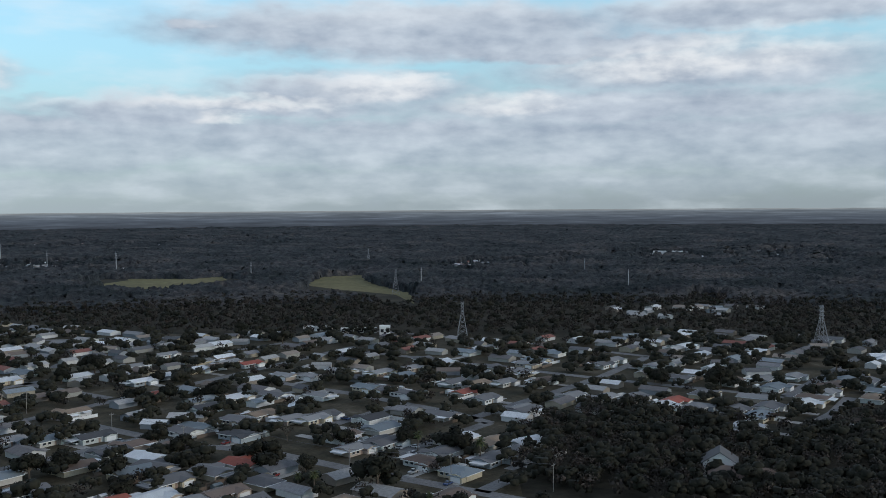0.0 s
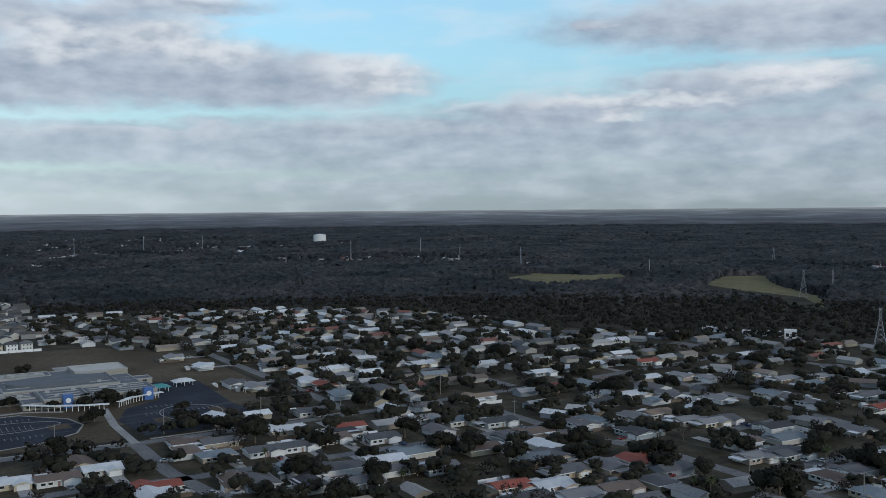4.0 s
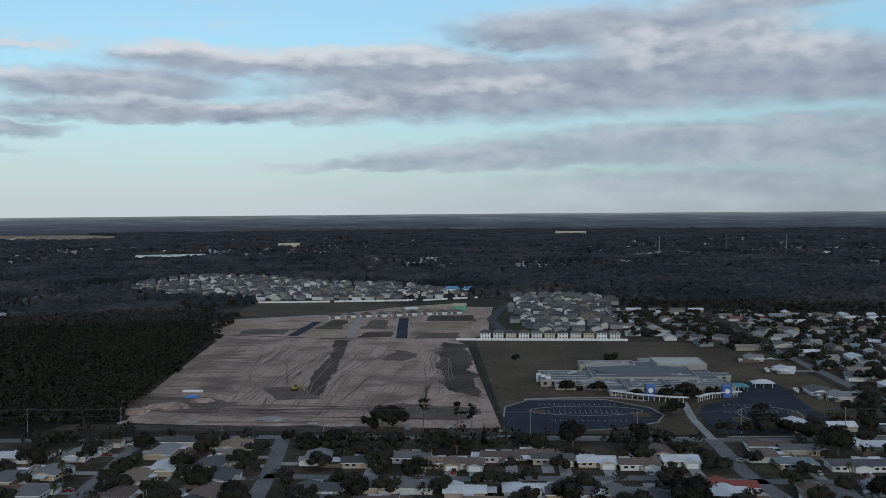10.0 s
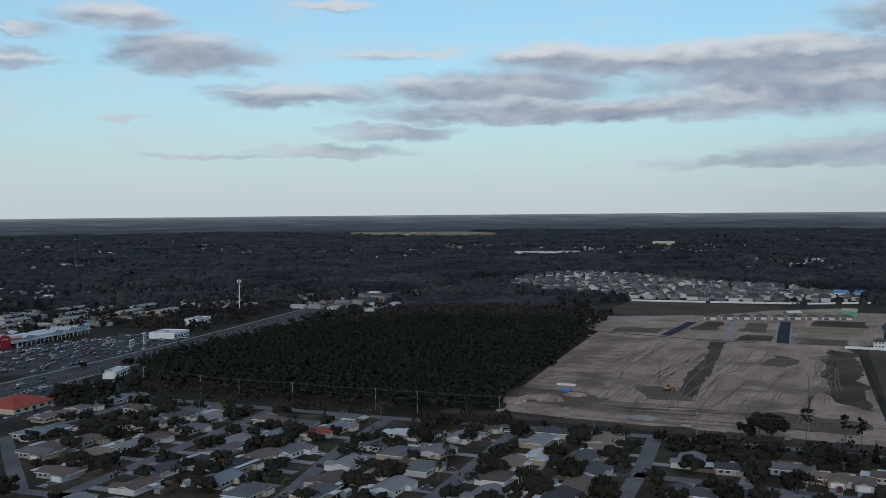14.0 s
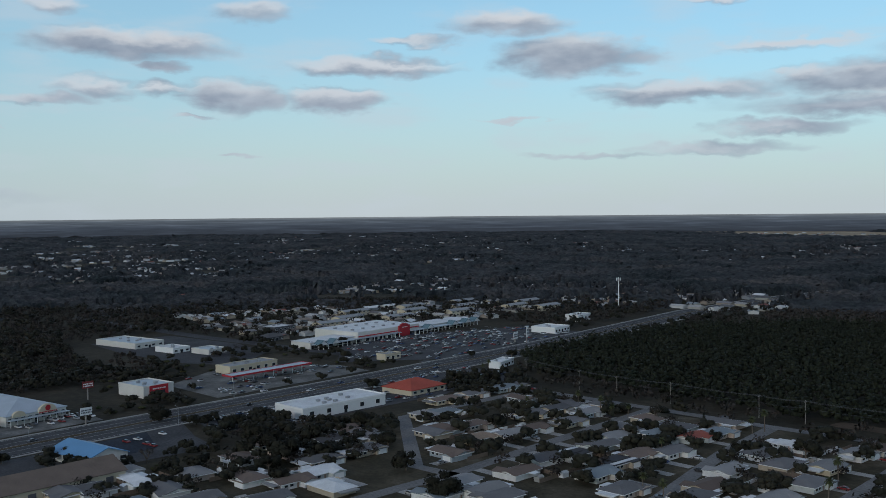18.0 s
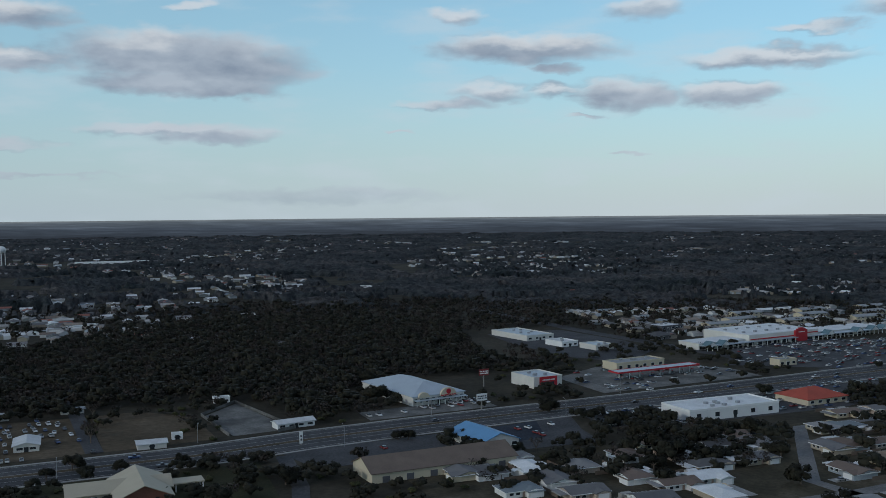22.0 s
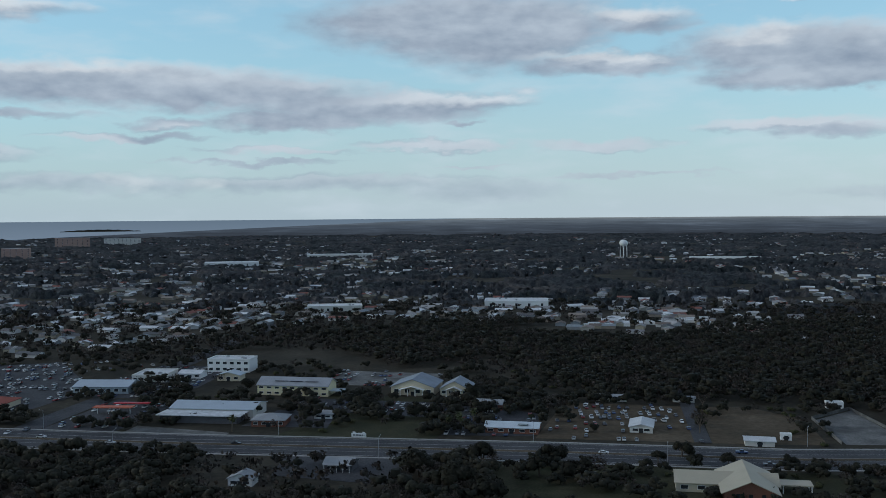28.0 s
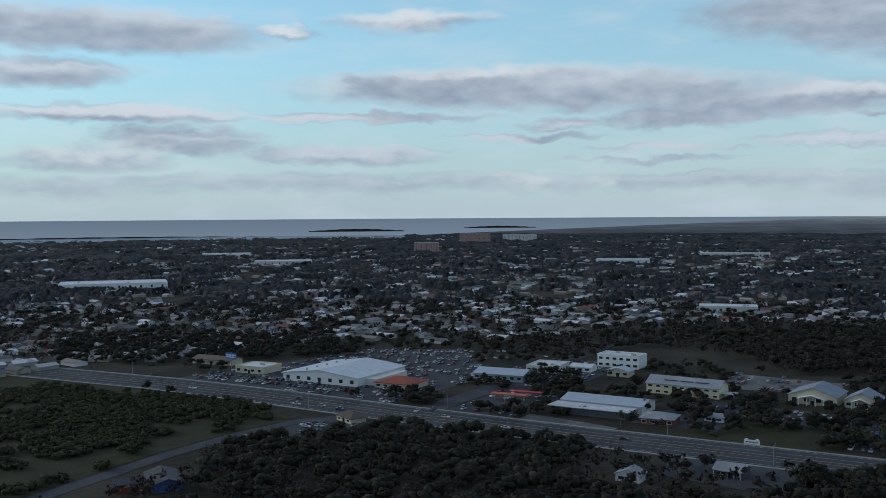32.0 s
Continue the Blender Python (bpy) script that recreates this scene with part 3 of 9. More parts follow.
for s in (-5.6, 5.6):
    strip("kerb", along([(-72, 814), (-77, 880), (-83, 968)], s), 1.2, 0.2, M_concrete, "pale kerb of the new street", "kerb")
sheet_ob("estate_lawn", [(24, 850), (62, 846), (62, 880), (40, 905), (22, 890)], 0.12, M_lawn, "green lawn inside the new estate", "lawn")

# ---- open ground ----
sheet_ob("dirt_field", [(-186, 490), (-199, 556), (-210, 650), (-228, 838), (-138, 814), (-72, 807), (-25, 800), (-16, 771), (-6, 632), (7, 472), (-60, 474)], 0.06, M_dirt, "bare graded dirt of a building site with wheel tracks", "dirt field")
sheet_ob("estate_ground", [(-230, 842), (-138, 818), (-25, 804), (0, 835), (2, 960), (6, 1075), (-100, 1078), (-160, 1000), (-258, 962), (-264, 885)], 0.055, M_dirt, "graded dirt plots of the new estate", "dirt field")
# pale warm sheets whose colour stands in for sunlit strips of land
SUNLIT_FIELDS = [[(-3480, 4247), (-3433, 4952), (-2840, 4942), (-2238, 3895), (-2666, 3846), (-3199, 3904)], [(-2665, 4668), (-2376, 4915), (-1627, 4242), (-1376, 3587), (-1704, 3525), (-2126, 3724)]]
for pts in SUNLIT_FIELDS:
    sheet_ob("far_field", pts, 0.1, M_sand_sunlit, "open field near the horizon, painted pale as if sunlit", "field")
sheet_ob("brown_field", [(-264, 1000), (-271, 1138), (-180, 1136), (-98, 1115), (-102, 1080), (-162, 1002), (-230, 975)], 0.052, M_field, "bare brown field beyond the new estate", "field")
sheet_ob("sand_fill", [(-104, 1036), (-96, 1077), (-41, 1114), (-34, 1069), (-62, 1031)], 0.10, M_sand_sunlit, "pale heap of levelled sand in the estate", "sand")
sheet_ob("school_field", [(10, 470), (100, 466), (104, 500), (206, 505), (208, 700), (150, 790), (-10, 800), (4, 560)], 0.07, M_field, "dry brown grass field of the school", "field")
sheet_ob("church_lawn", [(-420, -75), (-350, -80), (-340, 76), (-424, 80)], 0.06, M_lawn, "mown lawn by the church", "lawn")
sheet_ob("plaza_parking", [(-512, 500), (-560, 432), (-640, 500), (-655, 520), (-622, 625), (-605, 690), (-528, 690)], 0.1, M_asphalt, "large grey parking lot of the shopping plaza", "parking lot")
sheet_ob("store_parking", [(-425, 250), (-452, 258), (-458, 330), (-466, 400), (-474, 480), (-440, 485), (-415, 400), (-412, 290)], 0.1, M_asphalt, "grey parking lot beside the highway", "parking lot")
sheet_ob("strip_parking", [(-436, 92), (-446, 200), (-453, 250), (-424, 240), (-398, 236), (-398, 190), (-404, 100)], 0.1, M_asphalt, "grey patched parking lot", "parking lot")
sheet_ob("dark_lot", [(-446, 200), (-450, 228), (-416, 216), (-413, 197)], 0.13, M_asphalt_new, "freshly sealed dark lot beside the blue roof", "parking lot")
sheet_ob("concrete_lot", [(-533, 72), (-479, 78), (-483, 108), (-562, 94)], 0.1, M_worn, "walled bare concrete lot", "lot")
sheet_ob("salvage_yard", [(-464, -64), (-470, 14), (-556, 6), (-556, -60)], 0.05, M_field, "worn gravel yard with parked cars", "yard")
sheet_ob("depot_lot", [(-600, 375), (-640, 352), (-720, 345), (-790, 352), (-790, 425), (-700, 438), (-640, 425)], 0.07, M_asphalt, "worn grey asphalt lot round the depots", "lot")
sheet_ob("gas_forecourt", [(-503, 300), (-515, 425), (-548, 425), (-585, 395), (-590, 345), (-562, 300)], 0.1, M_worn, "pale concrete forecourt of the filling station", "forecourt")
sheet_ob("auto_lot", [(-319, -343), (-324, -355), (-372, -353), (-390, -340), (-386, -322), (-350, -328)], 0.1, M_asphalt, "car lot beside the highway junction", "parking lot")
sheet_ob("warehouse_parking", [(-424, -520), (-432, -350), (-540, -350), (-640, -440), (-600, -500)], 0.08, M_asphalt, "grey parking lot round the warehouse", "parking lot")
sheet_ob("brush_land", [(-205, -350), (-282, -364), (-330, -368), (-372, -366), (-392, -420), (-362, -640), (-200, -640)], 0.05, M_lawn, "rough open land with brush", "rough ground")
sheet_ob("far_meadow", [(836, 1169), (915, 1177), (1019, 1180), (967, 1112), (887, 1104), (821, 1104)], 0.1, M_meadow, "pale green meadow in the woods", "meadow")
sheet_ob("far_meadow", [(960, 950), (1091, 1038), (1150, 1010), (1025, 880), (941, 739), (842, 664), (916, 750), (933, 858)], 0.1, M_meadow, "pale green meadow under the power line", "meadow")
sheet_ob("far_meadow", [(910, 1270), (1030, 1196), (972, 1128), (880, 1060), (790, 1090), (853, 1190)], 0.14, M_meadow, "pale dry meadow in the woods", "meadow")
sheet_ob("far_meadow", [(820, 1060), (960, 1110), (930, 1250), (800, 1200)], 0.1, M_meadow, "pale green meadow in the woods", "meadow")

# ---- kinds: boxes, houses, trees, cars ----
def add_box(bm, x0, x1, y0, y1, z0, z1, bevel=0.0):
    vs = [bm.verts.new(p) for p in ((x0, y0, z0), (x1, y0, z0), (x1, y1, z0), (x0, y1, z0), (x0, y0, z1), (x1, y0, z1), (x1, y1, z1), (x0, y1, z1))]
    fs = [bm.faces.new([vs[i] for i in q]) for q in ((3, 2, 1, 0), (4, 5, 6, 7), (0, 1, 5, 4), (1, 2, 6, 5), (2, 3, 7, 6), (3, 0, 4, 7))]
    if bevel:
        bmesh.ops.bevel(bm, geom=list({e for f in fs for e in f.edges}), offset=bevel, segments=1, affect="EDGES")
    return fs


def box_bm(*boxes, bevel=0.0):
    bm = bmesh.new()
    for b in boxes:
        add_box(bm, *b, bevel=bevel)
    return bm


def add_roof(bm, x0, x1, y0, y1, z, rise, kind="g", axis="x", over=0.5, thick=0.22):
    """A gable ("g") or hip ("h") roof with overhang and thickness; axis: along which the ridge runs."""
    x0, x1, y0, y1 = x0 - over, x1 + over, y0 - over, y1 + over
    if axis == "y":
        x0, x1, y0, y1 = y0, y1, x0, x1
    ym, inset = (y0 + y1) / 2, ((y1 - y0) / 2 if kind == "h" else 0.0)
    inset = min(inset, (x1 - x0) * 0.45)
    drop = -0.12
    low = [(x0, y0, z + drop), (x1, y0, z + drop), (x1, y1, z + drop), (x0, y1, z + drop)]
    ridge = [(x0 + inset, ym, z + rise), (x1 - inset, ym, z + rise)]
    pts = low + ridge + [(p[0], p[1], p[2] - thick) for p in low + ridge]
    if axis == "y":
        pts = [(p[1], p[0], p[2]) for p in pts]
    v = [bm.verts.new(p) for p in pts]
    top = [(0, 1, 5, 4), (2, 3, 4, 5), (1, 2, 5), (3, 0, 4)]
    if kind == "g":
        top = top[:2]
    faces = []
    for q in top:
        faces.append([v[i] for i in q])
        faces.append([v[i + 6] for i in q][::-1])
    rim = [(0, 1), (1, 2), (2, 3), (3, 0)] if kind == "h" else [(0, 1), (1, 5), (5, 2), (2, 3), (3, 4), (4, 0)]
    for a, b in rim:
        faces.append([v[b], v[a], v[a + 6], v[b + 6]])
    for f in faces:
        bm.faces.new(f[::-1] if axis == "y" else f)


def add_gable_wall(bm, x, y0, y1, z, rise, axis="x", t=0.2):
    """The triangle of wall under a gable, at one end."""
    a = [(x - t / 2, y0, z), (x - t / 2, y1, z), (x - t / 2, (y0 + y1) / 2, z + rise), (x + t / 2, y0, z), (x + t / 2, y1, z), (x + t / 2, (y0 + y1) / 2, z + rise)]
    if axis == "y":
        a = [(p[1], p[0], p[2]) for p in a]
    v = [bm.verts.new(p) for p in a]
    for q in ((0, 1, 2), (5, 4, 3), (0, 3, 4, 1), (1, 4, 5, 2), (2, 5, 3, 0)):
        bm.faces.new([v[i] for i in q])


ROOFS = {"d": plain("dark_shingles", (0.085, 0.085, 0.09), 0.9, per_object=0.3, var=0.18), "m": plain("grey_shingles", (0.135, 0.132, 0.135), 0.9, per_object=0.22, var=0.18),
         "l": plain("pale_grey_shingles", (0.225, 0.222, 0.222), 0.85, per_object=0.15, var=0.15), "w": M_roof_white,
         "b": plain("brown_shingles", (0.145, 0.108, 0.09), 0.9, per_object=0.25, var=0.18), "t": M_roof_tan, "r": M_roof_red,
         "u": plain("blue_grey_shingles", (0.17, 0.20, 0.22), 0.85, per_object=0.15, var=0.15), "s": plain("black_flat_roofing", (0.05, 0.05, 0.055), 0.9, var=0.2)}
ROOF_WORDS = {"d": "dark shingle", "m": "grey shingle", "l": "pale grey shingle", "w": "white", "b": "brown shingle", "t": "tan shingle", "r": "dull red", "u": "blue-grey", "s": "black flat"}
made_house = {}
LOTS = []


def house(x, y, turn, code, variant):
    """A one-storey ranch house; code: length, roof form, roof colour."""
    key = (code, variant)
    LOTS.append((x, y, turn))
    if key in made_house:
        return copy_thing(made_house[key], pose(x, y, 0, 0, 0, turn))
    rnd = random.Random(code + str(variant))
    size, form, colour = code
    w = {"e": 15.6, "l": 19.5, "m": 18.5}[size] + rnd.uniform(-1.5, 1.5)
    d = rnd.uniform(9.2, 11.0) if size != "m" else 13.0
    flat_roof = form in "fml" and (form == "f" or size == "m")
    hip = "h" if form == "h" else "g"
    zw = 2.7
    root = thing("house", x, y, 0, turn)
    tagged(root, f"single-storey stucco ranch house with {ROOF_WORDS[colour]} roof", "house", "ranch houses")
    gx = w / 2 - 6.6
    gy = -d / 2 - rnd.uniform(1.5, 3.5)
    bm = box_bm((-w / 2, w / 2, -d / 2, d / 2, -0.2, zw), (gx, w / 2 - 0.15, gy, -d / 2, -0.2, zw - 0.02))
    rise = d / 2 * 0.25
    if not flat_roof and hip == "g":
        for xx in (-w / 2 + 0.1, w / 2 - 0.1):
            add_gable_wall(bm, xx, -d / 2, d / 2, zw, rise - 0.25)
    if not flat_roof:
        add_gable_wall(bm, gy + 0.1, gx, w / 2 - 0.15, zw - 0.02, 0.72, "y")
    part("wall", bm, M_wall, root)
    bm = bmesh.new()
    if flat_roof:
        add_box(bm, -w / 2 - 0.6, w / 2 + 0.6, -d / 2 - 0.6, d / 2 + 0.6, zw, zw + 0.28)
        add_box(bm, gx - 0.4, w / 2 + 0.4, gy - 0.5, -d / 2 - 0.6, zw - 0.05, zw + 0.2)
        add_box(bm, -w / 4, w / 4, -d / 5, d / 4, zw + 0.28, zw + 0.6)
    else:
        add_roof(bm, -w / 2, w / 2, -d / 2, d / 2, zw, rise, hip, over=0.75)
        add_roof(bm, gx, w / 2 - 0.15, gy, 0, zw, 0.86, hip, "y", over=0.5)
    part("roof", bm, ROOFS[colour], root)
    ex, ey = w / 2 + 0.76, d / 2 + 0.76
    part("eaves", box_bm((-ex, ex, -ey, ey, zw - 0.36, zw - 0.1)), M_white, root, "white eaves board")
    if rnd.random() < 0.55:
        # a flat carport or screened porch beside the house
        c0 = -w / 2 - rnd.uniform(3.4, 4.8)
        y0, y1 = -d / 2 + rnd.uniform(0, 2), d / 2 - rnd.uniform(0, 2)
        part("carport", box_bm((c0, -w / 2 - 0.8, y0, y1, 2.35, 2.5), (c0 + 0.1, c0 + 0.25, y0 + 0.1, y1 - 0.1, 1.9, 2.36)), M_roof_white if rnd.random() < 0.6 else ROOFS["l"], root, "flat pale carport roof")
    if colour == "s":
        part("skylight_strip", box_bm((-w / 2, w / 2, -d / 2 + 0.2, -d / 2 + 2.6, zw + 0.284, zw + 0.36)), M_roof_white, root, "white roofing strip")
    elif rnd.random() < 0.45:
        px = rnd.uniform(-w / 2, 0)
        part("patio_roof", box_bm((px, px + rnd.uniform(4, 6), d / 2 + 0.1, d / 2 + 3.4, 2.3, 2.45), (px + 0.1, px + 0.25, d / 2 + 3.1, d / 2 + 3.25, 0, 2.3), (px + 3.6, px + 3.75, d / 2 + 3.1, d / 2 + 3.25, 0, 2.3)), M_roof_white, root, "white metal patio roof")
    part("garage_door", box_bm((gx + 0.9, gx + 5.6, gy - 0.06, gy + 0.05, 0, 2.2)), M_white, root, "white garage door")
    part("door", box_bm((-0.5, 0.5, -d / 2 - 0.06, -d / 2 + 0.05, 0, 2.1)), plain("door_paint", (0.3, 0.22, 0.18), 0.6) if "door_paint" not in bpy.data.materials else bpy.data.materials["door_paint"], root)
    for wx, side in ((-w / 2 + 2.2, -1), (-w / 2 + 4.9, -1)):
        yy = side * d / 2
        win = part("window", box_bm((wx - 0.95, wx + 0.95, yy - 0.07, yy + 0.07, 0.95, 2.1), (wx - 0.82, wx + 0.82, yy - 0.09, yy + 0.09, 1.05, 2.0)), M_white, root)
        win.data.materials.append(M_glass)
        for f in win.data.polygons[6:]:
            f.material_index = 1
    made_house[key] = root
    return root


def ball(n):
    """A round body of 6 n n four-cornered faces."""
    pts, faces, at = [], [], {}
    for ax in range(3):
        for sg in (-1, 1):
            for i in range(n):
                for j in range(n):
                    f = []
                    for di, dj in ((0, 0), (1, 0), (1, 1), (0, 1)):
                        q = [0.0, 0.0, 0.0]
                        q[ax], q[(ax + 1) % 3], q[(ax + 2) % 3] = sg, 2 * (i + di) / n - 1, 2 * (j + dj) / n - 1
                        key = tuple(q)
                        if key not in at:
                            at[key] = len(pts)
                            pts.append(Vector(q).normalized())
                        f.append(at[key])
                    faces.append(f if sg > 0 else f[::-1])
    return np.array([tuple(p) for p in pts]), np.array(faces)


BALL_ROUGH, BALL_FINE = ball(1), ball(2)


def leaf_cloud(rng, n, lumps, size, squash=0.75, inner=0.25, core=0):
    """Corner points of n small leaf cards on and in the given lumps (x, y, z, radius)."""
    lumps = np.asarray(lumps, float)
    wgt = lumps[:, 3] ** 2
    pick = rng.choice(len(lumps), n, p=wgt / wgt.sum())
    v = rng.normal(size=(n, 3))
    v /= np.linalg.norm(v, axis=1)[:, None]
    rad = np.where(rng.random(n) < inner, rng.random(n) * 0.8, 0.82 + 0.22 * rng.random(n))
    c = lumps[pick, :3] + v * (lumps[pick, 3] * rad)[:, None] * (1, 1, squash)
    # cards lean outward, unevenly
    nrm = v + (0, 0, 0.15) + rng.normal(scale=0.4, size=(n, 3))
    nrm /= np.linalg.norm(nrm, axis=1)[:, None]
    ref = rng.normal(size=(n, 3))
    a = np.cross(nrm, ref)
    a /= np.linalg.norm(a, axis=1)[:, None] + 1e-9
    b = np.cross(nrm, a)
    s = size * (0.6 + 0.8 * rng.random(n))[:, None]
    asp = (0.55 + 0.5 * rng.random(n))[:, None]
    quad = np.stack([c - a * s, c - b * s * asp + nrm * s * 0.25, c + a * s, c + b * s * asp - nrm * s * 0.2], 1).reshape(-1, 3)
    # the crown is shaded as the rounded mass that it is
    mid = (lumps[:, :3] * wgt[:, None]).sum(0) / wgt.sum() - (0, 0, lumps[:, 3].mean() * 0.8)
    soft = (c - mid) / (np.linalg.norm(c - mid, axis=1)[:, None] + 1e-6) * 0.5 + v * 0.45 + rng.normal(scale=0.34, size=(n, 3))
    soft /= np.linalg.norm(soft, axis=1)[:, None] + 1e-9
    quad = np.concatenate([quad, np.repeat(soft, 4, 0)], 1)
    if not core:
        return quad
    # dense uneven heart of each lump
    heart, face = (BALL_FINE if core > 6 else BALL_ROUGH)
    k = len(lumps)
    p = heart[None] * (1 + 0.12 * rng.normal(size=(k, len(heart), 1))) * (lumps[:, 3] * (0.76 if core > 6 else 0.88))[:, None, None] * (1, 1, squash)
    t = rng.random(k) * 6.283
    ct, st = np.cos(t)[:, None], np.sin(t)[:, None]
    p = np.stack([p[..., 0] * ct - p[..., 1] * st, p[..., 0] * st + p[..., 1] * ct, p[..., 2]], -1)
    out = p / (np.linalg.norm(p, axis=2)[..., None] + 1e-9)
    p = p + lumps[:, None, :3]
    way = p - mid
    out = out * 0.6 + way / (np.linalg.norm(way, axis=2)[..., None] + 1e-6) * 0.5
    out /= np.linalg.norm(out, axis=2)[..., None] + 1e-9
    return np.concatenate([quad, np.concatenate([p[:, face].reshape(-1, 3), out[:, face].reshape(-1, 3)], 1)])


def cards(name, pts, mat, parent=None):
    n = len(pts) // 4
    me = bpy.data.meshes.new(name)
    me.vertices.add(n * 4)
    me.vertices.foreach_set("co", np.ascontiguousarray(pts[:, :3], dtype=np.float32).ravel())
    me.loops.add(n * 4)
    me.loops.foreach_set("vertex_index", np.arange(n * 4, dtype=np.int32))
    me.polygons.add(n)
    me.polygons.foreach_set("loop_start", np.arange(n, dtype=np.int32) * 4)
    me.polygons.foreach_set("loop_total", np.full(n, 4, dtype=np.int32))
    me.materials.append(mat)
    me.update(calc_edges=True)
    if pts.shape[1] == 6:
        at = me.attributes.new("custom_normal", "FLOAT_VECTOR", "POINT")
        at.data.foreach_set("vector", np.ascontiguousarray(pts[:, 3:], dtype=np.float32).ravel())
    ob = new(name, me)
    if parent:
        ob.parent = parent
    return ob


def add_limb(bm, p, q, r0, r1, sides=6):
    p, q = Vector(p), Vector(q)
    d = (q - p).normalized()
    a = d.orthogonal().normalized()
    b = d.cross(a)
    rings = []
    for c, r in ((p, r0), (q, r1)):
        rings.append([bm.verts.new(c + (a * math.cos(k * 2 * math.pi / sides) + b * math.sin(k * 2 * math.pi / sides)) * r) for k in range(sides)])
    for k in range(sides):
        bm.faces.new((rings[0][k], rings[0][(k + 1) % sides], rings[1][(k + 1) % sides], rings[1][k]))
    bm.faces.new(rings[1])
    return q


def oak_lumps(rng, r, h):
    k = rng.integers(11, 17)
    out = []
    for i in range(k):
        a, rr = rng.random() * 6.283, r * 0.72 * math.sqrt(rng.random())
        out.append((rr * math.cos(a), rr * math.sin(a), h * (0.38 + 0.36 * rng.random()) * (1 - 0.25 * rr / r), r * (0.27 + 0.2 * rng.random())))
    return out


TREE_WORDS = {"oak": "broad dark evergreen oak with dense uneven crown", "bare": "leafless grey-brown winter tree", "palm": "cabbage palm with a tuft of fronds",
              "pine": "tall thin pine with sparse needles", "fir": "narrow dark green conifer beside houses", "bush": "rounded dark green garden bush"}


def make_tree(kind, variant, x, y, scale=1.0, turn=0.0):
    key = (kind, variant)
    m = pose(x, y, 0, 0, 0, turn) @ Matrix.Scale(scale, 4)
    if key in made_house:
        ob = copy_thing(made_house[key], m)
        ob.matrix_basis = m
        return ob
    rng = np.random.default_rng(sum(map(ord, kind)) * 10 + variant)
    root = thing({"oak": "oak_tree", "bare": "bare_tree", "palm": "palm_tree", "pine": "pine_tree", "fir": "conifer", "bush": "bush"}[kind], x, y, 0, turn)
    tagged(root, TREE_WORDS[kind], "tree" if kind != "bush" else "bush", "trees of the suburb")
    bm = bmesh.new()
    if kind == "oak":
        h, r = 10.0, 6.0
        lumps = oak_lumps(rng, r, h)
        add_limb(bm, (0, 0, -0.3), (0.1, 0.1, 3.0), 0.42, 0.3)
        for lx, ly, lz, lr in lumps[:7]:
            add_limb(bm, (0.1, 0.1, 2.8), (lx * 0.85, ly * 0.85, lz), 0.22, 0.06, 5)
        pts = leaf_cloud(rng, 1700, lumps, 0.36, 0.8, 0.08, 24)
        mat = M_oak
    elif kind == "bare":
        h, r = 10.5, 4.4
        tips = []
        add_limb(bm, (0, 0, -0.3), (0, 0, 3.2), 0.32, 0.24)
        for i in range(9):
            a = i * 2.4 + rng.random()
            q = (1.9 * math.cos(a), 1.9 * math.sin(a), 5.0 + 1.8 * rng.random())
            add_limb(bm, (0, 0, 2.6 + 0.1 * i), q, 0.13, 0.07, 4)
            for j in range(4):
                b = a + rng.normal() * 0.8
                e = (q[0] + 2.2 * math.cos(b), q[1] + 2.2 * math.sin(b), q[2] + 1.2 + 2.4 * rng.random())
                add_limb(bm, q, e, 0.06, 0.025, 3)
                tips.append((*e, 1.1))
        pts = leaf_cloud(rng, 420, tips, 0.26, 1.0, 0.7)
        mat = M_bare
    elif kind == "palm":
        h = 6.5 + variant
        add_limb(bm, (0, 0, -0.3), (0.2, 0.1, h * 0.55), 0.26, 0.2, 7)
        add_limb(bm, (0.2, 0.1, h * 0.55), (0.3, 0.2, h), 0.2, 0.18, 7)
        quad = []
        for i in range(30):
            a, el = i * 2.399, 1.15 - 1.9 * (i / 30) + 0.15 * rng.normal()
            prev = np.array((0.3, 0.2, h))
            side = np.array((-math.sin(a), math.cos(a), 0)) * 0.42
            for s in range(3):
                e2 = el - 0.45 * s
                nxt = prev + 0.85 * np.array((math.cos(a) * math.cos(e2), math.sin(a) * math.cos(e2), math.sin(e2)))
                w0, w1 = (0.5, 1.0, 0.8)[s], (1.0, 0.8, 0.1)[s]
                quad += [prev - side * w0, nxt - side * w1, nxt + side * w1, prev + side * w0]
                prev = nxt
        pts = np.array(quad)
        mat = M_palm
    elif kind == "pine":
        h = 15.0
        add_limb(bm, (0, 0, -0.3), (0.2, 0, h * 0.6), 0.24, 0.16)
        add_limb(bm, (0.2, 0, h * 0.6), (0.1, 0.1, h), 0.16, 0.04)
        lumps = [(rng.normal() * 1.3, rng.normal() * 1.3, h * (0.55 + 0.42 * rng.random()), 0.8 + 0.8 * rng.random()) for i in range(12)]
        for lx, ly, lz, lr in lumps:
            add_limb(bm, (0.1, 0, lz - 0.6), (lx, ly, lz), 0.06, 0.03, 4)
        pts = leaf_cloud(rng, 380, lumps, 0.4, 0.6)
        mat = M_pine
    elif kind == "fir":
        h = 12.0
        add_limb(bm, (0, 0, -0.3), (0, 0, h), 0.22, 0.03)
        lumps = [(0.25 * rng.normal(), 0.25 * rng.normal(), 0.8 + (h - 1.0) * k / 16, 2.0 * (1 - k / 17.5)) for k in range(16)]
        pts = leaf_cloud(rng, 620, lumps, 0.36, 0.35, 0.1, 24)
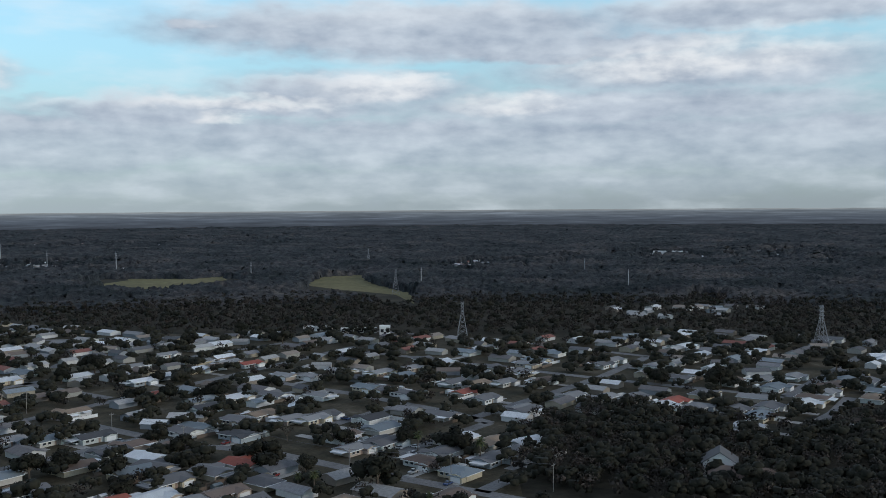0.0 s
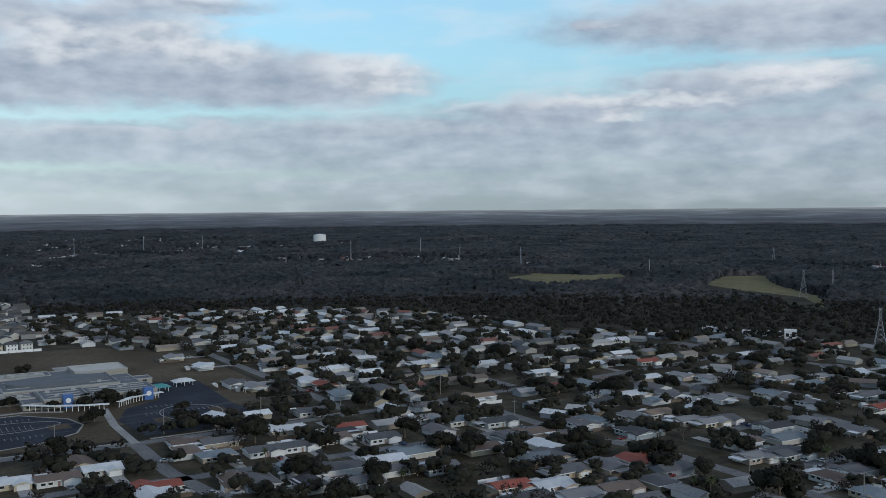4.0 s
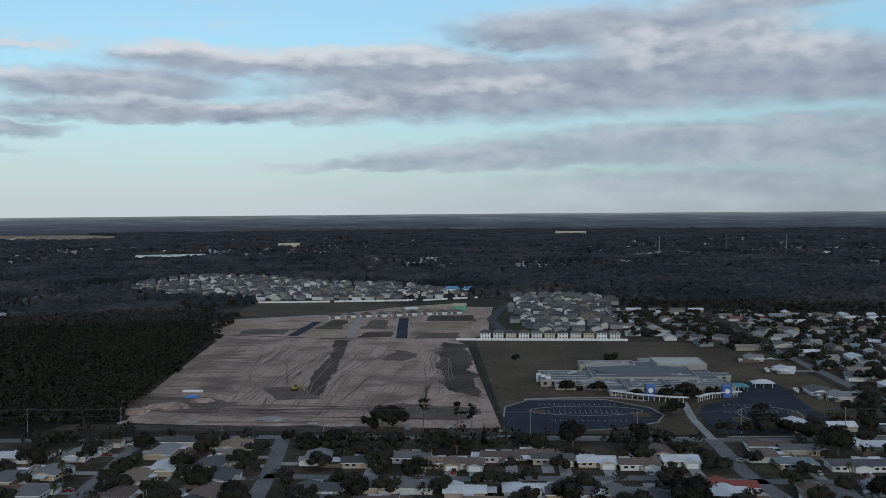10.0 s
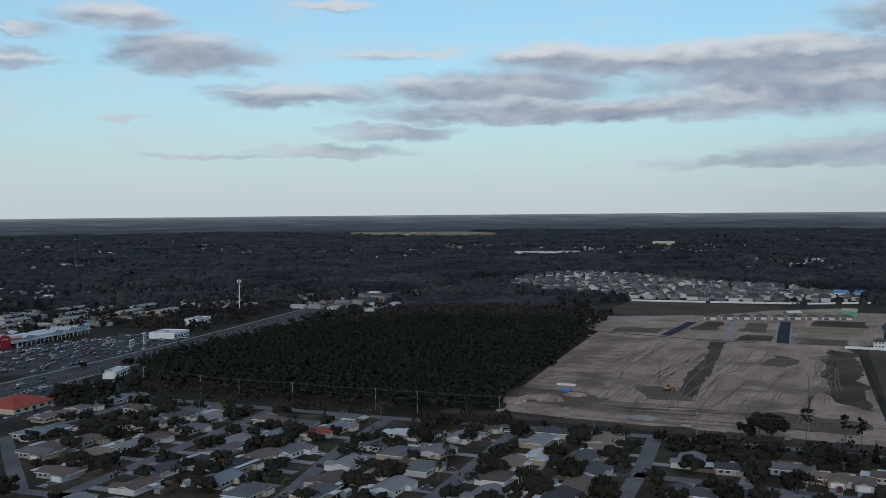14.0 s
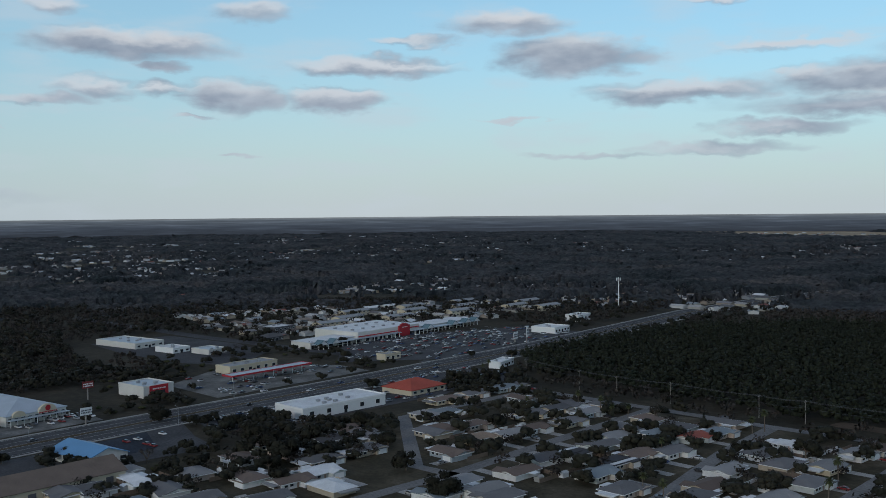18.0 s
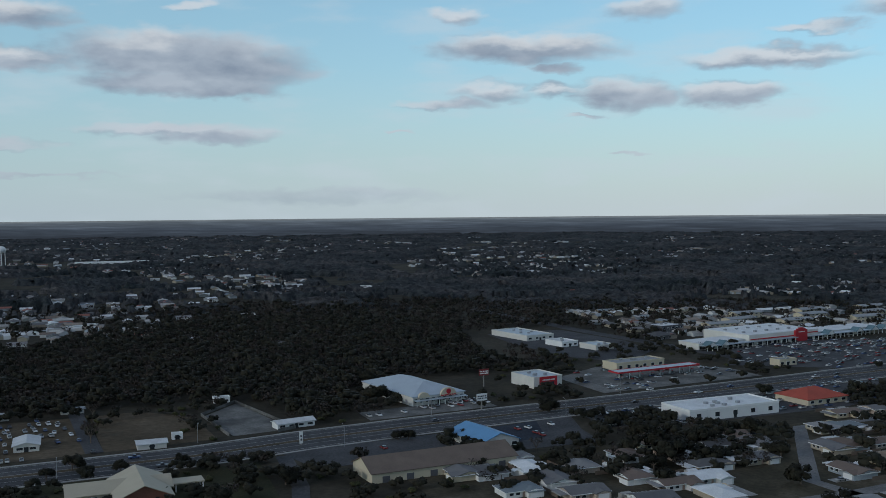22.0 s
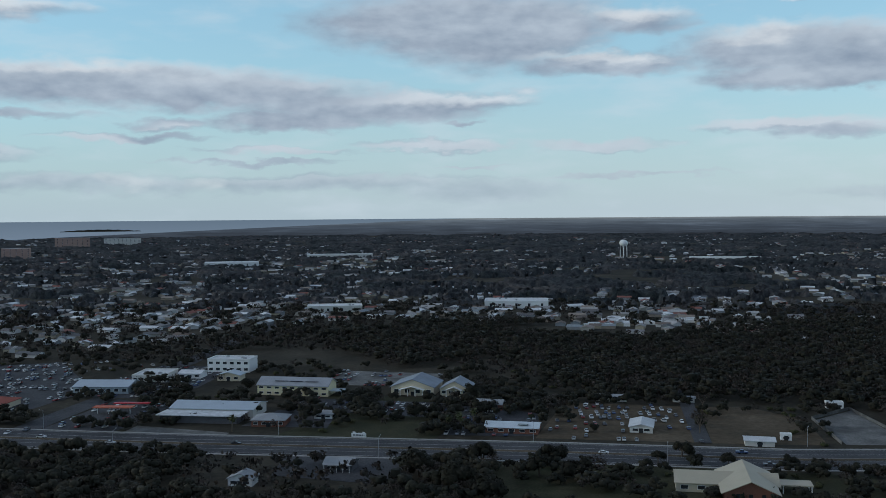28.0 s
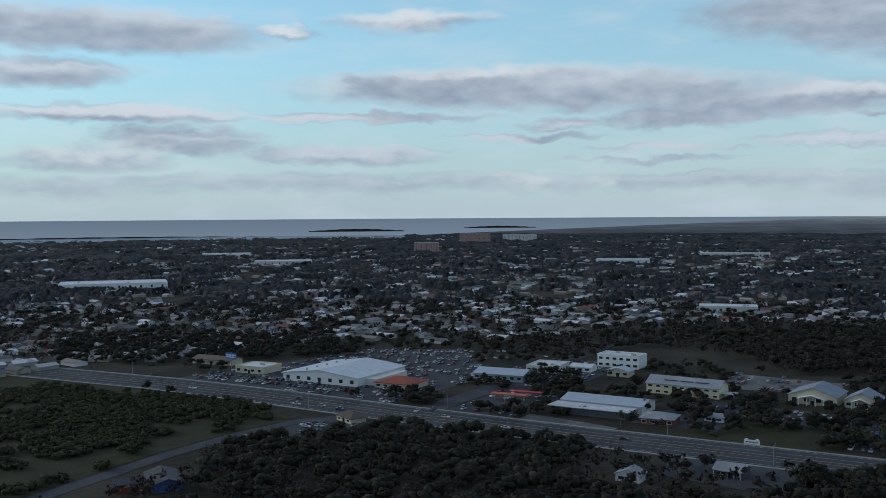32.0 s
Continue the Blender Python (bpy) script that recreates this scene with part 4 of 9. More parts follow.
        mat = M_pine
    else:
        add_limb(bm, (0, 0, -0.2), (0, 0, 0.8), 0.12, 0.08)
        lumps = [(0.6 * rng.normal(), 0.6 * rng.normal(), 1.1 + 0.4 * rng.random(), 0.7 + 0.5 * rng.random()) for k in range(6)]
        pts = leaf_cloud(rng, 180, lumps, 0.24, 0.75, 0.1, 24)
        mat = M_bush
    part("trunk", bm, M_bark, root)
    cards("crown", pts, mat, root)
    root.matrix_basis = m
    made_house[key] = root
    return root


CAR_PAINT = palette("car_paint", [(0.6, 0.6, 0.61), (0.05, 0.05, 0.055), (0.30, 0.31, 0.32), (0.68, 0.68, 0.68), (0.10, 0.11, 0.13), (0.22, 0.03, 0.03), (0.05, 0.08, 0.17), (0.45, 0.44, 0.42)], 0.25, 0.1, var=0.05, spec=0.5)
M_tyre = plain("tyre_rubber", (0.02, 0.02, 0.02), 0.9)
CAR_WORDS = ("parked saloon car with dark windows", "parked pickup truck with open bed", "parked white delivery van")


CAR_SPOTS = []


def car(x, y, turn, kind=0):
    CAR_SPOTS.append((x, y))
    key = ("car", kind)
    m = pose(x, y, 0.16, 0, 0, turn)
    if key in made_house:
        return copy_thing(made_house[key], m)
    root = thing(("car", "pickup_truck", "van")[kind], x, y, 0.16, turn)
    tagged(root, CAR_WORDS[kind], ("car", "truck", "van")[kind], "parked vehicles")
    L, W = (4.6, 5.4, 5.6)[kind], (1.8, 1.95, 2.0)[kind]
    bm = bmesh.new()
    if kind == 0:
        outline = [(-2.3, 0.3), (2.3, 0.3), (2.3, 0.62), (2.1, 0.8), (1.0, 0.92), (-1.7, 0.95), (-2.25, 0.85), (-2.3, 0.6)]
        cabin = [(0.95, 0.9), (0.35, 1.42), (-1.0, 1.44), (-1.75, 0.93)]
    elif kind == 1:
        outline = [(-2.7, 0.4), (2.7, 0.4), (2.7, 0.85), (2.5, 1.0), (1.1, 1.1), (-2.7, 1.1)]
        cabin = [(1.1, 1.08), (0.6, 1.75), (-0.7, 1.78), (-0.85, 1.08)]
    else:
        outline = [(-2.8, 0.4), (2.8, 0.4), (2.8, 1.0), (2.2, 1.2), (1.6, 2.15), (-2.7, 2.2), (-2.8, 1.9)]
        cabin = [(2.0, 1.25), (1.6, 1.85), (0.6, 1.85), (0.6, 1.25)]

    def prism(bm, prof, hw):
        a = [bm.verts.new((px, -hw, pz)) for px, pz in prof]
        b = [bm.verts.new((px, hw, pz)) for px, pz in prof]
        bm.faces.new(a)
        bm.faces.new(b[::-1])
        for i in range(len(prof)):
            j = (i + 1) % len(prof)
            bm.faces.new((a[i], b[i], b[j], a[j]))
    prism(bm, outline, W / 2)
    if kind < 2:
        add_box(bm, cabin[2][0] + 0.05, cabin[1][0] - 0.05, -W / 2 + 0.16, W / 2 - 0.16, cabin[1][1] - 0.02, cabin[1][1] + 0.03)
    bmesh.ops.recalc_face_normals(bm, faces=bm.faces)
    part("body", bm, CAR_PAINT if kind < 2 else M_white, root)
    bm = bmesh.new()
    prism(bm, cabin, W / 2 - 0.12 if kind < 2 else W / 2 + 0.02)
    bmesh.ops.recalc_face_normals(bm, faces=bm.faces)
    part("glazing", bm, M_glass, root, "dark car windows")
    for wx in (-L * 0.3, L * 0.3):
        for wy in (-W / 2 + 0.08, W / 2 - 0.08):
            bm = bmesh.new()
            bmesh.ops.create_cone(bm, cap_ends=True, segments=10, radius1=0.33, radius2=0.33, depth=0.22, matrix=pose(wx, wy, 0.31, 90))
            part("wheel", bm, M_tyre, root)
    made_house[key] = root
    return root

# ---- ranch houses along the streets ----
M_yard = ground_material("yard_grass", [(0.28, (0.030, 0.028, 0.018)), (0.45, (0.052, 0.045, 0.030)), (0.6, (0.080, 0.068, 0.048)), (0.75, (0.14, 0.125, 0.10))], 0.045, 0.5)
for pts in ([(-392, 444), (-302, 441), (-95, 453), (102, 451), (102, 200), (-300, 130), (-392, 130)], [(108, 462), (206, 463), (212, 500), (210, 700), (150, 790), (120, 806), (130, 1040), (340, 985), (470, 900), (520, 700), (612, 520), (690, 400), (780, 330), (800, 110), (640, 100), (480, 150), (430, 250), (340, 215), (305, 190), (300, 100), (108, 200)]):
    sheet_ob("yard_ground", pts, 0.03, M_yard, "dry patchy lawns and bare soil between the houses", "lawn")

HOMES = []
HOMES += [(-336, 418, "egd"), (-393, 440, "egm"), (-335, 404, "egd"), (-336, 384, "egm"), (-310, 385, "egm"), (-317, 409, "egl"), (-313, 360, "egb"), (-313, 344, "egl"), (-319, 430, "egm"), (-274, 373, "egl"), (-267, 355, "egm"), (-267, 334, "efs"), (-271, 319, "egd"), (-264, 296, "egb"), (-245, 336, "efs"), (-240, 316, "egu"), (-246, 352, "egb"), (-247, 398, "egr"), (-252, 436, "egm"), (-239, 367, "egm"), (-210, 356, "egl"), (-203, 331, "egb"), (-203, 315, "ehm"), (-208, 392, "ehm"), (-193, 381, "ehm"), (-179, 419, "eml"), (-179, 390, "eml"), (-173, 362, "ehm"), (-172, 333, "egl"), (-176, 436, "egb"), (-143, 424, "egl"), (-134, 397, "egw"), (-141, 382, "egt"), (-138, 360, "ehb"), (-134, 336, "egl"), (-116, 436, "egt"), (-110, 417, "egt"), (-116, 402, "egd"), (-107, 383, "egd"), (-106, 361, "egb"), (-108, 343, "egd"), (-142, 446, "egd"), (-375, 358, "ehu"), (-374, 341, "ehl"), (-385, 380, "egb")]
HOMES += [(-388, 405, "egm"), (-391, 431, "egu"), (-343, 331, "ehb"), (-341, 318, "egm"), (-318, 328, "eht"), (-307, 299, "egb"), (-271, 267, "eml"), (-256, 267, "egl"), (-264, 253, "egu"), (-246, 264, "egm"), (-363, 181, "ehw"), (-364, 163, "ehd"), (-358, 202, "ehl"), (-336, 214, "ehb"), (-320, 223, "egb"), (-323, 238, "egw"), (-324, 184, "egm"), (-375, 295, "egb"), (-359, 294, "egm"), (-368, 152, "egm"), (-306, 203, "egd"), (-73, 415, "ell"), (-53, 409, "egd"), (-33, 417, "egm"), (-20, 408, "egt"), (-10, 407, "egb"), (-64, 367, "egd"), (-47, 372, "egd"), (-29, 372, "egm"), (-9, 366, "egw"), (5, 418, "egb"), (27, 415, "egm"), (20, 422, "ehb"), (45, 411, "egw"), (62, 407, "egb"), (80, 413, "emw"), (74, 426, "elb"), (14, 368, "ehw"), (51, 364, "elm"), (93, 374, "egr"), (88, 363, "egw"), (118, 422, "ehb"), (127, 409, "ehu"), (147, 406, "egd"), (163, 406, "egd")]
HOMES += [(181, 411, "egb"), (170, 439, "egw"), (30, 364, "egd"), (67, 359, "egd"), (123, 438, "egb"), (135, 432, "egm"), (119, 365, "egb"), (129, 360, "egm"), (144, 346, "els"), (190, 418, "efs"), (201, 400, "egd"), (198, 428, "egr"), (196, 471, "egd"), (161, 339, "egm"), (164, 362, "egd"), (184, 363, "egw"), (180, 348, "egm"), (189, 570, "egm"), (196, 554, "egl"), (225, 618, "egm"), (221, 665, "egu"), (224, 554, "egw"), (233, 535, "egr"), (230, 504, "egu"), (258, 556, "egl"), (192, 644, "egw"), (186, 694, "egl"), (220, 822, "egl"), (200, 839, "egm"), (219, 765, "egm"), (237, 424, "egl"), (250, 411, "egu"), (198, 341, "elm"), (201, 368, "egu"), (229, 358, "egb"), (252, 367, "egd"), (266, 370, "egb"), (256, 346, "emw"), (238, 332, "egu"), (248, 331, "egm"), (279, 349, "egb"), (238, 310, "egm"), (221, 297, "egw"), (257, 306, "egm"), (272, 305, "egr")]
HOMES += [(258, 279, "ehd"), (240, 280, "elb"), (222, 281, "egl"), (207, 304, "egr"), (203, 287, "egd"), (291, 466, "egt"), (265, 399, "egd"), (320, 569, "egw"), (354, 557, "egw"), (344, 590, "egu"), (367, 502, "egw"), (400, 558, "egl"), (444, 568, "egl"), (437, 531, "egl"), (446, 514, "egl"), (450, 497, "egr"), (413, 509, "egw"), (339, 466, "egr"), (338, 408, "egd"), (306, 374, "egu"), (294, 372, "egm"), (328, 369, "egm"), (343, 371, "egt"), (346, 351, "egl"), (307, 346, "egd"), (383, 403, "egm"), (366, 416, "egw"), (423, 443, "egl"), (351, 342, "egl"), (359, 333, "egm"), (397, 381, "egl"), (439, 430, "egl"), (463, 424, "ell"), (369, 323, "egd"), (355, 300, "egu"), (332, 304, "egb"), (318, 285, "egl"), (331, 284, "egd"), (334, 274, "egm"), (319, 246, "ehb"), (314, 225, "ehu"), (338, 226, "egm"), (335, 249, "egm"), (397, 294, "egm"), (430, 345, "egm")]
HOMES += [(433, 367, "egm"), (419, 374, "egu"), (474, 402, "egl"), (498, 396, "egl"), (472, 383, "egu"), (537, 408, "egm"), (537, 392, "egw"), (577, 406, "egu"), (599, 405, "egl"), (538, 350, "egm"), (549, 341, "egl"), (472, 343, "egm"), (476, 329, "egt"), (489, 318, "egl"), (450, 319, "egr"), (442, 300, "egm"), (430, 280, "egl"), (428, 265, "egm"), (358, 257, "egw"), (361, 242, "egt"), (370, 229, "egw"), (358, 219, "egl"), (605, 352, "egu"), (505, 301, "egb"), (477, 212, "egw"), (492, 212, "egr"), (487, 196, "ehl"), (489, 177, "egm"), (482, 163, "egu"), (454, 160, "egw"), (443, 150, "efs"), (527, 180, "ell"), (507, 166, "egm"), (585, 194, "egl"), (563, 181, "egu"), (604, 177, "egl"), (608, 154, "egu"), (612, 142, "egm"), (564, 141, "egl"), (583, 127, "egu"), (502, 113, "egb"), (562, 239, "egm"), (689, 288, "egw"), (600, 295, "egl"), (593, 269, "egl")]
HOMES += [(475, 264, "egl"), (481, 247, "egl"), (490, 234, "egm"), (580, 296, "egm"), (571, 344, "egu"), (526, 329, "egl")]
def nearest_street(x, y):
    """Distance to the nearest street and the bearing of the way to it."""
    best = (1e9, 0.0)
    for line in STREETS:
        for (ax, ay), (bx, by) in zip(line, line[1:]):
            t = max(0, min(1, ((x - ax) * (bx - ax) + (y - ay) * (by - ay)) / ((bx - ax) ** 2 + (by - ay) ** 2)))
            px, py = ax + t * (bx - ax), ay + t * (by - ay)
            d = math.hypot(px - x, py - y)
            if d < best[0]:
                best = (d, math.degrees(math.atan2(py - y, px - x)))
    return best


rnd = random.Random(5)
drive_v, drive_f = [], []
HOME_SPOTS = []
for x, y, code in HOMES:
    dist, way = nearest_street(x, y)
    way = round((way + 90) / 90) * 90 if dist < 45 else 0
    if dist < 11 and dist > 0:
        step = 12.5 - dist
        x, y = x - step * math.cos(radians(way - 90)), y - step * math.sin(radians(way - 90))
    house(x, y, way + rnd.uniform(-2.5, 2.5), code, rnd.randrange(2))
    HOME_SPOTS.append((x, y))
    if dist < 40:
        # a driveway from the garage to the street
        c, s = math.cos(radians(way)), math.sin(radians(way))
        k = len(drive_v)
        reach = max(8.0, min(dist, 26.0) - 2.0)
        for lx, ly in ((2.0, -7.0), (7.0, -7.0), (7.0, -reach - 0.5), (2.0, -reach - 0.5)):
            drive_v.append((x + lx * c - ly * s, y + lx * s + ly * c, 0.09))
        drive_f.append([k, k + 1, k + 2, k + 3][::-1])
tagged(mesh_ob("driveway", drive_v, drive_f, M_concrete), "pale concrete driveways of the houses", "driveway", kind="structure")

# ---- yards: sheds, fences and paved pads round the houses ----
rnd = random.Random(44)
yard = {"garden_sheds": ([], []), "yard_fences": ([], []), "wooden_fences": ([], []), "driveways": ([], [])}


def yard_box(kind, m, x0, x1, y0, y1, z0, z1, roof=0.0):
    v, f = yard[kind]
    k = len(v)
    pts = [(x0, y0, z0), (x1, y0, z0), (x1, y1, z0), (x0, y1, z0), (x0, y0, z1), (x1, y0, z1), (x1, y1, z1), (x0, y1, z1)]
    f.extend([[k + i for i in q] for q in ((0, 1, 5, 4), (1, 2, 6, 5), (2, 3, 7, 6), (3, 0, 4, 7))])
    if roof:
        pts += [(x0 - 0.2, (y0 + y1) / 2, z1 + roof), (x1 + 0.2, (y0 + y1) / 2, z1 + roof), (x0 - 0.2, y0 - 0.2, z1 - 0.1), (x1 + 0.2, y0 - 0.2, z1 - 0.1), (x0 - 0.2, y1 + 0.2, z1 - 0.1), (x1 + 0.2, y1 + 0.2, z1 - 0.1)]
        f.extend([[k + i for i in q] for q in ((10, 11, 9, 8), (13, 12, 8, 9))])
    else:
        f.append([k + 4, k + 5, k + 6, k + 7])
    v.extend([tuple(m @ Vector(p)) for p in pts])


for i, (x, y, turn) in enumerate(LOTS):
    m = pose(x, y, 0, 0, 0, turn)
    if rnd.random() < 0.75:
        sx, sy, w = rnd.uniform(-8, 8), rnd.uniform(8.5, 11), rnd.uniform(1.3, 2.4)
        yard_box("garden_sheds", m, sx - w, sx + w, sy - 1.3, sy + 1.3, -0.1, 2.1, 0.5)
    kind = "yard_fences" if rnd.random() < 0.35 else "wooden_fences"
    if rnd.random() < 0.7:
        a = rnd.uniform(-10, -4)
        yard_box(kind, m, a, a + rnd.uniform(10, 19), 12.6, 12.7, -0.1, 1.75)
    if rnd.random() < 0.6:
        s = rnd.choice((-10.6, 10.6))
        yard_box(kind, m, s - 0.05, s + 0.05, rnd.uniform(-2, 2), 12.5, -0.1, 1.75)
    if i >= len(HOMES):
        yard_box("driveways", m, 3.0, 8.2, -14.5, -6.5, -0.1, 0.14)
M_shed = palette("shed_metal", [(0.62, 0.62, 0.62), (0.30, 0.29, 0.27), (0.5, 0.5, 0.48), (0.2, 0.22, 0.22), (0.7, 0.7, 0.7)], 0.6, island=True, var=0.1)
for kind, mat, label, cat in (("garden_sheds", M_shed, "small white and grey garden sheds behind the houses", "sheds"), ("yard_fences", M_white, "white board fences between the yards", "fences"),
                              ("wooden_fences", plain("fence_wood", (0.15, 0.115, 0.09), 0.9, var=0.3), "weathered brown wooden fences between the yards", "fences"), ("driveways", M_concrete, "pale concrete driveways before the houses", "driveways")):
    v, f = yard[kind]
    tagged(mesh_ob(kind, v, f, mat), label, cat, kind="stuff")

# ---- plan of woods and built-up land ----
RNG = np.random.default_rng(11)


def inside(poly, x, y):
    x, y = np.asarray(x, float), np.asarray(y, float)
    hit = np.zeros(x.shape, bool)
    n = len(poly)
    for i in range(n):
        (ax, ay), (bx, by) = poly[i], poly[(i + 1) % n]
        cross = ((ay > y) != (by > y)) & (x < (bx - ax) * (y - ay) / (by - ay + 1e-12) + ax)
        hit ^= cross
    return hit


def value_noise(x, y, cell, seed=0):
    """Smooth noise from 0 to 1, with cells of so many metres."""
    u, v = x / cell, y / cell
    i, j = np.floor(u).astype(np.int64), np.floor(v).astype(np.int64)
    fu, fv = u - i, v - j
    fu, fv = fu * fu * (3 - 2 * fu), fv * fv * (3 - 2 * fv)

    def rnd2(a, b):
        h = (a * 374761393 + b * 668265263 + seed * 974634777) & 0x7FFFFFFF
        h = ((h ^ (h >> 13)) * 1274126177) & 0x7FFFFFFF
        return ((h ^ (h >> 16)) & 0xFFFF) / 65535.0
    return (rnd2(i, j) * (1 - fu) + rnd2(i + 1, j) * fu) * (1 - fv) + (rnd2(i, j + 1) * (1 - fu) + rnd2(i + 1, j + 1) * fu) * fv


PINES = [(-420, 486), (-313, 472), (-240, 468), (-186, 472), (-195, 520), (-208, 640), (-224, 750), (-240, 860), (-295, 880), (-400, 868), (-478, 760), (-484, 600), (-470, 530)]
SCRUB = [(-300, 860), (-480, 800), (-520, 1120), (-440, 1180), (-290, 1010)]
OAKS_EAST = [(322, 170), (338, 214), (372, 224), (414, 246), (472, 234), (443, 163), (440, 140), (520, 110), (470, 60), (396, 60), (357, 90), (321, 140)]
OAKS_WEST = [(-650, -180), (-721, -128), (-604, -62), (-562, -10), (-580, 60), (-566, 98), (-500, 116), (-498, 150), (-590, 170), (-600, 250), (-640, 300), (-720, 340), (-900, 330), (-1000, 180), (-905, 1), (-960, -180), (-820, -300), (-720, -250)]
OAKS_NEAR = [(-240, -290), (-292, -342), (-320, -338), (-350, -322), (-382, -302), (-393, -267), (-398, -235), (-396, -205), (-350, -196), (-340, -150), (-352, -108), (-404, -108), (-418, -90), (-405, -72), (-350, -66), (-300, -100), (-250, -200)]
HOMES_EAST = [(110, 470), (206, 505), (208, 700), (150, 790), (120, 810), (130, 1040), (340, 985), (470, 900), (520, 700), (612, 520), (690, 400), (780, 330), (800, 110), (640, 100), (480, 150), (430, 250), (340, 215), (305, 190), (300, 100), (120, 200), (100, 340)]
HOMES_SOUTH = [(-384, 300), (-236, 300), (-236, 236), (-330, 160), (-384, 160)]
HOMES_NORTH = [(-390, 440), (105, 440), (105, 200), (-390, 250)]
ESTATE = [(26, 860), (112, 838), (135, 1010), (150, 1150), (100, 1230), (26, 1210), (24, 1095)]
ESTATE_FAR = [(-476, 1250), (-379, 1207), (-267, 1140), (-179, 1148), (-76, 1162), (-10, 1196), (-72, 1322), (-124, 1398), (-235, 1447), (-371, 1573), (-478, 1603), (-520, 1453)]
OPEN = [[(-600, 340), (-690, 335), (-800, 335), (-810, 430), (-740, 445), (-600, 430)], [(-8, 1000), (5, 1215), (100, 1240), (160, 1150), (128, 1000)], [(-250, 1000), (-275, 1140), (-100, 1150), (10, 1190), (10, 1000)], [(-285, 980), (-300, 1080), (-205, 1170), (-100, 1165), (-40, 1070), (-40, 1000), (-180, 985)], [(-232, 465), (12, 460), (104, 462), (210, 500), (210, 705), (150, 795), (122, 810), (125, 1010), (-250, 1010), (-226, 815), (-205, 560)],
        [(-415, 95), (-500, 100), (-560, 150), (-600, 260), (-610, 400), (-700, 480), (-640, 700), (-520, 700), (-440, 480), (-400, 300)],
        [(-350, -80), (-425, -85), (-450, -340), (-560, -345), (-720, -330), (-700, -180), (-600, -80), (-560, 5), (-590, 70), (-560, 110), (-400, 120), (-340, 80)],
        [(-200, -350), (-410, -310), (-640, -350), (-660, -520), (-420, -620), (-200, -640)],
        [(-190, -340), (-415, -345), (-440, -318), (-360, -312), (-190, -325)],
        [(-360, 60), (-400, 90), (-450, 260), (-440, 480), (-390, 480), (-370, 250)], [(830, 1060), (1000, 1110), (880, 1290), (760, 1200)], [(836, 1169), (915, 1177), (1019, 1180), (967, 1112), (887, 1104), (821, 1104)],
        [(960, 950), (1091, 1038), (1150, 1010), (1025, 880), (941, 739), (842, 664), (916, 750), (933, 858)],
        [(760, 1010), (900, 1020), (1000, 1090), (840, 1180), (720, 1100)], [(870, 880), (1010, 960), (1090, 1000), (960, 830), (880, 690), (800, 640), (860, 760)]]

# 8 m raster of cleared land, seen from above
CELL, HALF = 8.0, 5000.0
SIDE = int(2 * HALF / CELL)
cleared = np.zeros((SIDE, SIDE), bool)


def cell_of(x, y):
    return (np.clip(((np.asarray(x) + HALF) / CELL).astype(int), 0, SIDE - 1), np.clip(((np.asarray(y) + HALF) / CELL).astype(int), 0, SIDE - 1))


cx, cy = np.meshgrid(np.arange(-1200, 1400, CELL) + 4, np.arange(-800, 1700, CELL) + 4, indexing="ij")
for poly in OPEN + [ESTATE, ESTATE_FAR, HOMES_EAST, HOMES_NORTH]:
    k = inside(poly, cx, cy)
    cleared[cell_of(cx[k], cy[k])] = True
for line in [HWY] + STREETS:
    for (ax, ay), (bx, by) in zip(line, line[1:]):
        for t in np.arange(0, 1, 4.0 / max(4.0, math.hypot(bx - ax, by - ay))):
            wd = 24 if line is HWY else 6
            for ox in np.arange(-wd, wd + 1, 6):
                cleared[cell_of(ax + (bx - ax) * t + ox, ay + (by - ay) * t)] = True

# ---- further houses: the near ones as houses, those beyond joined ----
spots_x, spots_y, spots_kind = [], [], []
taken = list(HOME_SPOTS)


def room(x, y, gap):
    return all(abs(x - a) > gap or abs(y - b) > gap for a, b in taken)


for poly, (x0, x1, y0, y1), sx, sy in ((HOMES_NORTH, (-385, 100, 305, 436), 20, 22), (HOMES_SOUTH, (-384, -236, 160, 300), 21, 23), (HOMES_EAST, (100, 810, 100, 1040), 22, 27), (ESTATE, (-40, 160, 832, 1240), 15, 24), (ESTATE_FAR, (-590, 0, 1140, 1600), 16, 26)):
    row = 0
    for y in np.arange(y0, y1, sy):
        row += 1
        for x in np.arange(x0 + (row % 2) * 5, x1, sx):
            px, py = x + RNG.uniform(-2.5, 2.5), y + RNG.uniform(-2.5, 2.5)
            if not inside(poly, px, py) or not room(px, py, 15 if poly in (HOMES_EAST, HOMES_NORTH, HOMES_SOUTH) else 8):
                continue
            if nearest_street(px, py)[0] < 11 or RNG.random() < (0.1 if poly is HOMES_EAST else 0.05):
                continue
            if poly is HOMES_NORTH or poly is HOMES_SOUTH or poly is HOMES_EAST and len(HOME_SPOTS) < 312 and math.hypot(px, py) < 640:
                house(px, py, (0, 180, 0, 90)[RNG.integers(0, 4)] + RNG.uniform(-2, 2), "e" + RNG.choice(["g", "h", "h"]) + RNG.choice(list("dmmlbbutw")), int(RNG.integers(0, 2)))
                HOME_SPOTS.append((px, py))
            else:
                spots_x.append(px)
                spots_y.append(py)
                spots_kind.append(0 if poly is HOMES_EAST else 1)
            taken.append((px, py))
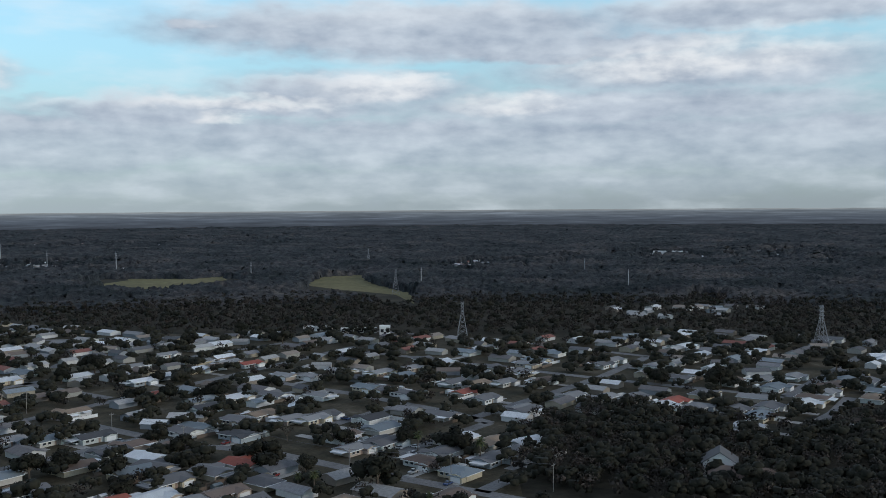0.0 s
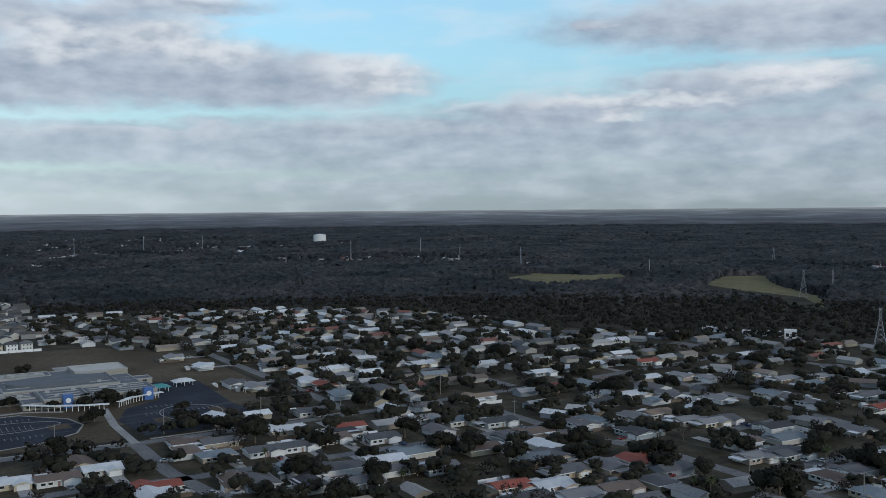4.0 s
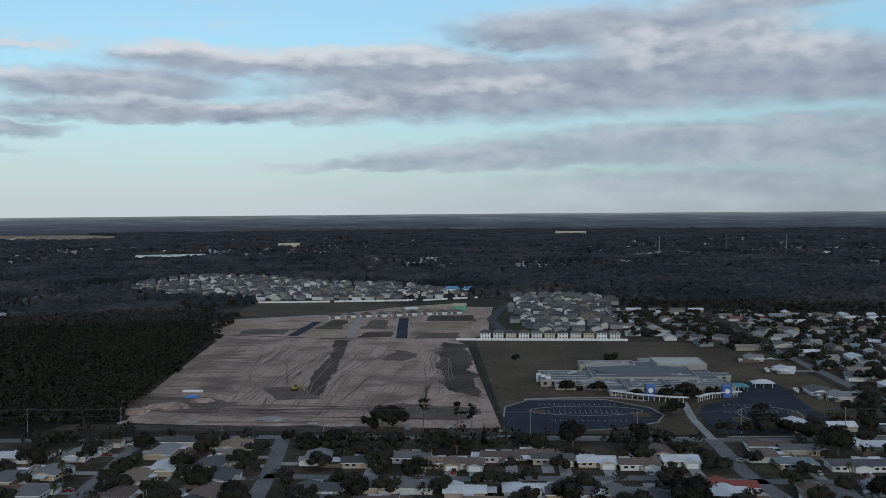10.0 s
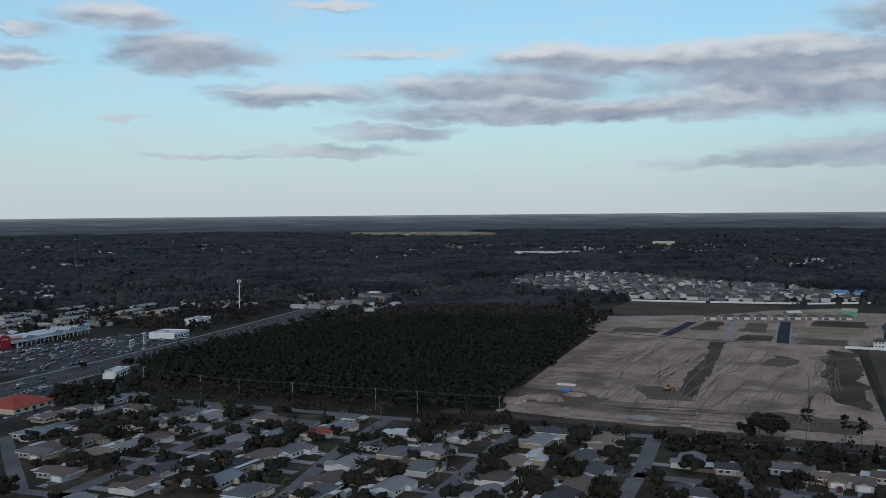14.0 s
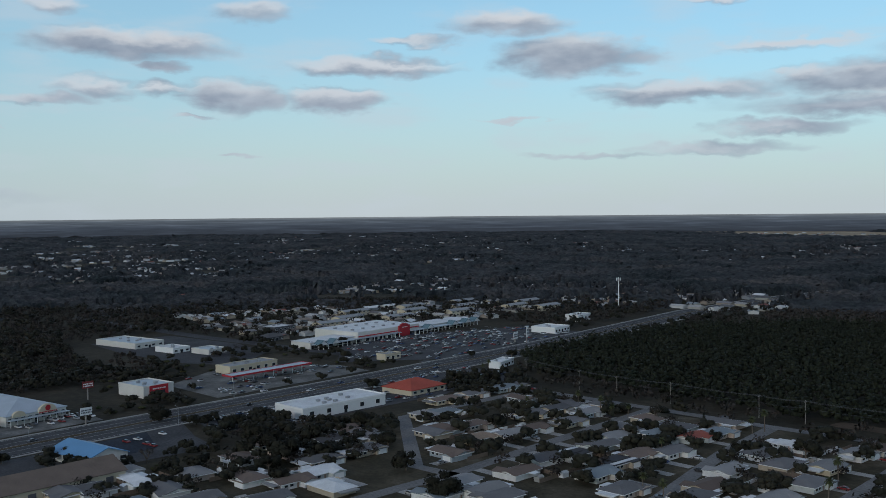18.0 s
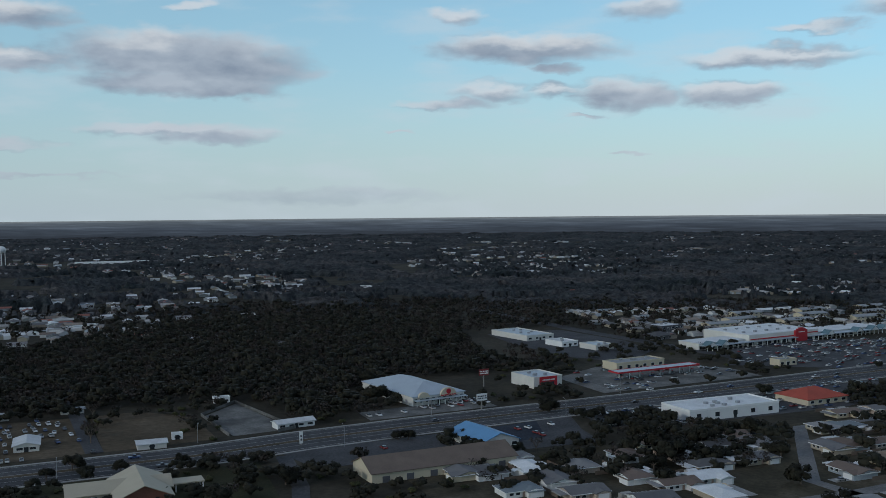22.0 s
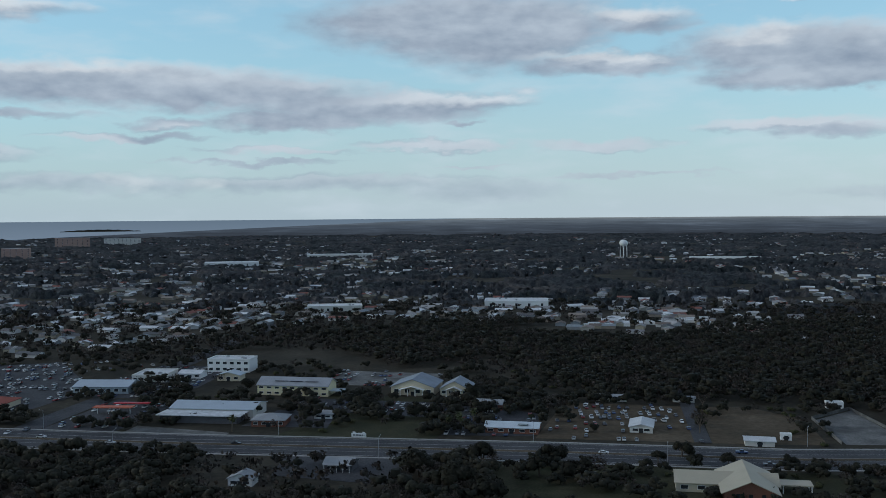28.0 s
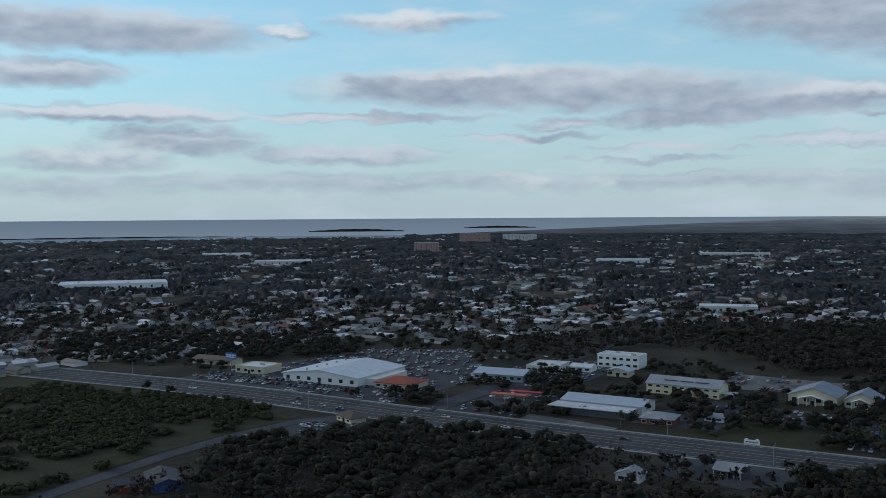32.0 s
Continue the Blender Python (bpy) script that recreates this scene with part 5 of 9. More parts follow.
# scattered houses out to the horizon: many to the west, few in the eastern woods
n = 9500
ang = np.radians(RNG.uniform(22, 152, n))
rad = 640 + 3900 * RNG.random(n) ** 1.35
fx, fy = -rad * np.sin(ang), rad * np.cos(ang)
dens = value_noise(fx, fy, 260, 3) * 0.7 + value_noise(fx, fy, 700, 4) * 0.5
keep = dens > np.where((rad < 1300) & (np.degrees(ang) < 80), 0.84, np.where(rad < 1250, 0.6, 0.5))
for poly in (PINES, SCRUB, OAKS_WEST) + tuple(OPEN):
    keep &= ~inside(poly, fx, fy)
keep &= ~((fy > 1150) & (rad < 2100) & (fx > -1500))
fx, fy = np.round(fx[keep] / 22) * 22, np.round(fy[keep] / 30) * 30
spots_x += list(fx + RNG.uniform(-2, 2, len(fx)))
spots_y += list(fy + RNG.uniform(-2, 2, len(fx)))
spots_kind += [0] * len(fx)
# fewer beyond the northern woods
n = 5200
ang = np.radians(RNG.uniform(-45, 24, n))
rad = 1750 + 2700 * RNG.random(n)
fx, fy = -rad * np.sin(ang), rad * np.cos(ang)
keep = value_noise(fx, fy, 190, 7) * 0.6 + value_noise(fx, fy, 520, 8) * 0.5 > np.where(np.degrees(ang) < -22, 0.74, 0.60)
spots_x += list(fx[keep])
spots_y += list(fy[keep])
spots_kind += [0] * int(keep.sum())
for qx, qy, count, spread in ((1914, 858, 40, 70), (2148, 679, 70, 120), (1879, 501, 30, 90), (1401, 994, 26, 45), (1545, 979, 24, 60), (902, 425, 8, 26), (938, 369, 9, 26), (500, 2430, 120, 260), (850, 2380, 120, 240),
                              (1000, 1500, 8, 60), (-100, 2600, 110, 500), (-600, 2500, 160, 420), (-1250, 2300, 180, 480), (300, 3200, 90, 600), (-1020, -40, 60, 70), (-900, 100, 20, 80)):
    for i in range(count):
        spots_x.append(qx + RNG.normal() * spread)
        spots_y.append(qy + RNG.normal() * spread)
        spots_kind.append(0)
spots_x, spots_y, spots_kind = np.array(spots_x), np.array(spots_y), np.array(spots_kind)
dist = np.hypot(spots_x, spots_y)
# yards: the trees stand back from the houses
for back in (0, 9, 18, 28, 40, 54, 70):
    f = 1 - np.minimum(back, dist * 0.028) / dist
    for off in (-7, 7):
        sx2, sy2 = spots_x * f + off * spots_y / dist, spots_y * f - off * spots_x / dist
        cleared[cell_of(sx2, sy2)] = True

unit = []
for hw, hd, hz, rise in ((7.3, 4.7, 2.7, 1.6), (5.0, 4.6, 4.2, 1.7)):
    o = 0.5
    unit.append(np.array([(-hw, -hd, -0.2), (hw, -hd, -0.2), (hw, hd, -0.2), (-hw, hd, -0.2), (-hw, -hd, hz), (hw, -hd, hz), (hw, hd, hz), (-hw, hd, hz), (-hw, 0, hz + rise - 0.2), (hw, 0, hz + rise - 0.2),
                          (-hw - o, -hd - o, hz - 0.1), (hw + o, -hd - o, hz - 0.1), (hw + o, 0, hz + rise), (-hw - o, 0, hz + rise), (hw + o, hd + o, hz - 0.1), (-hw - o, hd + o, hz - 0.1)]))
wall_f = [(0, 1, 5, 4), (1, 2, 6, 9, 5), (2, 3, 7, 6), (3, 0, 4, 8, 7)]
roof_f = [(10, 11, 12, 13), (14, 15, 13, 12)]
hv, hf, hm = [], [], []
for i, (x, y, k) in enumerate(zip(spots_x, spots_y, spots_kind)):
    a = RNG.integers(0, 2) * math.pi / 2 + RNG.normal() * 0.06
    if RNG.random() < 0.12:
        a += 0.6
    s = RNG.uniform(0.82, 1.2)
    b = unit[k] * (s * RNG.uniform(0.85, 1.2), s, 1)
    c, t = math.cos(a), math.sin(a)
    n0 = len(hv) * 16
    hv.append(np.stack([b[:, 0] * c - b[:, 1] * t + x, b[:, 0] * t + b[:, 1] * c + y, b[:, 2]], 1))
    hf += [[n0 + q for q in f] for f in wall_f + roof_f]
    hm += [2 * k] * 4 + [2 * k + 1] * 2
M_wall_far = palette("far_stucco", [(0.34, 0.33, 0.30), (0.56, 0.56, 0.55), (0.28, 0.24, 0.20), (0.36, 0.32, 0.25), (0.26, 0.28, 0.30), (0.6, 0.6, 0.6)], 0.9, island=True, var=0.1)
M_roof_far = palette("far_shingles", [(0.7, 0.71, 0.72), (0.30, 0.29, 0.28), (0.10, 0.10, 0.105), (0.22, 0.215, 0.22), (0.17, 0.135, 0.115), (0.36, 0.35, 0.34), (0.62, 0.63, 0.64), (0.15, 0.14, 0.14), (0.27, 0.225, 0.19), (0.24, 0.27, 0.29), (0.42, 0.41, 0.40), (0.13, 0.13, 0.135), (0.24, 0.10, 0.08)], 0.9, island=True)
M_wall_new = palette("new_stucco", [(0.22, 0.22, 0.22), (0.62, 0.62, 0.61), (0.28, 0.28, 0.28), (0.21, 0.18, 0.155), (0.5, 0.48, 0.44), (0.16, 0.16, 0.17)], 0.9, island=True, var=0.1)
M_roof_new = palette("new_shingles", [(0.08, 0.08, 0.085), (0.11, 0.11, 0.11), (0.065, 0.065, 0.07), (0.14, 0.135, 0.13), (0.10, 0.088, 0.078), (0.08, 0.09, 0.10)], 0.9, island=True)
tagged(mesh_ob("distant_houses", np.concatenate(hv), hf, None, mats=[M_wall_far, M_roof_far, M_wall_new, M_roof_new], index=hm), "hundreds of small distant houses with grey roofs", "houses", kind="stuff")

# ---- single trees among the houses ----
tree_n = 0
tries = 0
yard_trees = []
while tries < 4300:
    tries += 1
    if tries % 9:
        px, py = RNG.uniform(90, 800), RNG.uniform(110, 1000)
        if not inside(HOMES_EAST, px, py):
            continue
    else:
        px, py = RNG.uniform(-390, 105), RNG.uniform(300, 445)
        if tries % 3:
            continue
    if nearest_street(px, py)[0] < 6.5 or not all(abs(px - a) > 7 or abs(py - b) > 7 for a, b in taken):
        continue
    if not all(abs(px - a) + abs(py - b) > 9 for a, b in yard_trees[-500:]):
        continue
    yard_trees.append((px, py))
yard_trees.sort(key=lambda p: math.hypot(*p))
# the big trees, by kind, place and height
TREES = []
TREES += [("oak", 279, 238, 13), ("oak", 344, 247, 11), ("oak", 366, 360, 8), ("oak", 274, 294, 9), ("oak", 211, 361, 10), ("oak", 258, 321, 8), ("oak", 560, 628, 10), ("oak", 348, 450, 9), ("oak", 383, 577, 9), ("oak", 371, 292, 8), ("oak", 501, 343, 9), ("oak", 568, 374, 8), ("oak", 325, 297, 8), ("oak", 282, 279, 7), ("palm", 260, 261, 6), ("palm", 261, 254, 7), ("oak", 583, 483, 8), ("oak", 545, 242, 9), ("oak", 554, 209, 12), ("oak", 549, 248, 10), ("oak", 449, 271, 7), ("oak", 402, 424, 8), ("bare", 316, 324, 7), ("oak", 276, 368, 8), ("oak", 217, 312, 8), ("oak", 341, 274, 8), ("palm", 329, 258, 8), ("palm", 334, 229, 9), ("oak", 378, 499, 7), ("oak", 361, 425, 10), ("oak", 500, 445, 9), ("oak", 535, 552, 12)]
TREES += [("oak", 488, 602, 11), ("oak", 731, 229, 12), ("oak", 649, 169, 11), ("oak", 447, 178, 9), ("oak", 361, 120, 8), ("oak", 151, 428, 12), ("oak", 214, 400, 9), ("oak", 72, 356, 11), ("oak", 38, 442, 9), ("oak", 62, 422, 9), ("oak", 195, 512, 7), ("pine", -32, 481, 14), ("pine", -15, 472, 14), ("pine", -8, 467, 14), ("oak", 86, 678, 8), ("oak", 64, 568, 7), ("oak", 46, 579, 7), ("oak", 100, 553, 7), ("oak", 111, 552, 9), ("oak", 20, 689, 5), ("oak", 145, 360, 9), ("oak", 230, 474, 10), ("oak", 224, 359, 9), ("oak", 146, 322, 9), ("oak", 124, 328, 10), ("oak", 134, 489, 7), ("oak", 143, 454, 8), ("oak", 313, 802, 10), ("oak", 140, 490, 6), ("oak", 198, 460, 6), ("oak", 180, 371, 7), ("palm", 143, 392, 6)]
TREES += [("palm", 176, 331, 6), ("oak", 350, 634, 10), ("oak", 277, 596, 9), ("oak", 234, 601, 9), ("oak", 300, 574, 9), ("oak", 375, 561, 11), ("oak", 330, 455, 9), ("oak", 271, 341, 9), ("oak", 231, 332, 9), ("oak", 172, 828, 8), ("bare", 200, 862, 8), ("oak", 283, 305, 10), ("fir", 63, 368, 6), ("oak", 247, 474, 8), ("oak", 341, 545, 9), ("oak", -52, 474, 11), ("oak", -47, 481, 10), ("oak", -59, 475, 7), ("oak", 18, 432, 8), ("oak", -28, 387, 9), ("oak", -50, 362, 9), ("oak", 28, 358, 9), ("oak", 69, 350, 11), ("oak", -93, 453, 5), ("oak", -73, 444, 6), ("oak", -78, 436, 5), ("oak", -20, 440, 6), ("fir", -26, 435, 7), ("fir", -2, 447, 9), ("oak", -14, 429, 8), ("oak", 141, 472, 7), ("oak", 68, 444, 7)]
TREES += [("oak", 175, 402, 9), ("oak", 168, 340, 9), ("oak", 184, 478, 8), ("oak", 201, 491, 8), ("oak", -157, 437, 7), ("oak", -194, 496, 8), ("bare", -176, 427, 7), ("oak", -194, 402, 9), ("bare", -281, 419, 9), ("oak", -275, 394, 6), ("fir", -261, 431, 7), ("fir", -270, 411, 5), ("palm", -353, 403, 6), ("palm", -305, 414, 7), ("palm", -299, 420, 7), ("bare", -245, 391, 6), ("oak", -218, 391, 6), ("oak", -240, 405, 5), ("palm", -241, 364, 6), ("palm", -167, 374, 8), ("palm", -161, 352, 8), ("oak", -112, 372, 9), ("oak", -127, 397, 7), ("oak", -92, 349, 9), ("palm", -204, 309, 7), ("palm", -214, 310, 7), ("oak", -225, 325, 5), ("palm", -232, 438, 8), ("palm", -234, 430, 8), ("oak", -331, 354, 8), ("palm", -149, 402, 6), ("oak", -395, 256, 9)]
TREES += [("oak", -349, 243, 11), ("oak", -368, 270, 9), ("oak", -426, 263, 7), ("oak", -369, 248, 10), ("oak", -264, 253, 10), ("oak", -304, 270, 8), ("oak", -427, 178, 6), ("oak", -468, 245, 8), ("oak", -438, 255, 6), ("oak", -344, 258, 8), ("oak", -373, 236, 8), ("oak", -340, 291, 7), ("oak", -343, 228, 7), ("bare", -391, 198, 7), ("oak", -380, 307, 8), ("oak", -632, 493, 7), ("oak", -508, 517, 5), ("oak", -416, 439, 9), ("oak", -438, 430, 8), ("oak", -484, 535, 6), ("palm", -449, 473, 7), ("palm", -447, 466, 6), ("oak", -460, 382, 7), ("palm", -381, 430, 6), ("palm", -334, 423, 7), ("palm", -318, 422, 7), ("oak", -534, 167, 10), ("oak", -583, 178, 9), ("oak", -325, 221, 7), ("oak", -419, -49, 9), ("oak", -394, -38, 9), ("oak", -441, 4, 7)]
TREES += [("oak", -396, -53, 8), ("oak", -416, -80, 7), ("oak", -387, 67, 6), ("oak", -384, 83, 8), ("bare", -551, 16, 9), ("bare", -640, 51, 10), ("bare", -607, 63, 9), ("oak", -364, 52, 8), ("oak", -438, 154, 5), ("oak", -439, 149, 5), ("palm", -478, -104, 8), ("palm", -476, -97, 8), ("oak", -556, -114, 9), ("oak", -483, -38, 4), ("oak", -433, 49, 5), ("oak", -430, 59, 5), ("oak", -514, -167, 7), ("oak", -501, -133, 8), ("oak", -548, -212, 6), ("oak", -514, -100, 8), ("bare", -491, 13, 10), ("oak", -544, -136, 6), ("palm", -470, -108, 8), ("palm", -471, -102, 8), ("oak", -556, -255, 7), ("oak", -531, -282, 7), ("oak", -428, -6, 5), ("oak", -429, 9, 5), ("oak", -430, 23, 5), ("oak", -358, -66, 10), ("oak", -369, -83, 11), ("oak", -385, -101, 10)]
TREES += [("oak", -411, -80, 9), ("oak", -500, -202, 5), ("palm", -449, -214, 8), ("oak", -418, 68, 5)]
TREES += [("oak", 97, 514, 7), ("oak", 140, 505, 7), ("oak", 115, 552, 7), ("oak", 102, 562, 6), ("oak", 187, 517, 6), ("oak", 38, 453, 9), ("oak", 70, 459, 8), ("oak", 92, 508, 6), ("oak", 84, 556, 5), ("oak", 128, 560, 6)]
for kind, x, y, h in TREES:
    base = {"oak": 10.0, "bare": 11.0, "palm": 8.0, "pine": 15.5, "fir": 12.0, "bush": 2.4}[kind]
    make_tree(kind, int(RNG.integers(0, 3)), x, y, h / base * (1.3 if kind == "oak" else 1.1), RNG.uniform(0, 360))
    tree_n += 1
rest = []
for x, y in yard_trees:
    if tree_n < 300 and RNG.random() < 0.9:
        q = RNG.random()
        kind = "oak" if q < 0.6 else "palm" if q < 0.76 else "bare" if q < 0.88 else "bush"
        make_tree(kind, int(RNG.integers(0, 3)), x, y, RNG.uniform(0.65, 1.25), RNG.uniform(0, 360))
        tree_n += 1
    else:
        rest.append((x, y))

# ---- woods near by: crowns of leaf cards ----
def jitter_points(poly, gap, seed):
    r = np.random.default_rng(seed)
    xs, ys = [p[0] for p in poly], [p[1] for p in poly]
    gx2, gy2 = np.meshgrid(np.arange(min(xs), max(xs), gap), np.arange(min(ys), max(ys), gap), indexing="ij")
    px, py = gx2.ravel() + r.uniform(-0.45, 0.45, gx2.size) * gap, gy2.ravel() + r.uniform(-0.45, 0.45, gx2.size) * gap
    k = inside(poly, px, py)
    return px[k], py[k]


def wood(name, label, px, py, kind, mat, height, radius, n, size, seed):
    r = np.random.default_rng(seed)
    out, trunks = [], bmesh.new()
    for x, y in zip(px, py):
        h, rr = height * r.uniform(0.7, 1.15), radius * r.uniform(0.7, 1.2)
        if kind == "pine":
            lumps = [(x + r.normal() * rr * 0.35, y + r.normal() * rr * 0.35, h * (0.5 + 0.48 * k / 5), rr * (0.75 - 0.1 * k)) for k in (0, 1, 3, 5)]
        else:
            lumps = [(x + lx, y + ly, lz, lr) for lx, ly, lz, lr in oak_lumps(r, rr, h)][:6 if n < 75 else 12]
        out.append(leaf_cloud(r, n, lumps, size, 0.75, 0.1, 0 if mat is M_bare else 24 if n > 70 else 6))
    ob = cards(name, np.concatenate(out), mat)
    return tagged(ob, label, "woods", kind="stuff")


def unclear(px, py):
    k = ~cleared[cell_of(px, py)]
    return px[k], py[k]


px, py = jitter_points(PINES, 6.6, 1)
wood("pine_wood", "dense dark pine wood", px, py, "pine", M_pine, 11.0, 3.4, 34, 0.7, 2)
px, py = jitter_points(OAKS_EAST, 8.0, 3)
k = RNG.random(len(px)) < 0.35
wood("bare_wood", "leafless grey-brown trees in the wood", px[k], py[k], "oak", M_bare, 11.0, 5.0, 200, 0.36, 4)
wood("oak_wood", "dense dark evergreen oak wood", px[~k], py[~k], "oak", M_oak, 11.5, 5.6, 170, 0.5, 5)
px, py = jitter_points(OAKS_NEAR, 8.2, 6)
k = RNG.random(len(px)) < 0.36
wood("bare_wood", "leafless grey-brown trees in the wood", px[k], py[k], "oak", M_bare, 9.5, 4.5, 260, 0.33, 7)
wood("oak_wood", "dense dark evergreen oak wood", px[~k], py[~k], "oak", M_oak, 9.5, 5.4, 210, 0.46, 8)
px, py = jitter_points(OAKS_WEST, 8.3, 9)
# a clearing for the mobile homes
k = ~inside([(-862, -142), (-842, -60), (-880, 20), (-960, 50), (-1030, 55), (-960, -90), (-905, -150)], px, py)
k &= ~inside([(-600, 285), (-690, 300), (-800, 330), (-800, 430), (-600, 430)], px, py)
px, py = px[k], py[k]
k = RNG.random(len(px)) < 0.35
wood("bare_wood", "leafless grey-brown trees in the wood", px[k], py[k], "oak", M_bare, 10.5, 5.0, 75, 0.6, 10)
wood("oak_wood", "dense dark evergreen oak wood", px[~k], py[~k], "oak", M_oak, 10.5, 6.2, 56, 0.6, 11)
px, py = jitter_points(SCRUB, 8.0, 12)
wood("scrub", "low dry brown scrub", px, py, "oak", M_bare, 3.2, 4.0, 18, 0.9, 13)
BRUSH = [(-205, -352), (-282, -366), (-330, -370), (-378, -376), (-388, -420), (-362, -560), (-300, -640), (-200, -640)]
px, py = jitter_points(BRUSH, 4.6, 31)
k = value_noise(px, py, 34, 32) * 0.65 + value_noise(px, py, 11, 33) * 0.35 > 0.4
wood("brush", "dark green brush and low shrubs", px[k], py[k], "oak", M_bush, 3.6, 3.6, 74, 0.4, 34)
GROVES = [[(-431, 256), (-444, 295), (-409, 299), (-396, 312), (-372, 290), (-329, 271), (-348, 243), (-386, 250)],
          [(-619, 185), (-605, 200), (-514, 182), (-500, 154)],
          [(-536, 272), (-498, 285), (-443, 263), (-441, 245), (-474, 240)],
          [(-456, 443), (-433, 483), (-371, 444), (-382, 407), (-417, 396)],
          [(-368, 276), (-346, 292), (-322, 278), (-339, 260)],
          [(-409, -65), (-436, -60), (-426, -36), (-384, -11), (-371, -17), (-380, -63)],
          [(-453, -10), (-456, 10), (-433, 16), (-427, -5)],
          [(-442, 40), (-442, 66), (-420, 85), (-406, 65), (-424, 41)],
          [(-608, -138), (-621, -111), (-535, -70), (-498, -90), (-510, -116)],
          [(-514, -132), (-524, -116), (-458, -90), (-432, -112)],
          [(-414, 159), (-444, 182), (-371, 174), (-376, 152)],
          [(-534, -262), (-540, -239), (-484, -216), (-480, -233)]]
GROVES += [[(-543, -226), (-547, -209), (-478, -180), (-481, -197)],
           [(-551, -193), (-557, -166), (-479, -145), (-488, -171)],
           [(-538, -134), (-546, -100), (-480, -85), (-461, -109)],
           [(-448, -302), (-455, -272), (-420, -248), (-408, -272)],
           [(-578, -346), (-586, -312), (-498, -262), (-491, -287)],
           [(-576, -92), (-567, -51), (-511, -49), (-512, -75)],
           [(-586, -50), (-599, 5), (-554, 2), (-547, -46)],
           [(-447, 18), (-443, 63), (-420, 60), (-420, 26)],
           [(-453, -373), (-470, -344), (-437, -316), (-420, -343)],
           [(-506, -793), (-641, -599), (-567, -483), (-459, -582), (-417, -654)],
           [(-446, -300), (-457, -266), (-413, -244), (-407, -267)],
           [(-434, -405), (-449, -379), (-427, -364), (-413, -387)],
           [(-398, -544), (-393, -473), (-377, -464), (-372, -509)]]
pts = [jitter_points(poly, 7.6, 40 + i) for i, poly in enumerate(GROVES)]
px, py = np.concatenate([p[0] for p in pts]), np.concatenate([p[1] for p in pts])
far_off = np.ones(len(px), bool)
for line in [HWY] + STREETS:
    for (ax, ay), (bx, by) in zip(line, line[1:]):
        t2 = np.clip(((px - ax) * (bx - ax) + (py - ay) * (by - ay)) / ((bx - ax) ** 2 + (by - ay) ** 2), 0, 1)
        far_off &= np.hypot(ax + t2 * (bx - ax) - px, ay + t2 * (by - ay) - py) > (21 if line is HWY else 6)
far_off &= RNG.random(len(px)) < 0.72
px, py = px[far_off], py[far_off]
k = RNG.random(len(px)) < 0.22
wood("bare_grove", "leafless trees between the shops", px[k], py[k], "oak", M_bare, 8.0, 3.8, 120, 0.4, 61)
wood("oak_grove", "dark evergreen oaks between the shops", px[~k], py[~k], "oak", M_oak, 8.2, 4.6, 100, 0.42, 62)
rest = np.array(rest)
k = RNG.random(len(rest)) < 0.2
wood("yard_trees", "evergreen trees among the houses", rest[~k, 0], rest[~k, 1], "oak", M_oak, 9.0, 5.8, 76, 0.52, 14)
wood("bare_yard_trees", "leafless trees among the houses", rest[k, 0], rest[k, 1], "oak", M_bare, 8.5, 4.6, 90, 0.5, 15)
# loose trees on all other uncleared land up to 1.1 km
ring = [(1190 * math.cos(k * 0.1309), 1190 * math.sin(k * 0.1309)) for k in range(48)]
px, py = jitter_points(ring, 11.5, 16)
r2 = np.hypot(px, py)
az = np.degrees(np.arctan2(-px, py))
k = (r2 > 330) & (az > -82) & (az < 154) & ~((r2 < 420) & (az > 30) & (az < 100))
for poly in (PINES, OAKS_EAST, OAKS_NEAR, OAKS_WEST, SCRUB):
    k &= ~inside(poly, px, py)
px, py = unclear(px[k], py[k])
k = RNG.random(len(px)) < 0.68
wood("bare_wood", "leafless grey-brown trees of the mixed woods", px[k], py[k], "oak", M_bare, 10.0, 5.0, 44, 0.75, 17)
wood("mixed_wood", "dark evergreen trees of the mixed woods", px[~k], py[~k], "oak", M_oak, 9.5, 6.0, 30, 0.85, 18)

# ---- the woods beyond: one rough canopy to the horizon ----
na, ratio, r0 = 1760, 1.0078, 1080.0
nr = int(math.log(4860 / r0) / math.log(ratio))
A2, R2 = np.meshgrid(np.radians(np.linspace(-82, 154, na)), r0 * ratio ** np.arange(nr), indexing="ij")
R2 = R2 * (1 + 0.003 * RNG.normal(size=R2.shape))
A2 = A2 + np.radians(0.05) * RNG.normal(size=A2.shape)
X2, Y2 = -R2 * np.sin(A2), R2 * np.cos(A2)
tall = 8.5 - 2.0 / (1 + np.exp(-(np.degrees(A2) - 42) / 7)) + 6.0 * (value_noise(X2, Y2, 19, 21) - 0.5) + 5.0 * (value_noise(X2, Y2, 90, 22) - 0.5) + 1.2 * RNG.normal(size=X2.shape)
west = 1 / (1 + np.exp(-(np.degrees(A2) - 42) / 7))
gaps = value_noise(X2, Y2, 45, 23) * 0.6 + value_noise(X2, Y2, 160, 24) * 0.4
open_land = cleared[cell_of(X2, Y2)] | (gaps < 0.16 + 0.3 * west) | inside(ESTATE_FAR, X2, Y2)
sea = (np.degrees(A2) > 128) & (R2 > 4250 - 6 * (np.degrees(A2) - 128))
for pts in SUNLIT_FIELDS:
    open_land |= inside(pts, X2, Y2)
tall[open_land] = -1.0
tall[sea] = -1.0
gone = cleared[cell_of(X2, Y2)]
tall[gone] = -1.0
tall[:, :9] = np.minimum(tall[:, :9], np.linspace(-1.2, 7.0, 9))
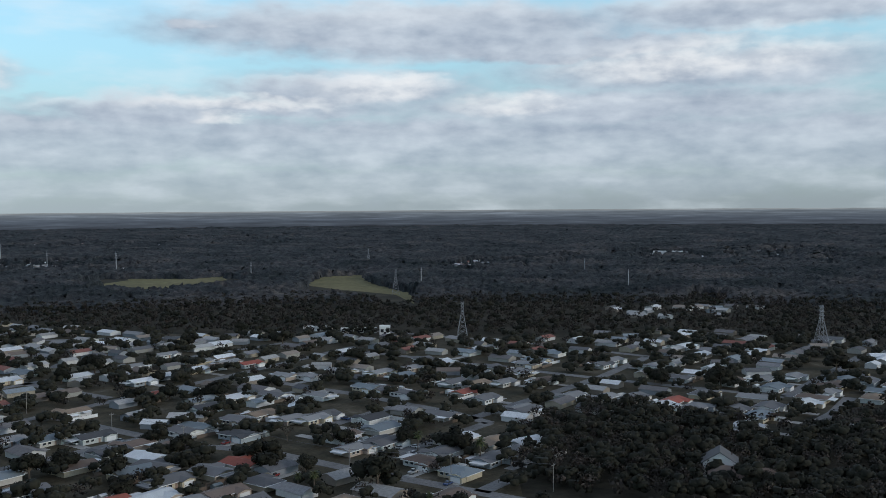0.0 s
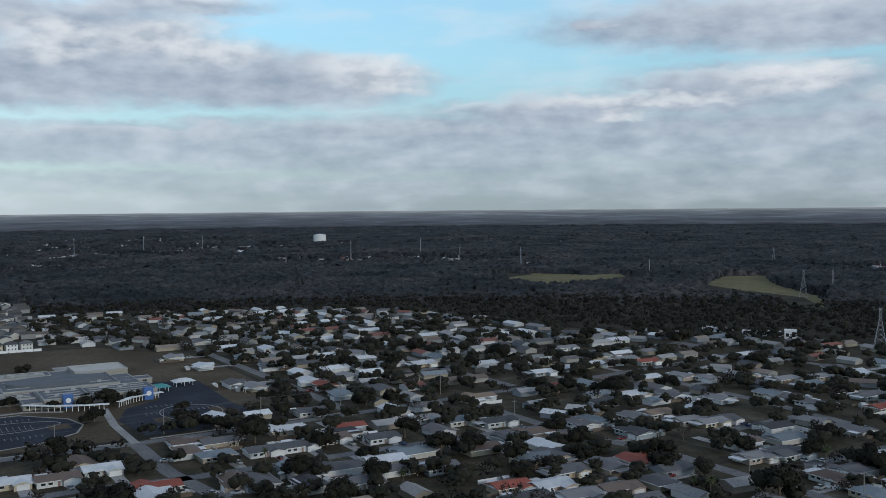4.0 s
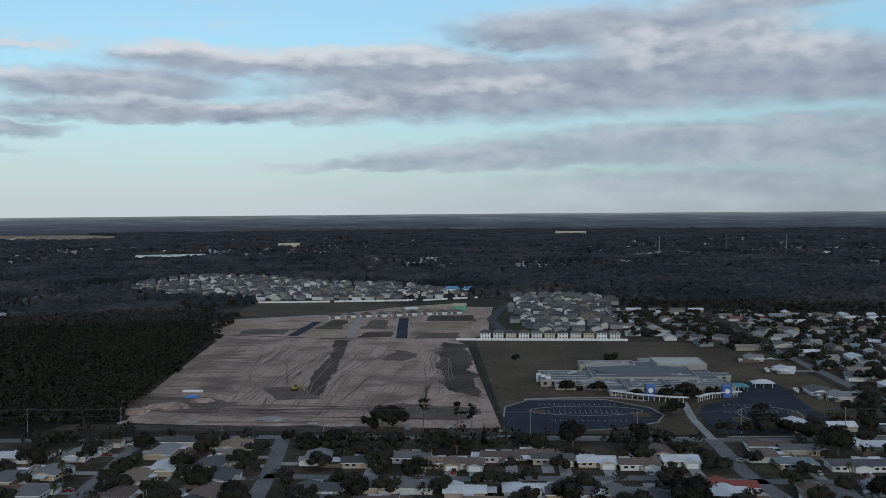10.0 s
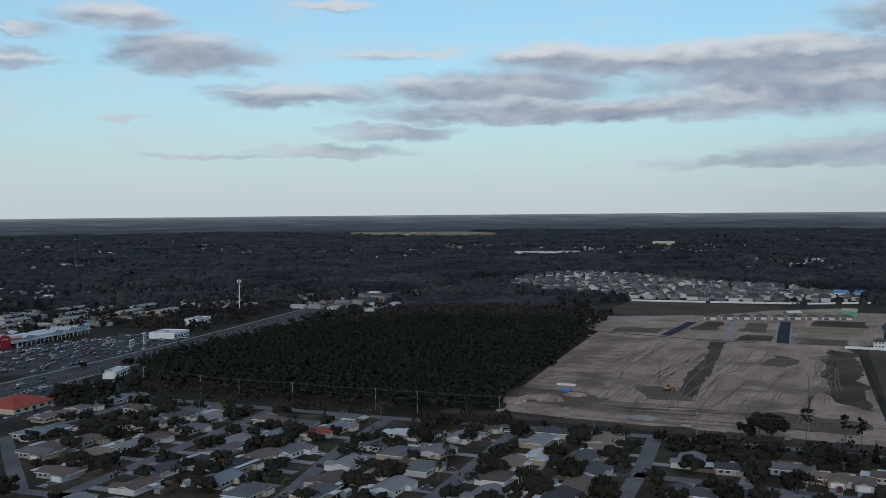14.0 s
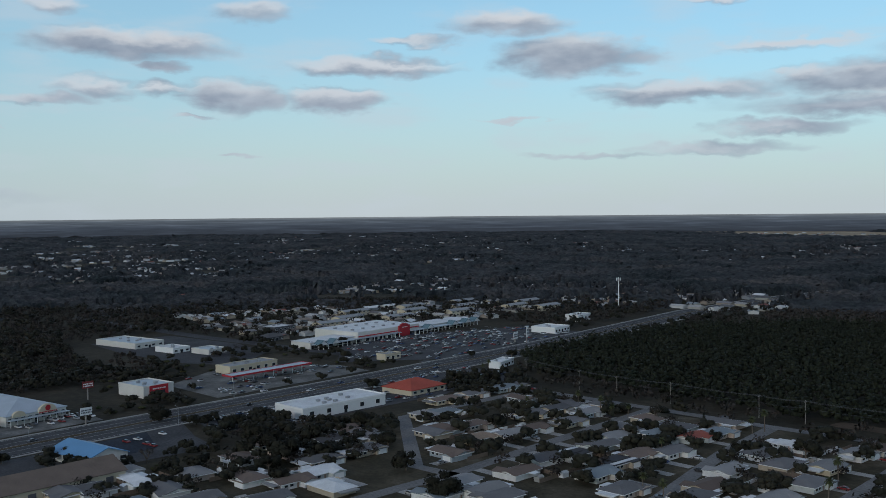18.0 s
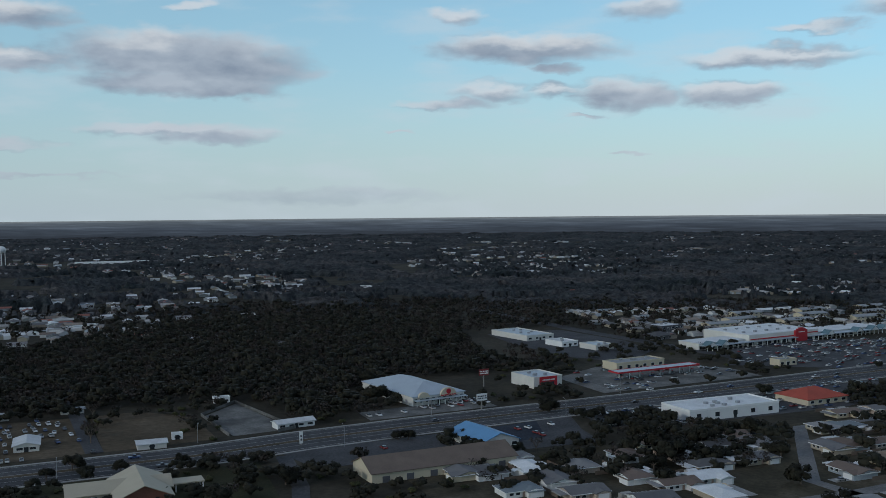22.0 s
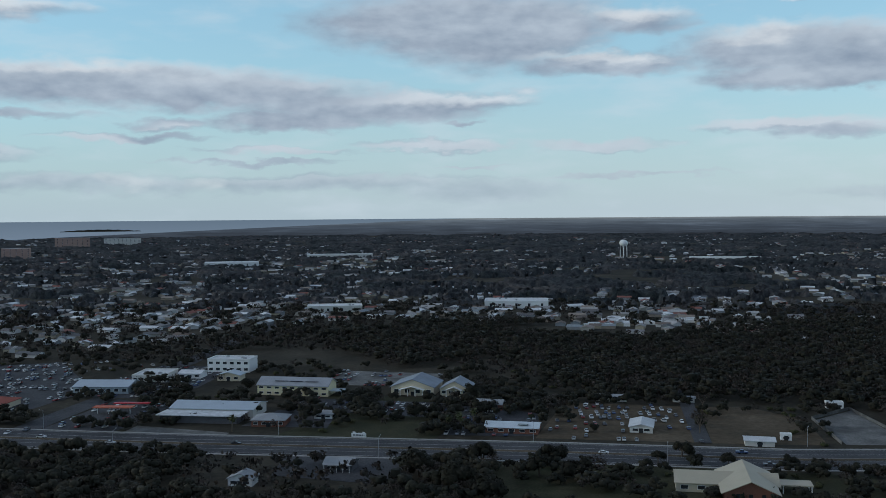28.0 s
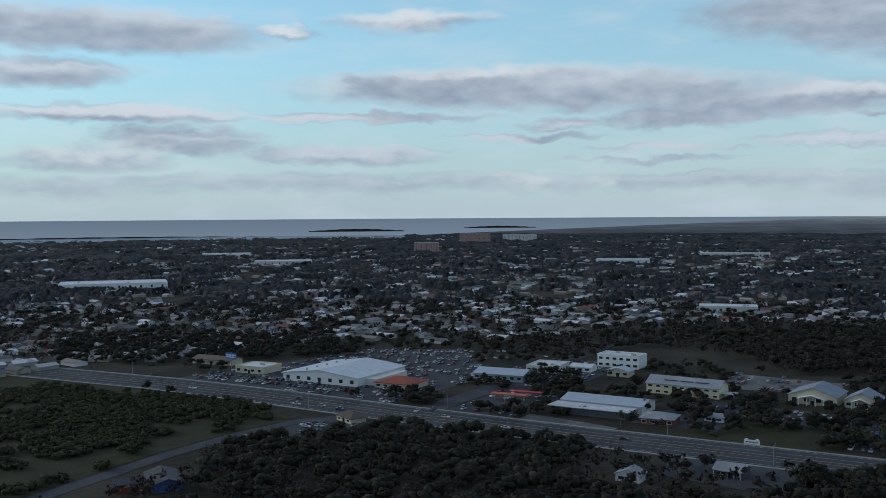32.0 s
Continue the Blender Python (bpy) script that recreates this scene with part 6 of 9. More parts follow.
idx = np.arange(na * nr).reshape(na, nr)
quads = np.stack([idx[:-1, :-1], idx[1:, :-1], idx[1:, 1:], idx[:-1, 1:]], -1).reshape(-1, 4)
tz = tall.ravel()
quads = quads[(tz[quads] > 0).any(1)]
m, t, b = material("hazed_canopy", 0.9, 0.0, 0.1)
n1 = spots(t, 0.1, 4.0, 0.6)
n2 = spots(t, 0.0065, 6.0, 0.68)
# leaf colours shifted paler and bluer, putting distant haze into them
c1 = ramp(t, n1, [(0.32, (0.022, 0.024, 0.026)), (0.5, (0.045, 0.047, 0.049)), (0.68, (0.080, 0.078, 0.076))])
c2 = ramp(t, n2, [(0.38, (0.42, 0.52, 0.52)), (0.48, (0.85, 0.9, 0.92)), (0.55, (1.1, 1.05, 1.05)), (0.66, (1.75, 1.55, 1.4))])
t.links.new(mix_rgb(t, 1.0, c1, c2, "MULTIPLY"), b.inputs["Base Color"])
bumped(t, b, spots(t, 0.17, 3.0, 0.6), 1.0, 5.0)
me = bpy.data.meshes.new("far_woods")
used, inv = np.unique(quads, return_inverse=True)
co = np.stack([X2.ravel(), Y2.ravel(), tz], 1)[used]
quads = inv.reshape(-1, 4)
me.vertices.add(len(co))
me.vertices.foreach_set("co", co.astype(np.float32).ravel())
me.loops.add(quads.size)
me.loops.foreach_set("vertex_index", quads.astype(np.int32).ravel())
me.polygons.add(len(quads))
me.polygons.foreach_set("loop_start", np.arange(len(quads), dtype=np.int32) * 4)
me.polygons.foreach_set("loop_total", np.full(len(quads), 4, dtype=np.int32))
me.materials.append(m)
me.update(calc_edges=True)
tagged(new("far_woods", me), "dark brown-green winter woods out to the horizon, greyed with painted haze", "woods", kind="stuff")

# ---- the sea beyond the western shore ----
wv, wf = [], []
for k in range(41):
    a = radians(124 + 0.75 * k)
    for r in (4230 if k > 6 else 4880 - 100 * k, 4876):
        wv.append((-r * math.sin(a), r * math.cos(a), 0.6))
wf = [[2 * k, 2 * k + 1, 2 * k + 3, 2 * k + 2] for k in range(40)]
tagged(mesh_ob("sea", wv, wf, M_water), "grey-blue sea beyond the shore", "water", kind="structure")

# ---- shops, halls and sheds along the highway ----
M_cream = plain("cream_stucco", (0.55, 0.48, 0.36), 0.9, var=0.1)
M_pale = plain("pale_stucco", (0.62, 0.60, 0.56), 0.9, var=0.1)
M_brick = plain("dull_brick", (0.20, 0.085, 0.06), 0.9)
M_red = plain("red_panel", (0.42, 0.025, 0.035), 0.5, var=0.1)
M_blue_roof = plain("blue_metal_roof", (0.10, 0.26, 0.46), 0.45, var=0.12)
M_metal_roof = plain("pale_metal_roof", (0.40, 0.45, 0.50), 0.45, 0.2, var=0.12)
M_grey_roof = plain("flat_grey_roofing", (0.28, 0.29, 0.30), 0.9)
M_brown_roof = ROOFS["b"]
M_cream_roof = plain("cream_metal_roof", (0.42, 0.37, 0.28), 0.6, var=0.1)
M_yellow = plain("pale_yellow_siding", (0.66, 0.60, 0.40), 0.8, var=0.08)
M_solar = plain("solar_panel", (0.015, 0.02, 0.035), 0.15, spec=0.6)
M_signbar = plain("sign_bars", (0.10, 0.10, 0.11), 0.7)
M_blue_sign = plain("blue_panel", (0.06, 0.14, 0.36), 0.5, var=0.1)


SHOP_SPOTS = []


def store(name, label, x, y, turn, w, d, h, wall, roof, form="flat", rise=2.0, ridge="x", windows=4, units=2, category="building", floors=1, gable=None, door=True):
    """A shop, hall or shed: walls, roof with parapet or ridge, windows with panes, doors, roof units."""
    SHOP_SPOTS.append((x, y, turn, w, d))
    root = tagged(thing(name, x, y, 0, turn), label, category)
    rnd2 = random.Random(label)
    bm = box_bm((-w / 2, w / 2, -d / 2, d / 2, -0.3, h))
    if form == "gable":
        if ridge == "x":
            for xx in (-w / 2 + 0.12, w / 2 - 0.12):
                add_gable_wall(bm, xx, -d / 2, d / 2, h, rise - 0.25)
        else:
            for yy in (-d / 2 + 0.12, d / 2 - 0.12):
                add_gable_wall(bm, yy, -w / 2, w / 2, h, rise - 0.25, "y")
    part("wall", bm, wall, root)
    bm = bmesh.new()
    if form == "flat":
        add_box(bm, -w / 2 + 0.3, w / 2 - 0.3, -d / 2 + 0.3, d / 2 - 0.3, h + 0.004, h + 0.12)
        part("roof", bm, roof, root)
        bm = bmesh.new()
        for b in ((-w / 2 - 0.1, w / 2 + 0.1, -d / 2 - 0.1, -d / 2 + 0.3), (-w / 2 - 0.1, w / 2 + 0.1, d / 2 - 0.3, d / 2 + 0.1), (-w / 2 - 0.1, -w / 2 + 0.3, -d / 2 + 0.3, d / 2 - 0.3), (w / 2 - 0.3, w / 2 + 0.1, -d / 2 + 0.3, d / 2 - 0.3)):
            add_box(bm, *b, h - 0.25, h + 0.75)
        part("parapet", bm, wall, root)
        top = h + 0.12
        for i in range(units):
            ux, uy = rnd2.uniform(-w * 0.36, w * 0.36), rnd2.uniform(-d * 0.3, d * 0.3)
            part("roof_unit", box_bm((ux - 1.1, ux + 1.1, uy - 0.8, uy + 0.8, top, top + 1.2), bevel=0.06), M_metal, root)
    else:
        add_roof(bm, -w / 2, w / 2, -d / 2, d / 2, h, rise, "h" if form == "hip" else "g", ridge, over=0.7, thick=0.3)
        part("roof", bm, roof, root)
    fl = h / floors
    for k in range(floors):
        for i in range(windows):
            wx = -w / 2 + (i + 0.5) * w / windows
            ww = min(1.5, w / windows * 0.3)
            z0 = fl * k + fl * 0.28
            win = part("window", box_bm((wx - ww, wx + ww, -d / 2 - 0.08, -d / 2 + 0.05, z0, z0 + fl * 0.45)), M_white, root)
            part("pane", box_bm((wx - ww + 0.15, wx + ww - 0.15, -d / 2 - 0.11, -d / 2 + 0.02, z0 + 0.15, z0 + fl * 0.45 - 0.15)), M_glass, win)
    if door:
        part("door", box_bm((-1.0, 1.0, -d / 2 - 0.1, -d / 2 + 0.05, 0, 2.3)), M_glass, root)
    return root


def bars(root, x0, x1, y, z0, z1, mat, rows=1, seed=0):
    """Plain bars in place of lettering, on the front of a panel."""
    r = random.Random(seed)
    bm = bmesh.new()
    for k in range(rows):
        a, zh = x0, (z1 - z0) / rows
        while a < x1 - 0.2:
            b = min(x1, a + r.uniform(0.5, 1.4))
            add_box(bm, a, b, y - 0.05, y, z0 + k * zh + zh * 0.15, z0 + k * zh + zh * 0.75)
            a = b + 0.3
    part("sign_bars", bm, mat, root)


def post_sign(name, label, x, y, turn, h, w, hh, mat, post=0.2):
    root = tagged(thing(name, x, y, 0, turn), label, "sign")
    part("post", box_bm((-post, post, -post, post, -0.2, h)), M_pole, root)
    part("panel", box_bm((-w / 2, w / 2, -post - 0.35, -post - 0.02, h - hh, h), bevel=0.04), mat, root)
    bars(root, -w / 2 + 0.4, w / 2 - 0.4, -post - 0.36, h - hh * 0.8, h - hh * 0.2, M_signbar if mat is M_white else M_white, 2, name)
    return root


# white villa under the eastern oaks
vi = store("villa", "white two-storey villa with steep dark gable among oaks", 376, 142, -69, 13, 11, 6.0, M_white, ROOFS["m"], "gable", 4.4, "y", windows=3, category="house", floors=2)
bm = bmesh.new()
add_roof(bm, -4, 24, -16, -5.6, 3.4, 3.2, "h", "x", over=0.7, thick=0.25)
part("wing_roof", bm, ROOFS["b"], vi, "broad brown-grey hip roof")
part("wing_wall", box_bm((-3.6, 23.6, -15.6, -5.7, -0.2, 3.4)), M_white, vi)
# long white halls at the edge of the eastern woods
for x, y, w in ((615, 590, 26), (624, 552, 30), (630, 528, 9)):
    store("long_cabin", "long low white cabin at the edge of the woods", x, y, -50, w, 8, 3.4 if w > 10 else 6.5, M_white, M_roof_white, windows=max(2, w // 5), units=0)
# white flat-roofed store beside the houses
wb = store("white_store", "long white flat-roofed store beside a parking lot", -428, 326, 92, 58, 24, 5.6, M_white, M_roof_white, windows=5, units=7)
# red and white shop
rs = store("parts_shop", "white shop with a red entrance panel", -546, 277, 98, 21, 25, 6.4, M_pale, M_metal_roof, windows=2, units=4)
part("entrance_panel", box_bm((-6.5, 6.5, -13.0, -12.45, 0.6, 6.9), bevel=0.05), M_red, rs, "red entrance panel")
bars(rs, -4.5, 4.5, -13.02, 4.4, 5.6, M_white, 1, 3)
part("entrance_glass", box_bm((-4, 4, -13.1, -13.005, 0.3, 3.6)), M_glass, rs)
# filling station
gs = tagged(thing("filling_station_canopy", -543, 362, 0, 97), "long red-edged canopy over fuel pumps", "canopy")
part("canopy_roof", box_bm((-34, 34, -5, 5, 4.9, 5.5), bevel=0.05), M_metal_roof, gs)
part("red_band", box_bm((-34.1, 34.1, -5.1, -4.8, 4.75, 5.75), (-34.1, 34.1, 4.8, 5.1, 4.75, 5.75), (-34.1, -33.8, -4.8, 4.8, 4.75, 5.75), (33.8, 34.1, -4.8, 4.8, 4.75, 5.75)), M_red, gs, "red canopy edge")
for i in range(8):
    xx = -29.5 + i * 8.43
    part("canopy_post", box_bm((xx - 0.25, xx + 0.25, -0.25, 0.25, -0.2, 4.9)), M_white, gs)
    pump = tagged(thing("fuel_pump", -543, 362), "grey and red fuel pump under the canopy", "fuel pump", "fuel pumps")
    pump.matrix_basis = pose(-543, 362, 0.1, 0, 0, 97) @ pose(xx + 2.2, 0, 0)
    part("cabinet", box_bm((-0.5, 0.5, -0.35, 0.35, 0, 1.9), bevel=0.05), M_metal, pump)
    part("top_panel", box_bm((-0.55, 0.55, -0.4, 0.4, 1.9, 2.2)), M_red, pump)
store("filling_station_shop", "cream flat-roofed filling station shop", -578, 368, 98, 42, 15, 5.0, M_cream, M_grey_roof, windows=6, units=5)
# building with arched gables
ab = store("arched_hall", "wide hall with pale metal hip roof and arched front", -545, 194, 100, 34, 62, 5.6, M_pale, M_metal_roof, "hip", 5.0, "y", windows=9)
for cxx, rr in ((-10.5, 3.6), (5.5, 5.2)):
    bm = bmesh.new()
    arc = [(cxx + rr * math.cos(a), rr * 0.8 * math.sin(a) + 4.6) for a in np.linspace(0, math.pi, 13)]
    front = [bm.verts.new((px, -32.6, pz)) for px, pz in arc]
    backv = [bm.verts.new((px, -30.8, pz)) for px, pz in arc]
    bm.faces.new(front[::-1])
    bm.faces.new(backv)
    for i in range(12):
        bm.faces.new((front[i], front[i + 1], backv[i + 1], backv[i]))
    bm.faces.new((front[12], front[0], backv[0], backv[12]))
    part("arched_gable", bm, M_cream, ab, "cream arched gable")
bm = bmesh.new()
bmesh.ops.create_cone(bm, cap_ends=True, segments=20, radius1=1.5, radius2=1.5, depth=0.2, matrix=pose(5.5, -32.7, 6.7, 90))
part("round_sign", bm, M_red, ab, "round red sign")
bars(ab, 0.5, 10.5, -32.62, 4.2, 5.3, M_red, 1, 9)
part("porch_roof", box_bm((-17, 17, -35.0, -31.1, 3.2, 3.5)), M_metal_roof, ab)
for i in range(10):
    part("porch_post", box_bm((-16.6 + i * 3.66, -16.3 + i * 3.66, -34.8, -34.5, -0.1, 3.2)), M_white, ab)
# blue roof and long brown roof
store("blue_roofed_shop", "small shop with a bright blue metal roof", -418, 184, 98, 20, 30, 4.0, M_pale, M_blue_roof, "gable", 3.6, "y", windows=4)
bs = store("long_brown_building", "long low cream building with brown shingle roof", -384, 147, 94, 66, 22, 4.3, M_cream, plain("brown_tile_roof", (0.15, 0.115, 0.095), 0.9), "gable", 4.4, "x", windows=0)
for i in range(6):
    xx = -27 + i * 10.6
    part("loading_door", box_bm((xx - 1.6, xx + 1.6, -11.1, -10.95, 0, 2.6)), M_signbar, bs, "dark loading door")
# church
ch = store("church", "cream church with brick centre and tan metal roof", -394, 20, 92, 38, 15, 3.8, M_cream, M_cream_roof, "gable", 3.0, "x", windows=6, category="church")
part("brick_front", box_bm((-2, 17, -20, -7.4, -0.3, 4.2)), M_brick, ch, "red-brown brick front")
bm = bmesh.new()
add_roof(bm, -2.5, 17.5, -20.5, 12, 4.0, 4.6, "g", "y", over=0.8, thick=0.3)
part("cross_roof", bm, M_cream_roof, ch)
bm = bmesh.new()
add_gable_wall(bm, -19.9, -2, 17, 4.2, 4.2, "y")
part("brick_gable", bm, M_brick, ch)
for i in range(3):
    part("tall_window", box_bm((2.2 + i * 4.6, 3.6 + i * 4.6, -20.1, -19.9, 1.0, 3.6)), M_glass, ch)
part("portico_roof", box_bm((19.8, 32, -5, 3, 3.2, 3.7)), M_cream_roof, ch)
for px2, py2 in ((21, -4.4), (31.4, -4.4), (21, 2.2), (31.4, 2.2)):
    part("portico_post", box_bm((px2 - 0.2, px2 + 0.2, py2 - 0.2, py2 + 0.2, -0.2, 3.2)), M_white, ch)
# yards west of the highway
yo = store("yard_office", "low yard office with pale blue-white metal roof", -478, -77, 92, 26, 13, 3.2, M_brick, plain("pale_blue_roof", (0.52, 0.58, 0.62), 0.5), "gable", 1.6, "x", windows=5)
part("solar_panels", box_bm((3, 8, -5.2, -1.2, 4.05, 4.25)), M_solar, yo, "dark solar panels")
store("white_shed", "white metal-roofed shed in the car yard", -494, -15, 90, 11, 18, 3.2, M_pale, M_roof_white, "gable", 1.4, "y", windows=2)
store("white_shed", "white open shed on bare ground", -472, 39, 90, 13, 9, 2.8, M_pale, M_roof_white, "gable", 0.9, "x", windows=1)
store("site_cabin", "small white cabin on bare ground", -484, 52, 90, 5, 3, 2.5, M_white, M_roof_white, windows=1, units=0)
store("long_cabin", "long white cabin in the yard", -566, -34, 92, 17, 6, 2.8, M_pale, M_grey_roof, "gable", 1.2, "x", windows=5)
store("white_bungalow", "white bungalow beside the walled concrete lot", -489, 110, 100, 20, 8, 3.0, M_white, M_roof_white, "gable", 1.3, "x", windows=4)
store("trailer_home", "white mobile home among trees", -568, 86, 92, 9, 5, 3.0, M_white, M_roof_white, windows=2, units=0)
store("red_barn", "small dark red barn beside trees", -530, -98, 90, 14, 8, 3.5, M_brick, M_grey_roof, "gable", 2.0, "x", windows=2)
store("grey_trailer", "grey mobile home beside the yard", -570, 6, 92, 12, 4, 2.8, M_pale, M_grey_roof, "gable", 0.8, "x", windows=3)
# wall round the concrete lot
lot_wall = tagged(thing("lot_wall", -520, 90), "low pale wall round the bare concrete lot", "wall")
for (ax, ay), (bx, by) in zip([(-479, 76), (-534, 70), (-564, 93), (-484, 110)], [(-534, 70), (-564, 93), (-484, 110), (-479, 100)]):
    L = math.hypot(bx - ax, by - ay)
    seg_ob = part("wall_panel", box_bm((0, L, -0.12, 0.12, -0.2, 1.6)), M_worn, lot_wall)
    seg_ob.matrix_basis = pose(ax + 520, ay - 90, 0, 0, 0, math.degrees(math.atan2(by - ay, bx - ax)))
# hall, chapel and neighbours
ha = store("yellow_hall", "two-storey pale yellow hall with grey metal roof", -554, -221, 92, 44, 17, 6.2, M_yellow, plain("grey_metal_roof", (0.30, 0.31, 0.33), 0.5, 0.2), "gable", 3.8, "x", windows=9, floors=2)
for i in range(3):
    part("roof_panel", box_bm((-12 + i * 9.5, -4 + i * 9.5, -5.4, -1.6, 8.05, 8.25)), M_solar, ha, "dark roof panels")
part("porch", box_bm((22.2, 30, -6, 2, 2.9, 3.3), (29.4, 29.8, -5.8, -5.4, -0.2, 2.9), (29.4, 29.8, 1.4, 1.8, -0.2, 2.9)), M_metal_roof, ha)
for xx, ww, dd, hh in ((-151, 26, 26, 5.2), (-126, 17, 20, 4.4)):
    cpl = store("chapel", "cream gabled chapel with white porch columns", -573, xx, 92, ww, dd, hh, M_cream, plain("slate_roof", (0.22, 0.25, 0.29), 0.7) if "slate_roof" not in bpy.data.materials else bpy.data.materials["slate_roof"], "gable", 4.6, "y", windows=4, category="church")
    bm = bmesh.new()
    add_roof(bm, -ww * 0.28, ww * 0.28, -dd / 2 - 3.4, -dd / 2, 4.0, 1.8, "g", "y", over=0.3)
    part("porch_roof", bm, M_white, cpl)
    for i in range(4):
        xc = -ww * 0.26 + i * ww * 0.173
        part("column", box_bm((xc - 0.22, xc + 0.22, -dd / 2 - 3.2, -dd / 2 - 2.8, -0.2, 4.0)), M_white, cpl)
st = store("metal_roofed_store", "broad store with blue-grey roof and worn white flat front roof", -488, -240, 95, 46, 22, 5.2, M_pale, M_metal_roof, "gable", 2.2, "x", windows=0)
part("front_roof", box_bm((-25, 21, -25.5, -11.3, 3.9, 4.25)), plain("patched_white_roofing", (0.50, 0.51, 0.52), 0.7, var=0.4, small=0.5), st, "patched white flat roof")
part("front_wall", box_bm((-23, 19, -24.2, -11.4, -0.2, 3.9)), M_signbar, st)
sheet_ob("store_forecourt", [(-420, -266), (-452, -268), (-446, -214), (-422, -212)], 0.11, M_worn, "pale concrete forecourt of the store", "forecourt")
store("grill_house", "small brown restaurant with grey hip roof", -470, -202, 100, 17, 15, 3.6, M_brick, M_grey_roof, "hip", 2.2, "x", windows=4)
store("white_hut", "small white hut beside the restaurant", -490, -180, 95, 10, 7, 2.8, M_white, M_grey_roof, "gable", 1.4, "x", windows=2)
ki = store("drive_in_kiosk", "dark drive-in kiosk with white porch posts", -392, -137, 92, 12, 9, 3.2, M_signbar, M_grey_roof, "gable", 1.9, "x", windows=2)
for i in range(5):
    part("porch_post", box_bm((-5.6 + i * 2.75, -5.4 + i * 2.75, -6.6, -6.4, -0.2, 3.0)), M_white, ki)
part("porch_roof", box_bm((-6, 6, -6.9, -4.5, 3.0, 3.2)), M_grey_roof, ki)
store("white_villa", "white two-storey flat-roofed building with arches", -628, -298, 95, 30, 17, 8.5, M_white, M_roof_white, windows=6, floors=2, units=3)
store("white_cottage", "white cottage beside the two-storey building", -597, -312, 95, 15, 12, 3.4, M_white, M_roof_white, "gable", 1.6, "x", windows=3)
store("tan_cottage", "tan cottage with pale roof", -592, -282, 95, 15, 11, 4.0, M_cream, M_metal_roof, "gable", 2.0, "y", windows=3)
store("grey_barn", "blue-grey metal workshop with wide roof", -540, -340, 100, 34, 22, 4.6, plain("blue_grey_siding", (0.33, 0.38, 0.42), 0.6), M_metal_roof, "gable", 2.4, "x", windows=7)
store("workshop", "low flat-roofed workshop beside the barn", -585, -333, 100, 22, 26, 4.2, M_pale, M_roof_white, windows=5)
rc = tagged(thing("red_canopy", -477, -297, 0, 100), "orange-red canopy over parked cars", "canopy")
part("canopy_roof", box_bm((-11, 11, -3, 3, 3.6, 4.1), bevel=0.05), plain("orange_red_paint", (0.45, 0.10, 0.05), 0.6), rc)
part("back_roof", box_bm((-4, 16, 9, 13, 3.6, 4.1), bevel=0.05), M_red, rc)
for xx in (-9, -3, 3, 9):
    part("canopy_post", box_bm((xx - 0.15, xx + 0.15, -0.15, 0.15, -0.2, 3.6)), M_white, rc)
store("terracotta_house", "tan building with terracotta tiled roof", -480, -378, 98, 26, 22, 3.6, M_cream, M_roof_red, "hip", 3.0, "x", windows=5)
wh = store("warehouse", "big white metal warehouse with pale roof", -487, -431, 97, 58, 58, 5.6, M_white, plain("pale_roof_sheet", (0.52, 0.55, 0.58), 0.5), "gable", 3.2, "y", windows=7)
part("side_bay", box_bm((29.2, 37, -20, 18, -0.2, 4.2)), M_pale, wh)
for i in range(5):
    part("roof_vent", box_bm((-14, -13, -24 + i * 11, -23 + i * 11, 6.9, 8.4)), M_metal, wh)
store("pale_block", "low pale block beside palms", -471, -496, 97, 24, 20, 4.4, M_cream, M_roof_white, windows=4)
store("brown_shop", "low tan shop with brown roof", -480, -548, 100, 34, 14, 3.8, M_cream, M_brown_roof, "gable", 2.0, "x", windows=5)
store("junction_hut", "small dark brown hut at the road junction", -384, -336, 70, 15, 9, 3.0, M_cream, M_brown_roof, "hip", 2.2, "x", windows=3)
store("blue_red_house", "low blue and red building beside the frontage road", -250, -318, 60, 22, 12, 3.4, plain("dull_blue_siding", (0.05, 0.08, 0.20), 0.7), ROOFS["d"], "gable", 2.0, "x", windows=4)
store("red_fronted_shop", "small red shop front beside the blue building", -237, -323, 60, 6, 11, 3.6, plain("dull_red_siding", (0.22, 0.05, 0.035), 0.8), ROOFS["d"], "gable", 1.6, "y", windows=2)
store("wood_cottage", "small white cottage among dark trees", -362, -168, 95, 10, 8, 3.2, M_white, M_grey_roof, "gable", 2.2, "y", windows=2)
store("orange_roofed_restaurant", "restaurant with wide orange-red hip roof", -437, 395, 95, 30, 24, 3.6, M_cream, plain("orange_red_roof", (0.36, 0.07, 0.045), 0.8), "hip", 4.4, "x", windows=5)
store("corner_kiosk", "small tan shop at the road junction", -545, 468, 95, 16, 9, 4.0, M_cream, M_grey_roof, windows=3)
store("white_store", "low white filling shop beside the wood", -462, 500, 110, 24, 9, 4.0, M_white, M_roof_white, windows=4)
# shopping plaza
A = tagged(thing("shopping_plaza", -646, 548, 0, 98), "long white shopping plaza with shop fronts and red arch", "building")
part("anchor_wall", box_bm((-42, 38, -10, 40, -0.3, 8.6)), M_pale, A)
part("anchor_roof", box_bm((-41.5, 37.5, -9.5, 39.5, 8.604, 8.75)), M_roof_white, A, "white flat roof")
part("red_band", box_bm((-41, 12, -10.5, -10.05, 4.6, 5.4), (22, 37, -10.5, -10.05, 6.0, 6.8)), M_red, A, "red band")
bm = box_bm((9, 23, -11.6, -10.1, 0, 9.4))
add_box(bm, 11, 21, -11.6, -10.1, 9.4, 10.4)
